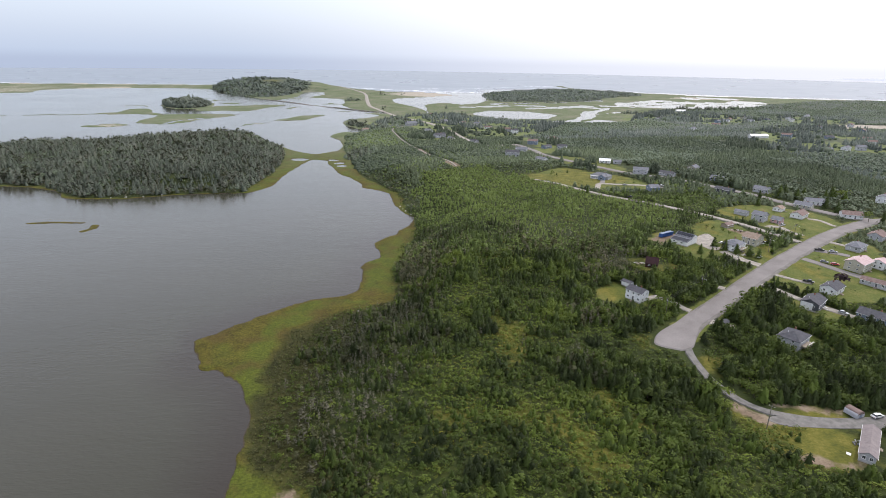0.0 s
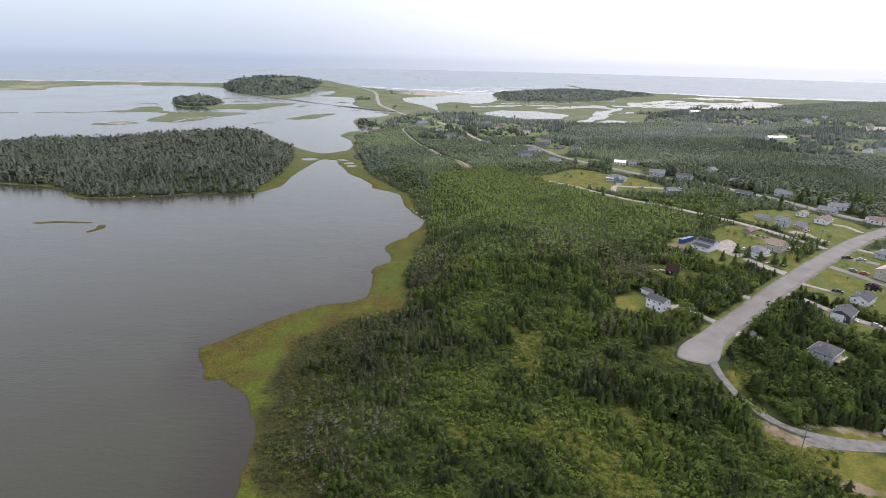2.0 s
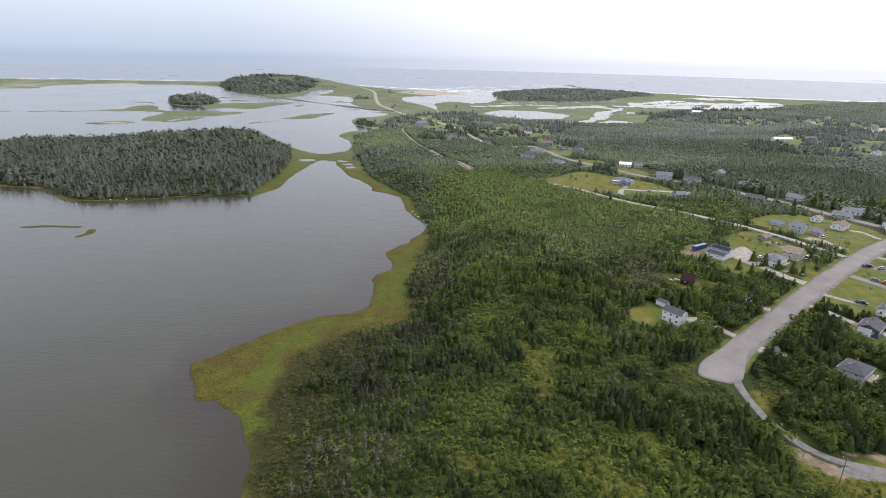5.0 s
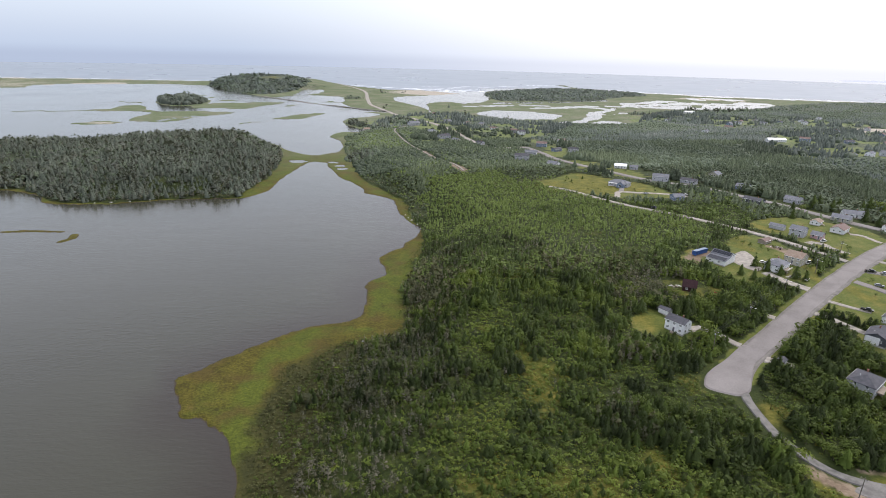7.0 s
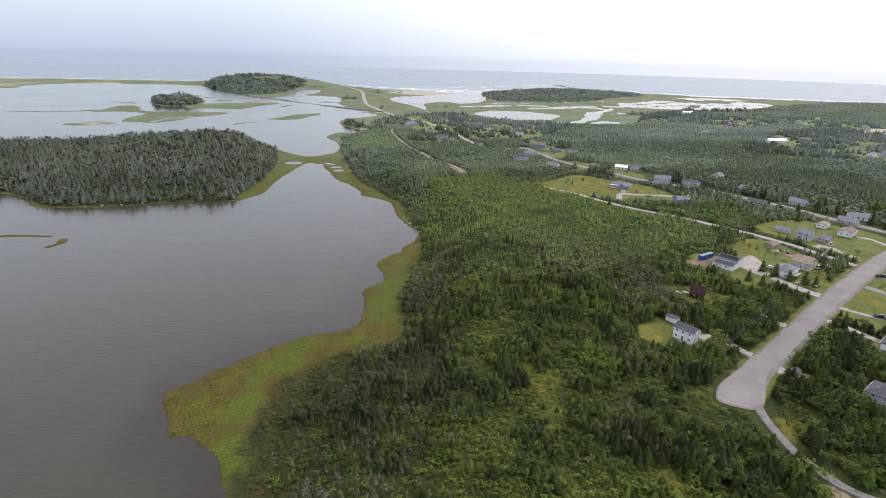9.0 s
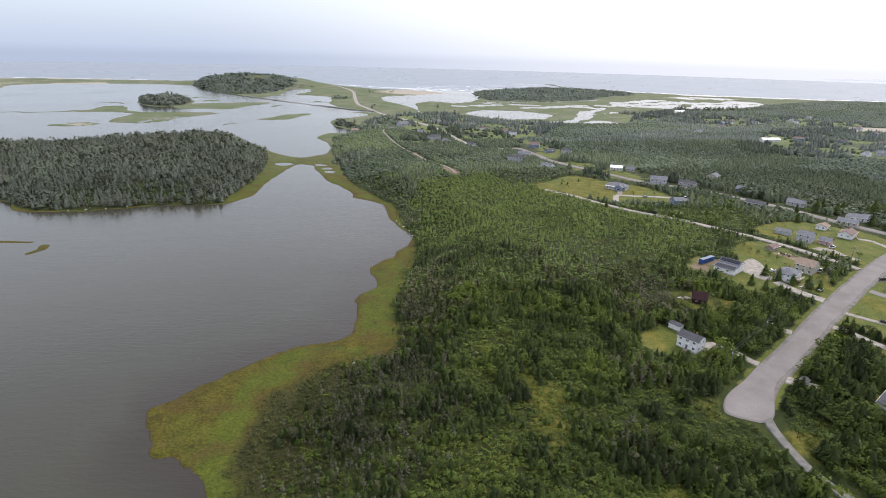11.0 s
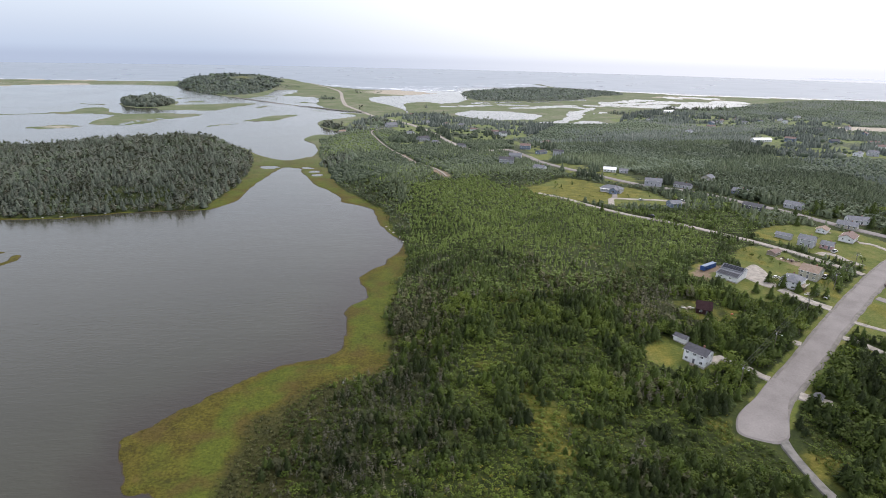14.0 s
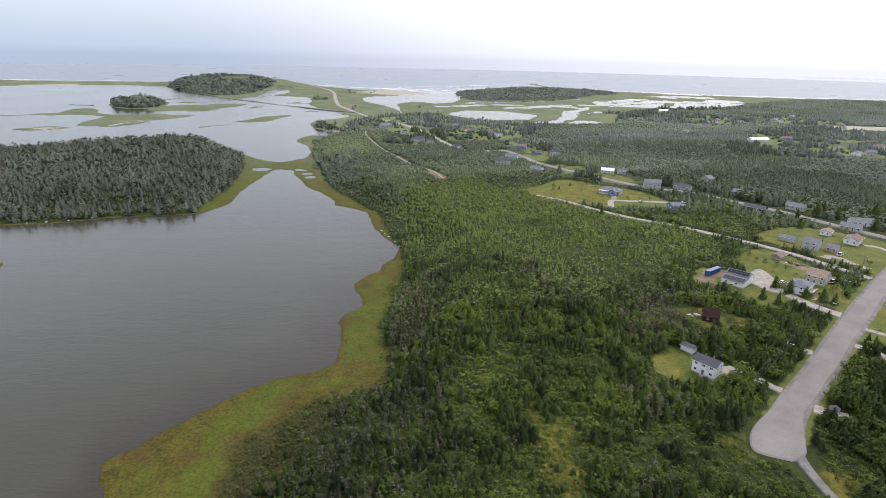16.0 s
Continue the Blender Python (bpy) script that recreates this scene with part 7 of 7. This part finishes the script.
# ---- trees and bushes in the gardens ----
GARDEN = [(300, 452, 0, 11), (306, 455, 0, 12), (312, 447, 0, 10), (345, 452, 0, 12), (350, 446, 1, 10), (346, 438, 0, 11), (338, 450, 0, 9), (280, 446, 0, 8), (284, 441, 1, 7), (109, 289, 1, 3.0), (113, 292, 1, 2.6), (106, 285, 1, 2.4), (196, 368, 0, 4.5), (197, 362, 1, 3.5), (199, 357, 0, 4), (205, 355, 1, 3.2), (206, 349, 0, 3.6), (213, 355, 1, 3), (212, 335, 1, 3), (222, 331, 0, 6), (212, 321, 0, 5.5),
          (259, 354, 1, 4.2), (228, 331, 0, 5), (218, 326, 1, 3.4), (191, 272, 1, 3.2), (195, 269, 1, 2.6), (181, 263, 1, 2.4), (229, 291, 1, 2.2), (205, 283, 1, 1.8), (124, 532, 0, 4), (130, 551, 1, 3.5),
          (132, 540, 0, 3.2), (145, 552, 0, 4), (156, 583, 1, 4), (166, 571, 0, 4.5), (140, 457, 0, 7), (144, 475, 0, 5), (319, 421, 0, 10), (320, 409, 0, 9), (309, 465, 0, 9), (266, 423, 0, 8),
          (324, 457, 0, 9), (327, 385, 1, 8), (333, 379, 0, 10), (300, 470, 1, 8), (186, 328, 0, 7), (190, 322, 0, 8), (184, 320, 1, 6), (194, 316, 0, 7), (200, 312, 0, 8), (204, 309, 0, 6.5),
          (176, 310, 0, 7), (181, 305, 0, 6), (172, 316, 0, 7), (95, 284, 1, 3), (99, 281, 1, 2.6), (102, 284, 1, 2.4), (168, 340, 1, 2.4), (156, 352, 1, 3), (262, 300, 1, 3), (270, 312, 1, 3.4),
          (240, 345, 1, 3), (247, 352, 1, 2.6), (236, 352, 1, 2.4), (283, 345, 0, 5), (250, 285, 1, 2.5), (210, 262, 1, 3), (199, 255, 1, 3.5), (204, 258, 0, 5)]
for gx, gy, gk, gh in GARDEN:
    gz = float(height(np.array([gx * 1.0]), np.array([gy * 1.0]))[0]) - 0.1
    single_tree(("fir" if gh > 4.8 else "spruce", "alder" if gh > 4 else "leafy")[1 if gh < 6 and (gx * 7 + gy) % 5 < 2 else gk], gx, gy, gz, gh, 1.25 if gk else 0.9, float(rng.uniform(0.3, 0.8)))
# low bushes here and there on the lawns
bx, by = rng.uniform(90, 300, 900), rng.uniform(230, 585, 900)
lawn_at = mask_of(bx, by, LAWNS, 3.0) > 0.75
for key, (pts, width) in ROADS.items():
    lawn_at &= line_distance(bx, by, LINES[key]) > width / 2 + 5
for pts, wd, lab in DRIVES:
    lawn_at &= line_distance(bx, by, spline(pts, False, 4)) > wd / 2 + 1.5
for hx, hy, r in HOUSE_SITES:
    lawn_at &= np.hypot(bx - hx, by - hy) > r + 0.5
for i in np.flatnonzero(lawn_at)[:75]:
    single_tree("shrub" if rng.random() < 0.75 else "spruce", bx[i], by[i], float(height(bx[i:i + 1], by[i:i + 1])[0]) - 0.1, float(rng.uniform(0.7, 2.2)), 1.3, float(rng.uniform(0.2, 0.7)))
M_PURPLE = foliage("dark_purple_leaves", (0.018, 0.010, 0.014), (0.032, 0.018, 0.024), (0.055, 0.034, 0.038))
plum = new("purple_plum_tree")
plum.matrix_world = Matrix.LocRotScale((228.5, 272.5, float(height(np.array([228.5]), np.array([272.5]))[0]) - 0.1), Euler((0, 0, 1)), (8.5, 8.5, 7.5))
tagged(plum, "rounded dark purple plum tree on a lawn", "tree")
for nm, pick, mt in (("trunk", 1, M_BARK), ("crown", 0, M_PURPLE)):
    pv, pf, pm = leafy(99, 220, 0.085)
    pf, pn = crown_normals(pv, pf, False, 9)
    new(nm, mesh_from(nm, pv, pf[pm == pick], [mt], True, None, {"tint": np.full(len(pv), 0.5)}, pn)).parent = plum
